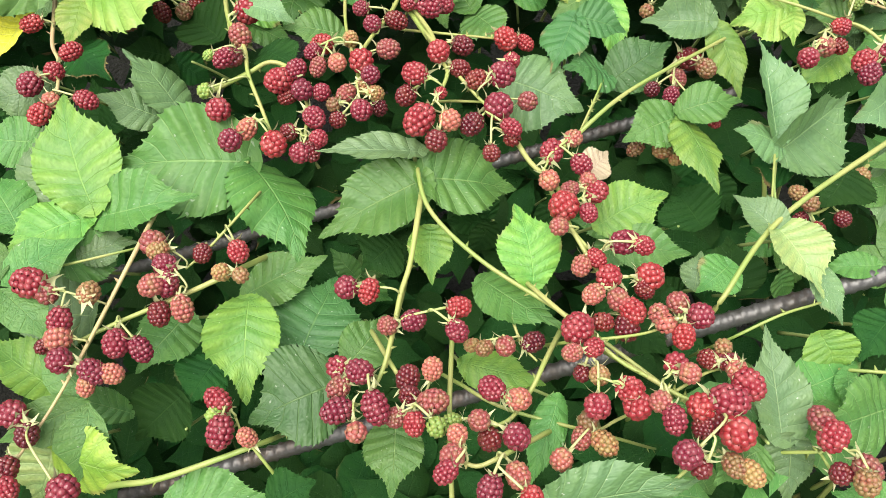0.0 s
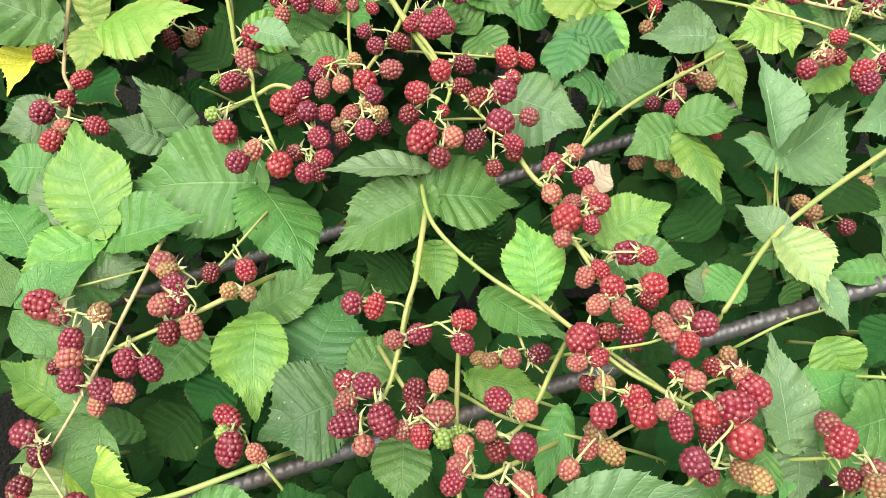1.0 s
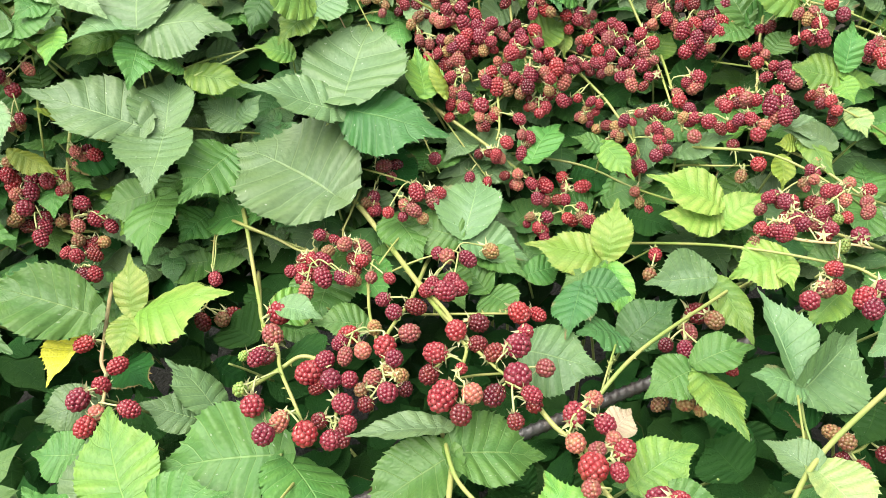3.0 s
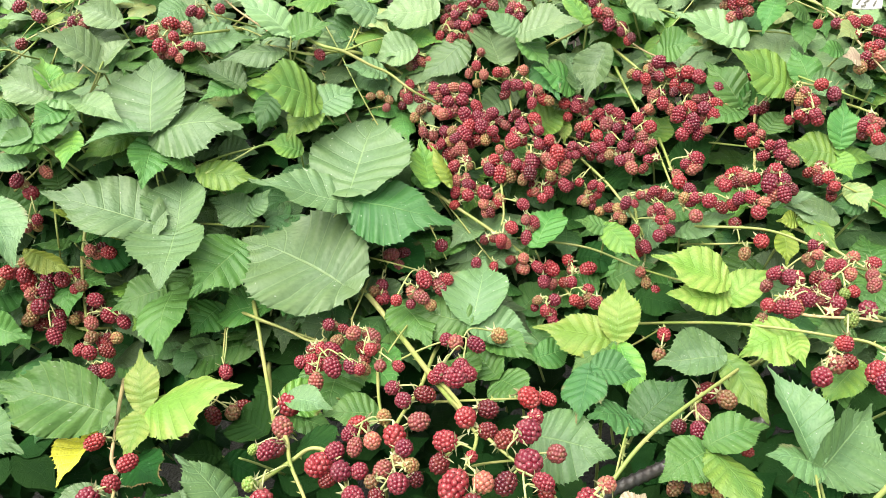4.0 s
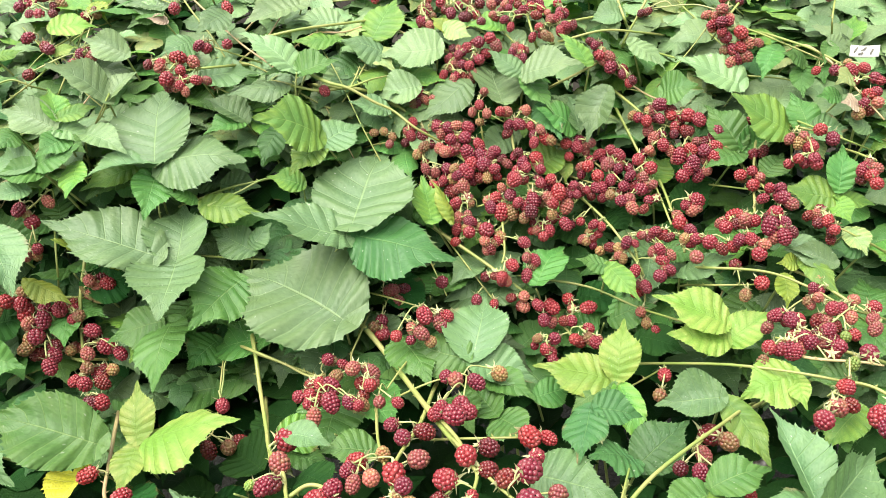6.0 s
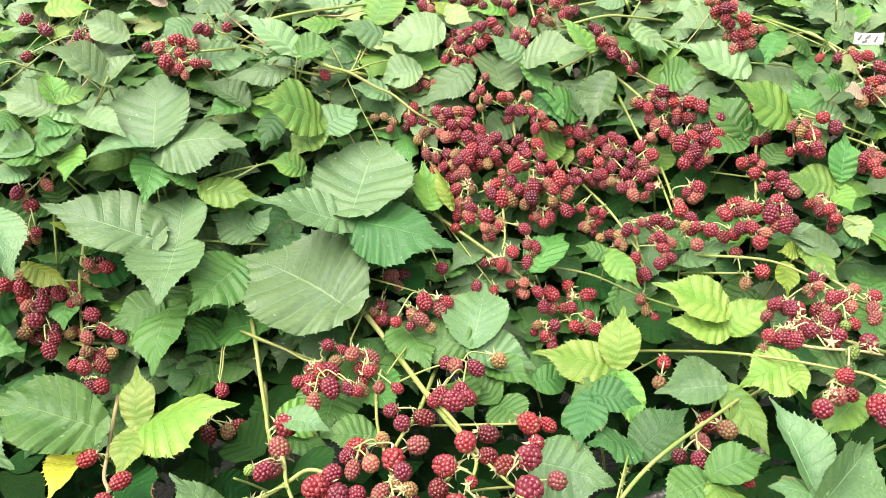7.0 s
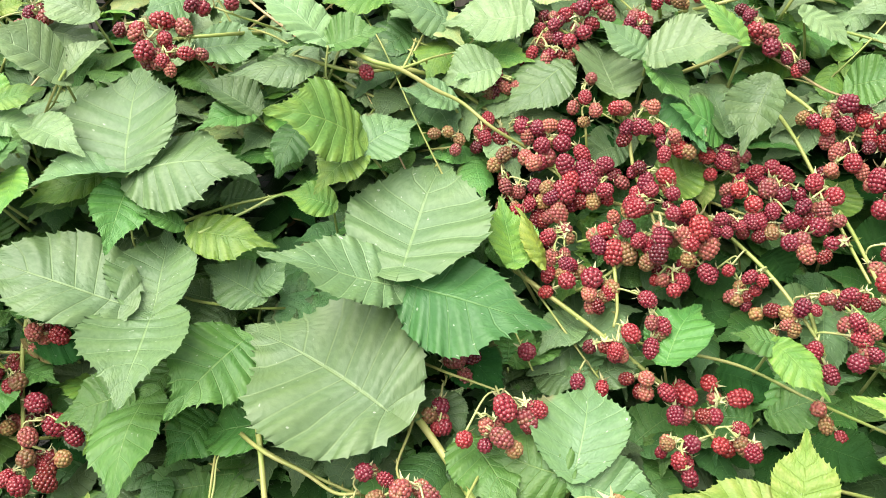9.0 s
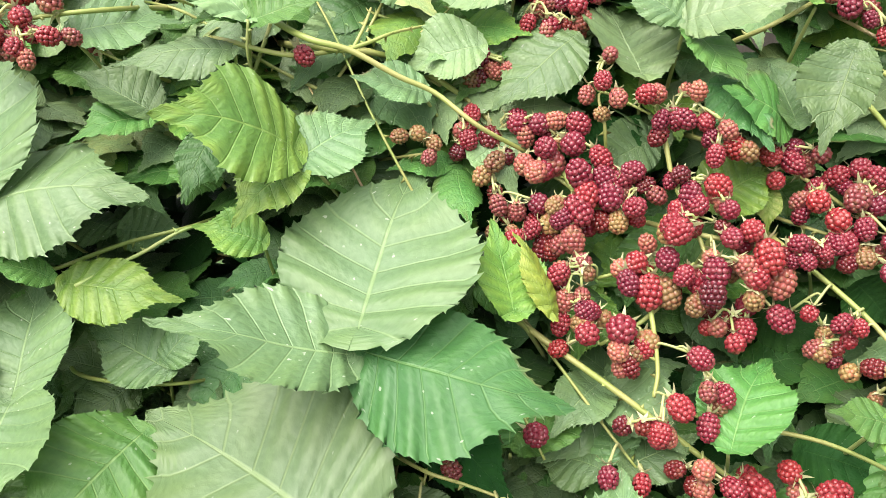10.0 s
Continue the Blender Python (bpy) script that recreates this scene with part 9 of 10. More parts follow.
berry(tr, 0.189, 0.994, 1.293, 0.0111, "p")
berry(tr, 0.190, 0.992, 1.283, 0.0103, "r")
berry(tr, 0.209, 0.976, 1.284, 0.0134, "r")
berry(tr, 0.212, 0.967, 1.270, 0.0133, "r")
berry(tr, 0.223, 0.982, 1.297, 0.0154, "p")
berry(tr, 0.233, 0.992, 1.295, 0.0117, "g")
berry(tr, 0.236, 0.981, 1.291, 0.0124, "r")
berry(tr, 0.253, 0.984, 1.289, 0.0111, "r")
berry(tr, 0.229, 0.976, 1.280, 0.0123, "r")
berry(tr, 0.225, 0.970, 1.279, 0.0144, "r")
berry(tr, 0.213, 0.972, 1.266, 0.0124, "g")
berry(tr, 0.241, 0.961, 1.272, 0.0143, "r")
tr = truss([(0.170, 1.085, 1.256), (0.176, 1.022, 1.272), (0.199, 0.985, 1.273), (0.219, 0.979, 1.266), (0.231, 0.962, 1.255)], 0.0016, "a cluster of dark red blackberries among the leaves")
berry(tr, 0.205, 0.967, 1.271, 0.0123, "r")
berry(tr, 0.219, 0.977, 1.269, 0.0119, "r")
berry(tr, 0.213, 0.962, 1.258, 0.0123, "d")
berry(tr, 0.224, 0.968, 1.261, 0.0118, "g")
berry(tr, 0.222, 0.958, 1.262, 0.0123, "g")
berry(tr, 0.237, 0.971, 1.258, 0.0105, "p")
berry(tr, 0.233, 0.942, 1.259, 0.0141, "r")
berry(tr, 0.246, 0.935, 1.251, 0.0131, "p")
berry(tr, 0.199, 0.968, 1.259, 0.0113, "d")
berry(tr, 0.187, 0.973, 1.263, 0.0094, "d")
tr = truss([(0.264, 1.138, 1.341), (0.256, 1.069, 1.343), (0.258, 1.021, 1.330), (0.271, 0.992, 1.299), (0.286, 0.949, 1.258), (0.287, 0.896, 1.239)], 0.0023, "a cluster of crimson half-ripe blackberries on a pale stalk")
berry(tr, 0.263, 0.979, 1.302, 0.0135, "r")
berry(tr, 0.268, 0.979, 1.293, 0.0107, "r")
berry(tr, 0.276, 0.963, 1.294, 0.0144, "r")
berry(tr, 0.249, 0.962, 1.286, 0.0112, "r")
berry(tr, 0.266, 0.958, 1.283, 0.0112, "p")
berry(tr, 0.263, 0.966, 1.281, 0.0094, "p")
berry(tr, 0.262, 0.953, 1.269, 0.0174, "r")
berry(tr, 0.256, 0.963, 1.269, 0.0157, "d")
berry(tr, 0.244, 0.945, 1.259, 0.0141, "p")
berry(tr, 0.268, 0.937, 1.259, 0.0111, "r")
berry(tr, 0.260, 0.929, 1.250, 0.0101, "d")
berry(tr, 0.278, 0.940, 1.260, 0.0096, "p")
berry(tr, 0.275, 0.944, 1.278, 0.0102, "p")
berry(tr, 0.269, 0.954, 1.274, 0.0084, "p")
berry(tr, 0.271, 0.955, 1.269, 0.0091, "p")
tr = truss([(0.261, 1.158, 1.363), (0.259, 1.090, 1.367), (0.270, 1.044, 1.359), (0.289, 1.025, 1.343), (0.322, 1.006, 1.331), (0.346, 0.984, 1.313)], 0.0023, "a heavy crowded cluster of crimson half-ripe blackberries")
berry(tr, 0.300, 1.017, 1.365, 0.0159, "r")
berry(tr, 0.314, 1.015, 1.354, 0.0149, "d")
berry(tr, 0.296, 1.017, 1.347, 0.0136, "d")
berry(tr, 0.291, 1.021, 1.356, 0.0107, "p")
berry(tr, 0.286, 1.023, 1.356, 0.0085, "g")
berry(tr, 0.280, 1.008, 1.346, 0.0137, "r")
berry(tr, 0.283, 1.011, 1.332, 0.0124, "p")
berry(tr, 0.271, 1.017, 1.349, 0.0116, "r")
berry(tr, 0.267, 1.034, 1.348, 0.0095, "g")
berry(tr, 0.298, 1.007, 1.348, 0.0116, "r")
berry(tr, 0.313, 1.006, 1.351, 0.0116, "r")
berry(tr, 0.327, 1.012, 1.341, 0.0088, "p")
berry(tr, 0.322, 1.008, 1.342, 0.0094, "p")
berry(tr, 0.316, 1.000, 1.337, 0.0116, "r")
berry(tr, 0.313, 0.991, 1.330, 0.0098, "d")
berry(tr, 0.328, 1.000, 1.333, 0.0089, "r")
berry(tr, 0.332, 0.996, 1.353, 0.0169, "r")
berry(tr, 0.318, 1.016, 1.350, 0.0155, "p")
berry(tr, 0.326, 1.007, 1.349, 0.0130, "r")
berry(tr, 0.344, 0.988, 1.348, 0.0148, "r")
berry(tr, 0.332, 0.994, 1.331, 0.0125, "d")
berry(tr, 0.297, 1.000, 1.326, 0.0127, "d")
berry(tr, 0.287, 0.996, 1.325, 0.0124, "p")
berry(tr, 0.296, 0.981, 1.319, 0.0135, "r")
berry(tr, 0.306, 0.982, 1.310, 0.0128, "p")
berry(tr, 0.279, 0.985, 1.312, 0.0093, "p")
berry(tr, 0.275, 0.992, 1.306, 0.0091, "d")
berry(tr, 0.283, 0.988, 1.307, 0.0090, "g")
tr = truss([(0.316, 1.120, 1.331), (0.311, 1.053, 1.337), (0.322, 1.006, 1.331), (0.346, 0.984, 1.313), (0.364, 0.972, 1.307)], 0.0023, "a cluster of crimson half-ripe blackberries on a pale stalk")
berry(tr, 0.314, 0.966, 1.307, 0.0176, "r")
berry(tr, 0.311, 0.970, 1.301, 0.0132, "p")
berry(tr, 0.328, 0.964, 1.316, 0.0134, "r")
berry(tr, 0.344, 0.978, 1.307, 0.0131, "d")
berry(tr, 0.329, 0.965, 1.300, 0.0104, "p")
berry(tr, 0.344, 0.959, 1.314, 0.0166, "r")
berry(tr, 0.354, 0.952, 1.307, 0.0155, "r")
berry(tr, 0.347, 0.963, 1.302, 0.0131, "p")
berry(tr, 0.329, 0.954, 1.300, 0.0145, "r")
berry(tr, 0.346, 0.950, 1.289, 0.0116, "p")
berry(tr, 0.323, 0.954, 1.292, 0.0155, "r")
berry(tr, 0.337, 0.955, 1.282, 0.0144, "r")
berry(tr, 0.316, 0.954, 1.283, 0.0153, "r")
berry(tr, 0.365, 0.980, 1.332, 0.0158, "r")
berry(tr, 0.361, 0.979, 1.325, 0.0120, "r")
berry(tr, 0.351, 0.983, 1.319, 0.0116, "d")
berry(tr, 0.341, 0.982, 1.320, 0.0114, "p")
berry(tr, 0.359, 0.961, 1.318, 0.0135, "r")
berry(tr, 0.372, 0.965, 1.311, 0.0130, "g")
tr = truss([(0.454, 1.069, 1.321), (0.427, 1.003, 1.324), (0.409, 0.957, 1.310), (0.399, 0.930, 1.281), (0.376, 0.859, 1.257), (0.354, 0.830, 1.233)], 0.0023, "a heavy crowded cluster of crimson half-ripe blackberries")
berry(tr, 0.380, 0.924, 1.289, 0.0144, "r")
berry(tr, 0.387, 0.936, 1.283, 0.0141, "g")
berry(tr, 0.393, 0.920, 1.295, 0.0123, "r")
berry(tr, 0.401, 0.918, 1.284, 0.0122, "d")
berry(tr, 0.400, 0.911, 1.289, 0.0111, "p")
berry(tr, 0.389, 0.903, 1.282, 0.0142, "r")
berry(tr, 0.389, 0.869, 1.276, 0.0120, "r")
berry(tr, 0.354, 0.864, 1.258, 0.0157, "r")
berry(tr, 0.341, 0.870, 1.248, 0.0120, "p")
berry(tr, 0.363, 0.848, 1.256, 0.0149, "p")
berry(tr, 0.340, 0.852, 1.249, 0.0135, "r")
berry(tr, 0.345, 0.864, 1.248, 0.0131, "d")
berry(tr, 0.359, 0.843, 1.261, 0.0125, "p")
berry(tr, 0.352, 0.851, 1.253, 0.0105, "d")
berry(tr, 0.370, 0.842, 1.259, 0.0145, "r")
berry(tr, 0.389, 0.846, 1.260, 0.0129, "d")
berry(tr, 0.358, 0.818, 1.246, 0.0133, "r")
berry(tr, 0.354, 0.833, 1.238, 0.0107, "r")
berry(tr, 0.345, 0.820, 1.245, 0.0132, "r")
berry(tr, 0.343, 0.829, 1.233, 0.0102, "r")
berry(tr, 0.364, 0.805, 1.232, 0.0160, "r")
berry(tr, 0.370, 0.807, 1.243, 0.0113, "p")
berry(tr, 0.366, 0.822, 1.241, 0.0105, "p")
tr = truss([(0.413, 1.047, 1.277), (0.399, 0.980, 1.287), (0.400, 0.927, 1.282), (0.403, 0.865, 1.275), (0.401, 0.842, 1.262)], 0.0023, "a cluster of crimson half-ripe blackberries on a pale stalk")
berry(tr, 0.396, 0.869, 1.289, 0.0129, "r")
berry(tr, 0.403, 0.856, 1.281, 0.0102, "r")
berry(tr, 0.404, 0.858, 1.292, 0.0118, "r")
berry(tr, 0.404, 0.864, 1.282, 0.0116, "p")
berry(tr, 0.404, 0.847, 1.284, 0.0146, "r")
berry(tr, 0.411, 0.842, 1.278, 0.0143, "p")
berry(tr, 0.390, 0.833, 1.271, 0.0144, "r")
berry(tr, 0.379, 0.819, 1.261, 0.0171, "r")
berry(tr, 0.396, 0.832, 1.256, 0.0146, "p")
berry(tr, 0.395, 0.817, 1.264, 0.0124, "r")
berry(tr, 0.400, 0.824, 1.254, 0.0109, "g")
berry(tr, 0.391, 0.805, 1.252, 0.0151, "r")
berry(tr, 0.401, 0.810, 1.255, 0.0137, "d")
berry(tr, 0.384, 0.814, 1.248, 0.0116, "p")
tr = truss([(0.429, 1.089, 1.321), (0.424, 1.025, 1.334), (0.438, 0.983, 1.338), (0.452, 0.931, 1.344), (0.487, 0.891, 1.340)], 0.0023, "a cluster of crimson half-ripe blackberries on a pale stalk")
berry(tr, 0.434, 0.915, 1.335, 0.0102, "p")
berry(tr, 0.447, 0.906, 1.340, 0.0102, "p")
berry(tr, 0.441, 0.904, 1.332, 0.0098, "g")
berry(tr, 0.454, 0.902, 1.332, 0.0092, "r")
berry(tr, 0.461, 0.895, 1.350, 0.0143, "r")
berry(tr, 0.476, 0.892, 1.338, 0.0135, "r")
berry(tr, 0.452, 0.892, 1.330, 0.0142, "r")
berry(tr, 0.452, 0.900, 1.327, 0.0128, "r")
berry(tr, 0.448, 0.874, 1.321, 0.0121, "r")
berry(tr, 0.451, 0.873, 1.314, 0.0113, "r")
berry(tr, 0.443, 0.886, 1.312, 0.0110, "r")
berry(tr, 0.433, 0.883, 1.319, 0.0110, "r")
berry(tr, 0.429, 0.899, 1.308, 0.0107, "r")
berry(tr, 0.415, 0.995, 1.340, 0.0098, "d")
berry(tr, 0.421, 0.984, 1.335, 0.0094, "p")
berry(tr, 0.418, 0.990, 1.341, 0.0084, "r")
berry(tr, 0.418, 0.953, 1.309, 0.0117, "d")
berry(tr, 0.406, 0.955, 1.306, 0.0112, "r")
tr = truss([(0.310, 1.064, 1.260), (0.296, 0.996, 1.268), (0.294, 0.947, 1.258), (0.293, 0.894, 1.239), (0.291, 0.849, 1.221)], 0.0023, "a heavy crowded cluster of crimson half-ripe blackberries")
berry(tr, 0.293, 0.881, 1.247, 0.0167, "r")
berry(tr, 0.303, 0.870, 1.241, 0.0127, "r")
berry(tr, 0.301, 0.857, 1.229, 0.0116, "r")
berry(tr, 0.292, 0.856, 1.236, 0.0097, "g")
berry(tr, 0.326, 0.924, 1.259, 0.0174, "r")
berry(tr, 0.319, 0.918, 1.248, 0.0143, "p")
berry(tr, 0.311, 0.920, 1.255, 0.0121, "r")
berry(tr, 0.326, 0.919, 1.251, 0.0102, "p")
berry(tr, 0.299, 0.911, 1.244, 0.0116, "p")
berry(tr, 0.305, 0.851, 1.237, 0.0125, "r")
berry(tr, 0.317, 0.838, 1.237, 0.0161, "r")
berry(tr, 0.299, 0.828, 1.223, 0.0138, "p")
berry(tr, 0.329, 0.830, 1.231, 0.0124, "d")
berry(tr, 0.343, 0.833, 1.231, 0.0118, "r")
berry(tr, 0.277, 0.870, 1.233, 0.0107, "d")
berry(tr, 0.266, 0.878, 1.232, 0.0103, "d")
berry(tr, 0.261, 0.875, 1.240, 0.0106, "r")
berry(tr, 0.272, 0.877, 1.236, 0.0080, "r")
berry(tr, 0.256, 0.876, 1.232, 0.0087, "d")
berry(tr, 0.248, 0.880, 1.234, 0.0069, "p")
tr = truss([(0.175, 1.080, 1.251), (0.175, 1.013, 1.261), (0.188, 0.968, 1.255), (0.216, 0.922, 1.232), (0.243, 0.881, 1.194), (0.248, 0.874, 1.182)], 0.0023, "a heavy crowded cluster of crimson half-ripe blackberries")
berry(tr, 0.246, 0.884, 1.232, 0.0087, "r")
berry(tr, 0.257, 0.889, 1.232, 0.0084, "g")
berry(tr, 0.239, 0.883, 1.222, 0.0073, "r")
berry(tr, 0.229, 0.888, 1.222, 0.0107, "r")
berry(tr, 0.224, 0.895, 1.210, 0.0090, "p")
berry(tr, 0.220, 0.892, 1.204, 0.0089, "p")
berry(tr, 0.225, 0.888, 1.200, 0.0085, "g")
berry(tr, 0.214, 0.904, 1.187, 0.0071, "g")
berry(tr, 0.264, 0.860, 1.222, 0.0105, "r")
berry(tr, 0.277, 0.857, 1.215, 0.0102, "p")
berry(tr, 0.256, 0.865, 1.218, 0.0087, "p")
berry(tr, 0.264, 0.859, 1.210, 0.0069, "g")
berry(tr, 0.213, 0.909, 1.208, 0.0120, "d")
berry(tr, 0.222, 0.897, 1.211, 0.0114, "g")
berry(tr, 0.201, 0.916, 1.201, 0.0115, "g")
berry(tr, 0.179, 0.936, 1.236, 0.0100, "r")
berry(tr, 0.168, 0.947, 1.228, 0.0096, "r")
berry(tr, 0.193, 0.920, 1.237, 0.0089, "r")
berry(tr, 0.190, 0.934, 1.219, 0.0082, "g")
berry(tr, 0.203, 0.916, 1.235, 0.0079, "r")
berry(tr, 0.200, 0.922, 1.222, 0.0075, "r")
berry(tr, 0.193, 0.923, 1.216, 0.0100, "d")
berry(tr, 0.193, 0.923, 1.207, 0.0083, "r")
berry(tr, 0.180, 0.926, 1.215, 0.0090, "p")
berry(tr, 0.184, 0.923, 1.213, 0.0089, "g")
tr = truss([(0.261, 0.987, 1.192), (0.247, 0.921, 1.206), (0.243, 0.881, 1.194), (0.251, 0.877, 1.156), (0.249, 0.869, 1.129)], 0.0023, "a cluster of crimson half-ripe blackberries on a pale stalk")
berry(tr, 0.265, 0.851, 1.211, 0.0105, "r")
berry(tr, 0.270, 0.846, 1.198, 0.0087, "d")
berry(tr, 0.272, 0.839, 1.204, 0.0095, "r")
berry(tr, 0.274, 0.844, 1.198, 0.0079, "p")
berry(tr, 0.267, 0.845, 1.201, 0.0095, "p")
berry(tr, 0.260, 0.841, 1.195, 0.0153, "r")
berry(tr, 0.235, 0.866, 1.192, 0.0126, "r")
berry(tr, 0.237, 0.890, 1.176, 0.0112, "r")
berry(tr, 0.245, 0.872, 1.171, 0.0119, "p")
berry(tr, 0.247, 0.856, 1.174, 0.0136, "r")
berry(tr, 0.243, 0.882, 1.154, 0.0128, "r")
berry(tr, 0.246, 0.883, 1.162, 0.0111, "d")
berry(tr, 0.241, 0.854, 1.140, 0.0118, "p")
berry(tr, 0.247, 0.848, 1.127, 0.0099, "g")
berry(tr, 0.257, 0.840, 1.120, 0.0079, "r")
tr = truss([(0.306, 0.920, 1.139), (0.304, 0.859, 1.171), (0.321, 0.818, 1.189), (0.360, 0.803, 1.194)], 0.0016, "a small cluster of russet unripe blackberries in the shade")
berry(tr, 0.363, 0.788, 1.203, 0.0151, "r")
berry(tr, 0.343, 0.783, 1.191, 0.0103, "g")
berry(tr, 0.344, 0.823, 1.212, 0.0134, "d")
tr = truss([(0.516, 0.776, 1.147), (0.473, 0.741, 1.176), (0.435, 0.736, 1.192), (0.405, 0.759, 1.195), (0.373, 0.753, 1.179)], 0.0016, "a cluster of crimson half-ripe blackberries on a pale stalk")
berry(tr, 0.416, 0.726, 1.198, 0.0138, "r")
berry(tr, 0.411, 0.724, 1.185, 0.0108, "p")
berry(tr, 0.405, 0.732, 1.180, 0.0135, "d")
berry(tr, 0.373, 0.727, 1.187, 0.0163, "r")
berry(tr, 0.383, 0.731, 1.183, 0.0129, "p")
berry(tr, 0.360, 0.739, 1.186, 0.0119, "r")
berry(tr, 0.374, 0.742, 1.178, 0.0090, "r")
berry(tr, 0.353, 0.739, 1.172, 0.0096, "p")
berry(tr, 0.405, 0.738, 1.206, 0.0092, "p")
berry(tr, 0.402, 0.745, 1.193, 0.0075, "p")
berry(tr, 0.405, 0.752, 1.211, 0.0084, "r")
berry(tr, 0.415, 0.766, 1.205, 0.0066, "r")
berry(tr, 0.409, 0.758, 1.199, 0.0068, "r")
tr = truss([(0.495, 0.726, 1.119), (0.451, 0.691, 1.152), (0.412, 0.683, 1.170), (0.383, 0.706, 1.171), (0.357, 0.726, 1.166)], 0.0023, "a cluster of crimson half-ripe blackberries on a pale stalk")
berry(tr, 0.374, 0.719, 1.171, 0.0136, "d")
berry(tr, 0.356, 0.698, 1.172, 0.0118, "r")
berry(tr, 0.378, 0.698, 1.181, 0.0124, "r")
berry(tr, 0.389, 0.704, 1.173, 0.0117, "g")
berry(tr, 0.340, 0.699, 1.171, 0.0132, "r")
berry(tr, 0.330, 0.690, 1.159, 0.0109, "g")
berry(tr, 0.359, 0.691, 1.170, 0.0159, "r")
berry(tr, 0.370, 0.698, 1.168, 0.0139, "p")
berry(tr, 0.357, 0.696, 1.172, 0.0122, "p")
berry(tr, 0.403, 0.693, 1.176, 0.0161, "d")
berry(tr, 0.390, 0.695, 1.176, 0.0153, "p")
berry(tr, 0.401, 0.700, 1.187, 0.0126, "r")
berry(tr, 0.403, 0.709, 1.176, 0.0121, "r")
berry(tr, 0.388, 0.695, 1.176, 0.0120, "r")
tr = truss([(0.539, 0.850, 1.201), (0.499, 0.816, 1.230), (0.466, 0.813, 1.250), (0.449, 0.831, 1.257)], 0.0016, "a cluster of dark red blackberries among the leaves")
berry(tr, 0.447, 0.821, 1.261, 0.0117, "r")
berry(tr, 0.438, 0.825, 1.257, 0.0106, "d")
berry(tr, 0.449, 0.811, 1.252, 0.0108, "d")
berry(tr, 0.447, 0.803, 1.257, 0.0106, "r")
berry(tr, 0.449, 0.813, 1.241, 0.0090, "d")
berry(tr, 0.447, 0.843, 1.267, 0.0099, "d")
berry(tr, 0.447, 0.835, 1.260, 0.0085, "g")
berry(tr, 0.441, 0.832, 1.259, 0.0087, "d")
berry(tr, 0.433, 0.841, 1.261, 0.0089, "d")
berry(tr, 0.440, 0.836, 1.266, 0.0070, "p")
tr = truss([(0.209, 0.844, 1.023), (0.214, 0.802, 1.062), (0.236, 0.787, 1.087), (0.250, 0.771, 1.109)], 0.0016, "a small cluster of russet unripe blackberries in the shade")
berry(tr, 0.242, 0.742, 1.117, 0.0137, "r")
berry(tr, 0.229, 0.711, 1.111, 0.0116, "g")
tr = truss([(-0.298, 0.909, 1.102), (-0.267, 0.851, 1.129), (-0.235, 0.815, 1.137), (-0.203, 0.803, 1.127), (-0.174, 0.784, 1.121), (-0.153, 0.782, 1.122)], 0.0023, "a cluster of crimson half-ripe blackberries on a pale stalk")
berry(tr, -0.148, 0.784, 1.142, 0.0146, "r")
berry(tr, -0.131, 0.784, 1.134, 0.0110, "r")
berry(tr, -0.145, 0.797, 1.132, 0.0117, "p")
berry(tr, -0.156, 0.756, 1.126, 0.0143, "r")
berry(tr, -0.175, 0.752, 1.115, 0.0115, "d")
berry(tr, -0.143, 0.754, 1.123, 0.0179, "r")
berry(tr, -0.168, 0.765, 1.120, 0.0156, "d")
berry(tr, -0.159, 0.752, 1.109, 0.0157, "r")
berry(tr, -0.140, 0.725, 1.120, 0.0188, "r")
berry(tr, -0.160, 0.717, 1.107, 0.0148, "p")
berry(tr, -0.118, 0.722, 1.121, 0.0147, "r")
berry(tr, -0.108, 0.716, 1.120, 0.0120, "r")
berry(tr, -0.104, 0.723, 1.116, 0.0120, "g")
berry(tr, -0.181, 0.749, 1.115, 0.0135, "r")
berry(tr, -0.168, 0.749, 1.116, 0.0131, "r")
berry(tr, -0.168, 0.735, 1.113, 0.0106, "r")
tr = truss([(-0.109, 0.950, 1.122), (-0.108, 0.881, 1.145), (-0.114, 0.828, 1.146), (-0.123, 0.798, 1.133), (-0.112, 0.775, 1.124)], 0.0016, "a cluster of pink and crimson unripe blackberries on a pale stalk")
berry(tr, -0.117, 0.766, 1.138, 0.0160, "p")
berry(tr, -0.138, 0.766, 1.129, 0.0136, "g")
berry(tr, -0.094, 0.764, 1.133, 0.0151, "p")
berry(tr, -0.102, 0.780, 1.127, 0.0144, "p")
berry(tr, -0.096, 0.743, 1.128, 0.0140, "r")
berry(tr, -0.105, 0.742, 1.115, 0.0115, "d")
berry(tr, -0.094, 0.757, 1.122, 0.0132, "p")
berry(tr, -0.110, 0.764, 1.118, 0.0126, "d")
berry(tr, -0.099, 0.754, 1.123, 0.0112, "p")
tr = truss([(-0.043, 0.885, 1.094), (-0.050, 0.819, 1.120), (-0.065, 0.769, 1.126), (-0.078, 0.748, 1.118)], 0.0016, "a cluster of pink and crimson unripe blackberries on a pale stalk")
berry(tr, -0.083, 0.709, 1.127, 0.0102, "p")
berry(tr, -0.061, 0.695, 1.134, 0.0117, "r")
tr = truss([(-0.096, 0.803, 1.060), (-0.075, 0.757, 1.097), (-0.045, 0.744, 1.119), (-0.019, 0.751, 1.124), (0.001, 0.753, 1.125)], 0.0016, "a cluster of crimson half-ripe blackberries on a pale stalk")
berry(tr, 0.003, 0.739, 1.131, 0.0157, "p")
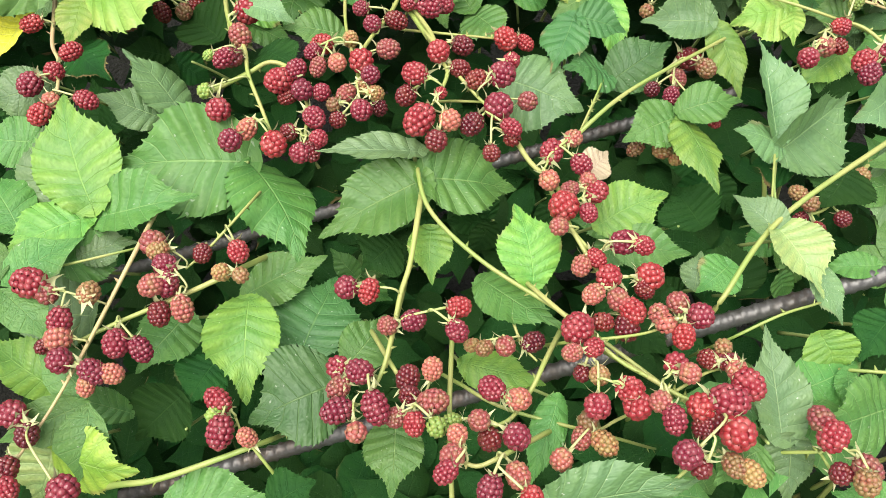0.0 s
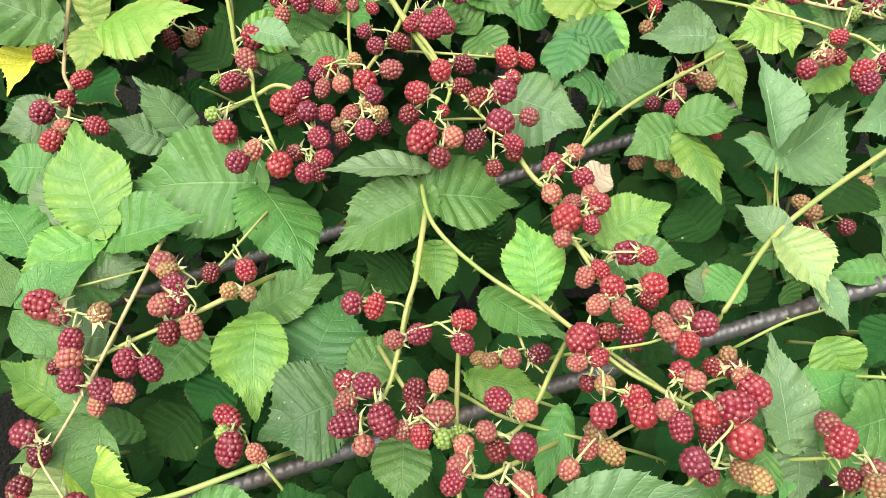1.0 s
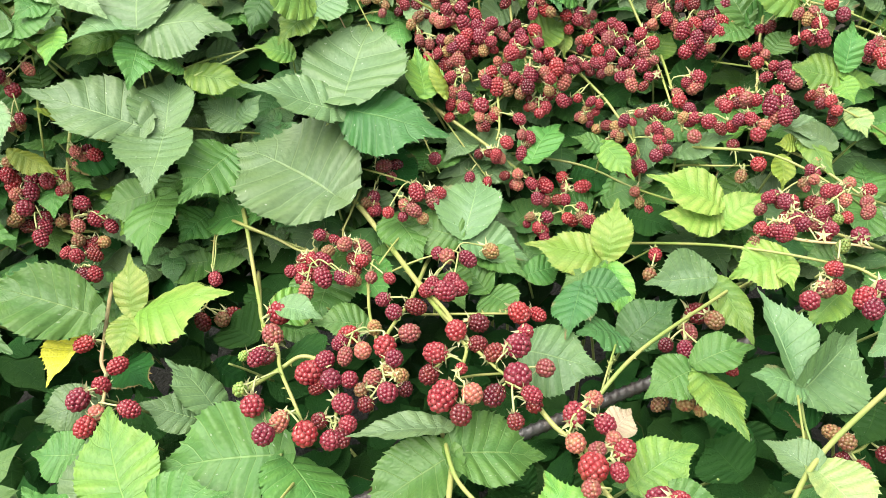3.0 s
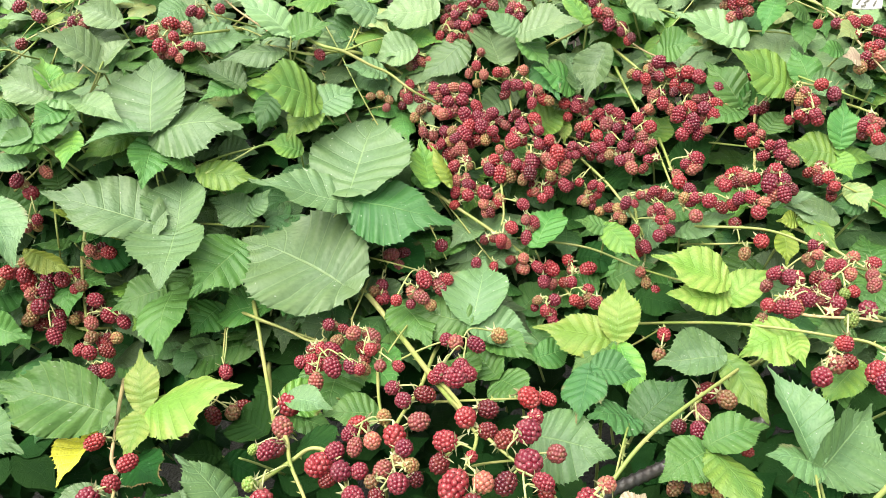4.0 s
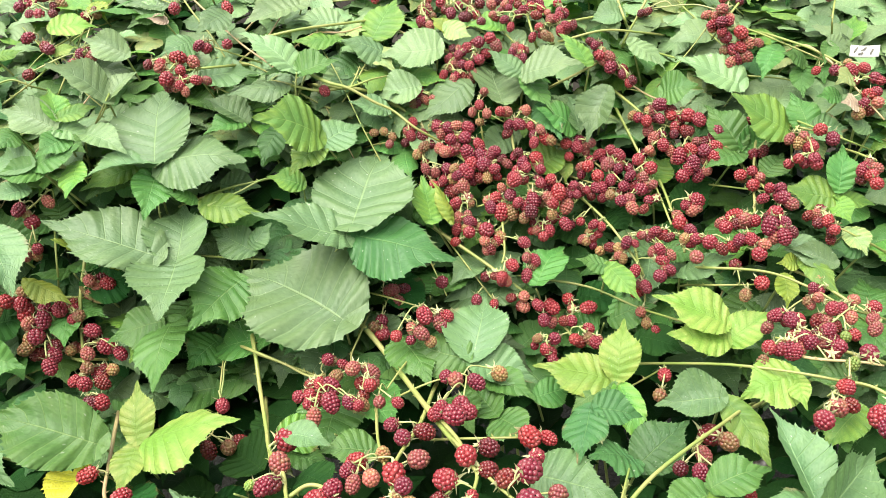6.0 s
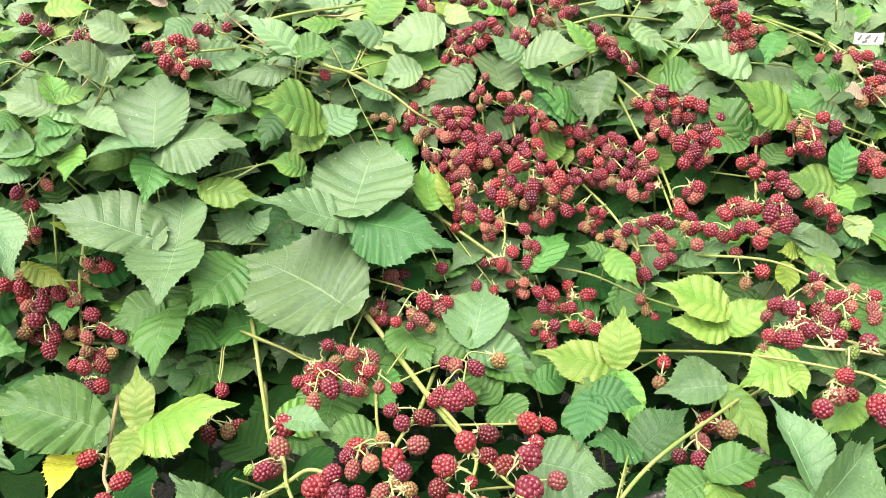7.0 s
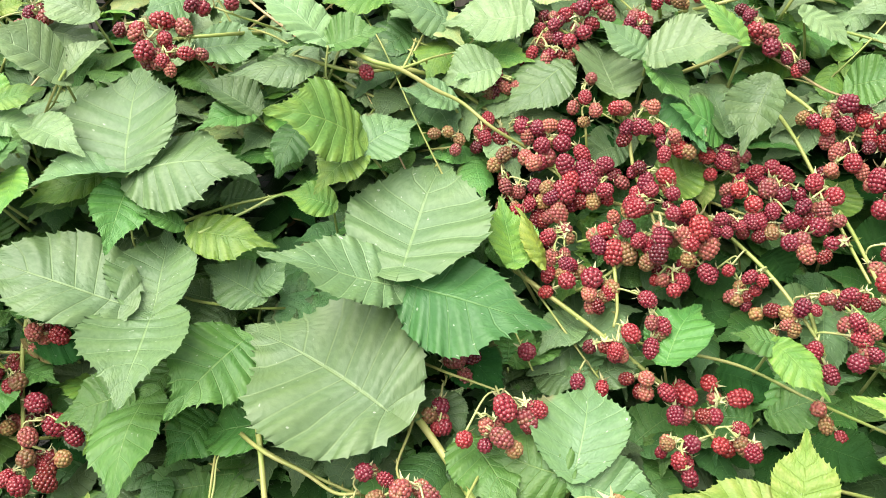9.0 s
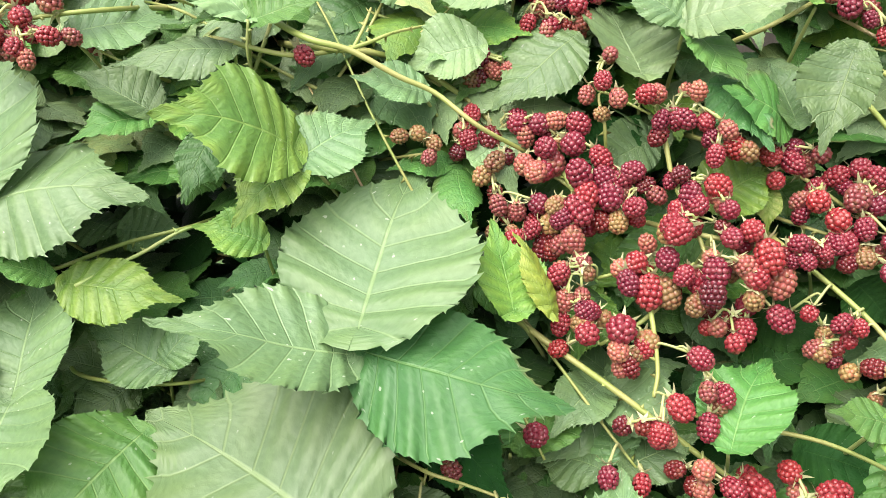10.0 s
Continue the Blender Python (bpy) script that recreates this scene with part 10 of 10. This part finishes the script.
berry(tr, -0.008, 0.754, 1.126, 0.0146, "r")
berry(tr, 0.026, 0.734, 1.129, 0.0192, "r")
berry(tr, 0.054, 0.763, 1.120, 0.0172, "g")
berry(tr, 0.007, 0.674, 1.139, 0.0170, "r")
berry(tr, -0.014, 0.665, 1.142, 0.0136, "r")
berry(tr, -0.021, 0.667, 1.135, 0.0132, "r")
berry(tr, -0.016, 0.683, 1.131, 0.0133, "g")
tr = truss([(-0.135, 0.970, 1.142), (-0.112, 0.911, 1.167), (-0.082, 0.874, 1.176), (-0.058, 0.867, 1.170), (-0.036, 0.859, 1.165)], 0.0016, "a cluster of pink and crimson unripe blackberries on a pale stalk")
berry(tr, -0.031, 0.830, 1.168, 0.0190, "r")
berry(tr, -0.012, 0.827, 1.157, 0.0188, "p")
berry(tr, -0.003, 0.829, 1.166, 0.0148, "r")
berry(tr, -0.009, 0.833, 1.164, 0.0117, "r")
berry(tr, -0.010, 0.824, 1.154, 0.0134, "d")
berry(tr, -0.066, 0.806, 1.155, 0.0137, "r")
berry(tr, -0.047, 0.818, 1.157, 0.0110, "p")
berry(tr, -0.038, 0.829, 1.152, 0.0108, "p")
berry(tr, -0.049, 0.806, 1.148, 0.0087, "r")
berry(tr, -0.035, 0.803, 1.158, 0.0145, "p")
berry(tr, -0.025, 0.803, 1.146, 0.0119, "g")
tr = truss([(-0.074, 1.022, 1.150), (-0.075, 0.952, 1.166), (-0.081, 0.901, 1.161), (-0.085, 0.888, 1.152)], 0.0016, "a cluster of crimson half-ripe blackberries on a pale stalk")
berry(tr, -0.088, 0.863, 1.147, 0.0134, "r")
berry(tr, -0.088, 0.857, 1.136, 0.0134, "p")
berry(tr, -0.085, 0.849, 1.135, 0.0118, "r")
berry(tr, -0.098, 0.853, 1.145, 0.0115, "g")
berry(tr, -0.091, 0.848, 1.134, 0.0111, "r")
berry(tr, -0.075, 0.900, 1.172, 0.0158, "p")
berry(tr, -0.059, 0.909, 1.168, 0.0157, "d")
berry(tr, -0.065, 0.892, 1.157, 0.0131, "p")
berry(tr, -0.084, 0.922, 1.182, 0.0130, "d")
berry(tr, -0.109, 0.932, 1.212, 0.0099, "r")
berry(tr, -0.109, 0.953, 1.206, 0.0095, "p")
tr = truss([(-0.319, 0.950, 1.089), (-0.302, 0.885, 1.110), (-0.293, 0.835, 1.111), (-0.293, 0.805, 1.090)], 0.0016, "a single crimson blackberry on a thin stalk")
berry(tr, -0.282, 0.777, 1.091, 0.0153, "r")

# a small white plant label caught among the leaves
def plant_label():
    white = stem_material("label_white", (0.66, 0.66, 0.66), (0.58, 0.59, 0.60), 0.4)
    ink = stem_material("label_ink", (0.03, 0.03, 0.035), (0.05, 0.05, 0.05), 0.6)
    ob = tagged(new("plant_label"), "small bent white plastic plant label with dark marks", "label")
    ob.matrix_world = Matrix(((0.887, 0.290, -0.360, 0.541), (-0.462, 0.556, -0.691, 0.970), (0.000, 0.779, 0.627, 1.425), (0, 0, 0, 1)))
    bm = bmesh.new()
    bmesh.ops.create_grid(bm, x_segments=12, y_segments=4, size=0.5)
    for v in bm.verts:
        v.co = Vector((v.co.x * 0.033, v.co.y * 0.016, 0.3 * (v.co.x * 0.033) * v.co.x))
    bmesh.ops.solidify(bm, geom=bm.faces[:], thickness=0.0008)
    child("tag", mesh_of("tag", bm, white), ob)
    for x, y, w, turn in ((-0.010, 0.001, 0.008, 65), (-0.001, 0.002, 0.008, 40), (0.008, -0.001, 0.008, 70), (-0.004, -0.004, 0.006, 15)):
        bm = bmesh.new()
        bmesh.ops.create_cube(bm, size=1, matrix=Matrix.Diagonal((w, 0.0022, 0.0006, 1)))
        child("bar", mesh_of("bar", bm, ink, False), ob, pose(x, y, 0.0022, 0, 0, turn))


plant_label()

# clusters at the bed's far side and between the leaves
tr = truss([(0.486, 1.068, 1.414), (0.483, 1.010, 1.431), (0.493, 0.966, 1.420), (0.504, 0.941, 1.404), (0.516, 0.912, 1.383), (0.531, 0.885, 1.359)], 0.0018, "a cluster of crimson half-ripe blackberries on a long tan stalk", STEM_PINK)
berry(tr, 0.510, 0.947, 1.417, 0.0083, "g", False)
berry(tr, 0.500, 0.945, 1.408, 0.0101, "p")
berry(tr, 0.512, 0.940, 1.410, 0.0124, "r")
berry(tr, 0.525, 0.935, 1.412, 0.0124, "r")
berry(tr, 0.532, 0.921, 1.402, 0.0105, "r")
berry(tr, 0.513, 0.928, 1.398, 0.0076, "r", False)
berry(tr, 0.522, 0.910, 1.385, 0.0116, "r")
berry(tr, 0.530, 0.909, 1.388, 0.0105, "r")
berry(tr, 0.514, 0.905, 1.375, 0.0115, "r")
berry(tr, 0.506, 0.898, 1.365, 0.0138, "g")
berry(tr, 0.528, 0.899, 1.377, 0.0115, "p")
berry(tr, 0.524, 0.907, 1.367, 0.0116, "d")
berry(tr, 0.537, 0.916, 1.399, 0.0094, "r")
tr = truss([(0.505, 0.925, 1.315), (0.502, 0.877, 1.322), (0.512, 0.854, 1.319)], 0.0018, "a heavy cluster of crimson blackberries below a pale cane", STEM)
berry(tr, 0.494, 0.848, 1.312, 0.0122, "r")
berry(tr, 0.500, 0.839, 1.307, 0.0150, "r")
berry(tr, 0.495, 0.850, 1.299, 0.0112, "d")
berry(tr, 0.507, 0.843, 1.314, 0.0100, "p")
berry(tr, 0.501, 0.851, 1.318, 0.0090, "p")
berry(tr, 0.502, 0.829, 1.300, 0.0122, "r")
tr = truss([(0.410, 0.840, 1.196), (0.414, 0.789, 1.208), (0.424, 0.755, 1.207), (0.438, 0.731, 1.201), (0.461, 0.709, 1.188)], 0.0020, "a cluster of crimson and pink blackberries with small unripe ones", STEM)
berry(tr, 0.425, 0.729, 1.195, 0.0154, "r")
berry(tr, 0.442, 0.734, 1.202, 0.0129, "p")
berry(tr, 0.432, 0.716, 1.191, 0.0132, "p")
berry(tr, 0.458, 0.721, 1.199, 0.0144, "r")
berry(tr, 0.452, 0.709, 1.191, 0.0122, "p")
berry(tr, 0.449, 0.697, 1.186, 0.0122, "p")
berry(tr, 0.418, 0.768, 1.213, 0.0094, "g")
berry(tr, 0.413, 0.756, 1.204, 0.0114, "r")
berry(tr, 0.400, 0.749, 1.196, 0.0093, "g")
berry(tr, 0.402, 0.708, 1.184, 0.0095, "g")
berry(tr, 0.418, 0.717, 1.180, 0.0097, "d")
berry(tr, 0.416, 0.692, 1.182, 0.0075, "G", False)
berry(tr, 0.426, 0.693, 1.183, 0.0110, "r")
tr = truss([(0.366, 0.753, 1.144), (0.368, 0.688, 1.165), (0.389, 0.670, 1.169), (0.416, 0.656, 1.173), (0.438, 0.654, 1.168)], 0.0020, "dark red blackberries hanging in the hedge on a pinkish stalk", STEM_PINK)
berry(tr, 0.368, 0.745, 1.184, 0.0133, "r")
berry(tr, 0.382, 0.731, 1.184, 0.0151, "r")
berry(tr, 0.381, 0.723, 1.174, 0.0121, "d")
berry(tr, 0.394, 0.711, 1.175, 0.0120, "d")
berry(tr, 0.373, 0.701, 1.177, 0.0108, "r")
berry(tr, 0.381, 0.693, 1.177, 0.0108, "r")
berry(tr, 0.351, 0.696, 1.170, 0.0117, "r")
berry(tr, 0.363, 0.686, 1.172, 0.0136, "r")
berry(tr, 0.404, 0.680, 1.178, 0.0157, "r")
berry(tr, 0.399, 0.679, 1.169, 0.0118, "d")
berry(tr, 0.429, 0.667, 1.176, 0.0186, "r")
berry(tr, 0.407, 0.655, 1.172, 0.0106, "G")
berry(tr, 0.391, 0.628, 1.163, 0.0113, "r")
tr = truss([(-0.109, 1.063, 1.322), (-0.085, 1.032, 1.334), (-0.065, 1.028, 1.337)], 0.0013, "a small cluster of pale unripe blackberries", STEM)
berry(tr, -0.088, 1.024, 1.352, 0.0087, "g", False)
berry(tr, -0.075, 1.028, 1.352, 0.0088, "g", False)
berry(tr, -0.064, 1.026, 1.344, 0.0087, "g", False)
berry(tr, -0.068, 1.019, 1.336, 0.0099, "p")

# ---- shaded leaves behind the face ----
shade = random.Random(21)


def shaded_leaf(where, facing, size, tone):
    ob = leaf(*where, tone)
    n = Vector(facing)
    a = shade.uniform(0, math.tau)
    x = n.cross(Vector((math.cos(a), math.sin(a), 0.3))).normalized()
    y = n.cross(x)
    spread = shade.uniform(1.0, 1.5)
    for k, (turn, s) in enumerate(((0, 1.0), (spread, 0.85), (-spread, 0.85))):
        d = (y * math.cos(turn) + x * math.sin(turn)) * size * s
        base = where + d * 0.12
        tip = base + d + n * shade.uniform(-0.25, 0.05) * size
        m_n = (n + Vector([shade.uniform(-0.4, 0.4) for _ in range(3)])).normalized()
        leaflet(ob, *base, *tip, *m_n, size * s * shade.uniform(0.6, 0.78), tone)
    return ob


# tone d puts the shade of the hedge's depth into the leaf colour
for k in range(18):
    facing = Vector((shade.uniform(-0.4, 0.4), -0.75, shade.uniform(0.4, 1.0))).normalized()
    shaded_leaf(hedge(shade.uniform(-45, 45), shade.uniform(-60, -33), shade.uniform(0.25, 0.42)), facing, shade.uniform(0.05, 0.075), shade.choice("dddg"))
for k in range(75):
    el, az = shade.uniform(-29, -10), shade.uniform(-38, 38)
    facing = Vector((shade.uniform(-0.45, 0.45), shade.uniform(-0.6, 0.15), 1.0)).normalized()
    shaded_leaf(hedge(az, el, shade.uniform(0.025, 0.06)), facing, shade.uniform(0.05, 0.082), shade.choice("gglmmv"))
for k in range(30):
    el, az = shade.uniform(-10, -2.0), shade.uniform(-36, 36)
    facing = Vector((shade.uniform(-0.45, 0.45), shade.uniform(-0.5, 0.2), 1.0)).normalized()
    shaded_leaf(hedge(az, el, shade.uniform(0.02, 0.14)), facing, shade.uniform(0.05, 0.08), shade.choice("glwwvw"))

# ---- the thicket behind and round them, leaf upon leaf ----
def foliage(name, words, tone, count, place_one, size0, size1, cells_u=8, cells_v=4):
    """Leaf upon leaf in one heap; place_one gives where the next one sits."""
    rng = random.Random(count)
    protos = [leaflet_mesh("proto", tone, 4 + k, cells_u, cells_v) for k in range(5)]
    shapes = [np.array([v.co for v in p.vertices]) for p in protos]
    quads = np.array([p.vertices[:] for p in protos[0].polygons])
    uvs = np.array([d.uv for d in protos[0].uv_layers[0].data])
    verts, faces, uv = [], [], []
    made = 0
    while made < count:
        where = place_one(rng)
        if where.z < 0.05:
            continue
        n = Vector((rng.uniform(-0.38, 0.38), rng.uniform(-0.75, 0.1), 1.0)).normalized()
        a = rng.uniform(0, math.tau)
        right = n.cross(Vector((math.cos(a), math.sin(a), 0.2))).normalized()
        along = n.cross(right)
        size = rng.uniform(size0, size1)
        for turn, part in ((0.0, 1.0), (rng.uniform(1.0, 1.5), 0.85), (-rng.uniform(1.0, 1.5), 0.85)):
            y = along * math.cos(turn) + right * math.sin(turn) + n * rng.uniform(-0.3, 0.05)
            x = y.cross(n).normalized()
            up = (x.cross(y) + x * rng.uniform(-0.22, 0.22)).normalized()
            m = np.array((x * size * part * rng.uniform(0.54, 0.72), y * size * part, up * size * part * 0.8))
            verts.append(rng.choice(shapes) @ m + np.array(where + y * size * 0.1))
            faces.append(quads + made * len(shapes[0]))
            uv.append(uvs)
            made += 1
    me = bpy.data.meshes.new(name)
    me.from_pydata(np.concatenate(verts).tolist(), [], np.concatenate(faces).tolist())
    me.uv_layers.new(name="UVMap").data.foreach_set("uv", np.concatenate(uv).ravel())
    me.materials.append(LEAF[tone])
    me.polygons.foreach_set("use_smooth", [True] * len(me.polygons))
    for p in protos:
        bpy.data.meshes.remove(p)
    return tagged(new(name, me), words, "foliage", kind="stuff")


def in_view(x, y):
    return abs(math.degrees(math.atan2(x, max(y, 0.02)))) < 40 and y < 1.40


def body(rng, low, high):
    while True:
        x, y = rng.uniform(-2.3, 2.3), rng.uniform(-0.08, 2.45)
        if y > 0.62 or not in_view(x, y) or rng.random() < 0.6:
            break
    z = profile(y) + 0.05 * noise.noise((x * 3, y * 3, 0)) - (rng.uniform(0.18, 0.45) + (0.25 if y < 0.62 else 0.0) if in_view(x, y) else rng.uniform(low, high))
    if rng.random() < 0.3:
        z = rng.uniform(0.12, max(0.2, z))
    return Vector((x, y, z - max(0.0, abs(x) - 1.9) * 2.2))


def skin(rng):
    while True:
        x, y = rng.uniform(-2.3, 2.3), rng.uniform(-0.06, 2.4)
        if not in_view(x, y):
            return Vector((x, y, profile(y) + 0.06 * noise.noise((x * 3, y * 3, 0)) - rng.uniform(-0.02, 0.08) - max(0.0, abs(x) - 1.9) * 2.2))


def inner(rng):
    el = rng.uniform(-72, -1)
    if el < -33 and rng.random() < 0.4:
        el = rng.uniform(-33, -1)
    return hedge(rng.uniform(-44, 44), el, rng.uniform(0.09, 0.28) if el > -33 else rng.uniform(0.34, 0.75))


# both heaps take tone d, so part of their shade is colour
foliage("bramble_thicket", "dense shade-dark bramble foliage that fills the hedge", "d", 5400, lambda r: body(r, 0.05, 0.25), 0.05, 0.085, 6, 2)
foliage("bramble_undergrowth", "deep shade-dark bramble leaves behind the outer ones", "d", 6000, lambda r: inner(r), 0.05, 0.085, 6, 3)
foliage("hedge_flank", "sunlit green bramble leaves over the rest of the hedge", "g", 3300, skin, 0.05, 0.085, 6, 2)
# unseen leaves added on the near side to keep light out below
foliage("hedge_front", "unseen bramble leaves added down the hedge's front to block light", "g", 1800,
        lambda r: Vector((r.uniform(-2.1, 2.1), r.uniform(-0.16, -0.06), r.uniform(0.06, 0.8))), 0.05, 0.085, 6, 2)
# more unseen leaves, under the camera, that close the top against light
foliage("hedge_shoulder", "unseen bramble leaves added over the front shoulder to block light", "g", 1200,
        lambda r: (lambda x, y: Vector((x, y, profile(y) - 0.06 - r.uniform(0.0, 0.14))))(r.uniform(-0.9, 0.9), r.uniform(-0.1, 0.13)), 0.05, 0.085)
for tone, words, count in (("g", "green bramble leaves crowding below the outer ones", 540), ("l", "dusty, sheen-pale bramble leaves crowding below the outer ones", 390),
                           ("n", "dark mature bramble leaves crowding below the outer ones", 420),
                           ("m", "matt green bramble leaves crowding below the outer ones", 390)):
    foliage("hedge_leaves", words, tone, count, lambda r: (lambda az, el: hedge(az, el, r.uniform(0.03, 0.085) + (0.03 if el < -15 and not -14 < az < -3 else 0.0)))(r.uniform(-40, 40), r.uniform(-31, -8)), 0.045, 0.085, 24, 5)
# tone w carries the crest's sheen in its colour
for tone, words, count in (("w", "small sheen-pale green bramble leaves along the crest", 840), ("g", "small green bramble leaves along the crest", 180),
                           ("v", "small yellow-green bramble leaves along the crest", 330),
                           ("p", "small faded bramble leaves along the crest", 120)):
    foliage("hedge_crest", words, tone, count, lambda r: hedge(r.uniform(-34, 32), r.uniform(-14, -0.8), r.uniform(0.025, 0.1)), 0.048, 0.088, 24, 5)

# old canes that carry the thicket
for k in range(46):
    x, y = shade.uniform(-1.9, 1.9), shade.uniform(0.25, 1.9)
    lean = shade.uniform(-0.5, 0.5)
    top = min(profile(y), profile(y + 0.15)) - (0.4 if in_view(x, y) else 0.13)
    cane([(x, y, -0.02), (x + lean * 0.3, y + 0.05, top * 0.55), (x + lean, y + shade.uniform(0.0, 0.2), top)], 0.0045,
         words="old shaded bramble cane rising from the ground")

# thin side shoots that thread between the leaves
for k in range(40):
    el, az = shade.uniform(-17, -2.5), shade.uniform(-34, 34)
    turn, reach = shade.uniform(-1.2, 1.2), shade.uniform(4.0, 10.0)
    da, de = reach * math.cos(turn) * shade.choice((-1, 1)), reach * math.sin(turn)
    rise = shade.uniform(0.0, 0.03)
    points = [hedge(az - da * 0.7, max(-34, el - de * 0.7), 0.09), hedge(az - da * 0.45, max(-33, el - de * 0.45), 0.03),
              hedge(az, el, rise), hedge(az + da * 0.4, min(-1.2, el + de * 0.4 + 0.6), rise + 0.012), hedge(az + da * 0.75, min(-1, el + de * 0.75), 0.07)]
    pink = shade.random() < 0.3
    cane(points, shade.uniform(0.0011, 0.0019), STEM_PINK if pink else CANE,
         "thin reddish bramble shoot between the leaves" if pink else "thin yellow-green bramble shoot between the leaves")
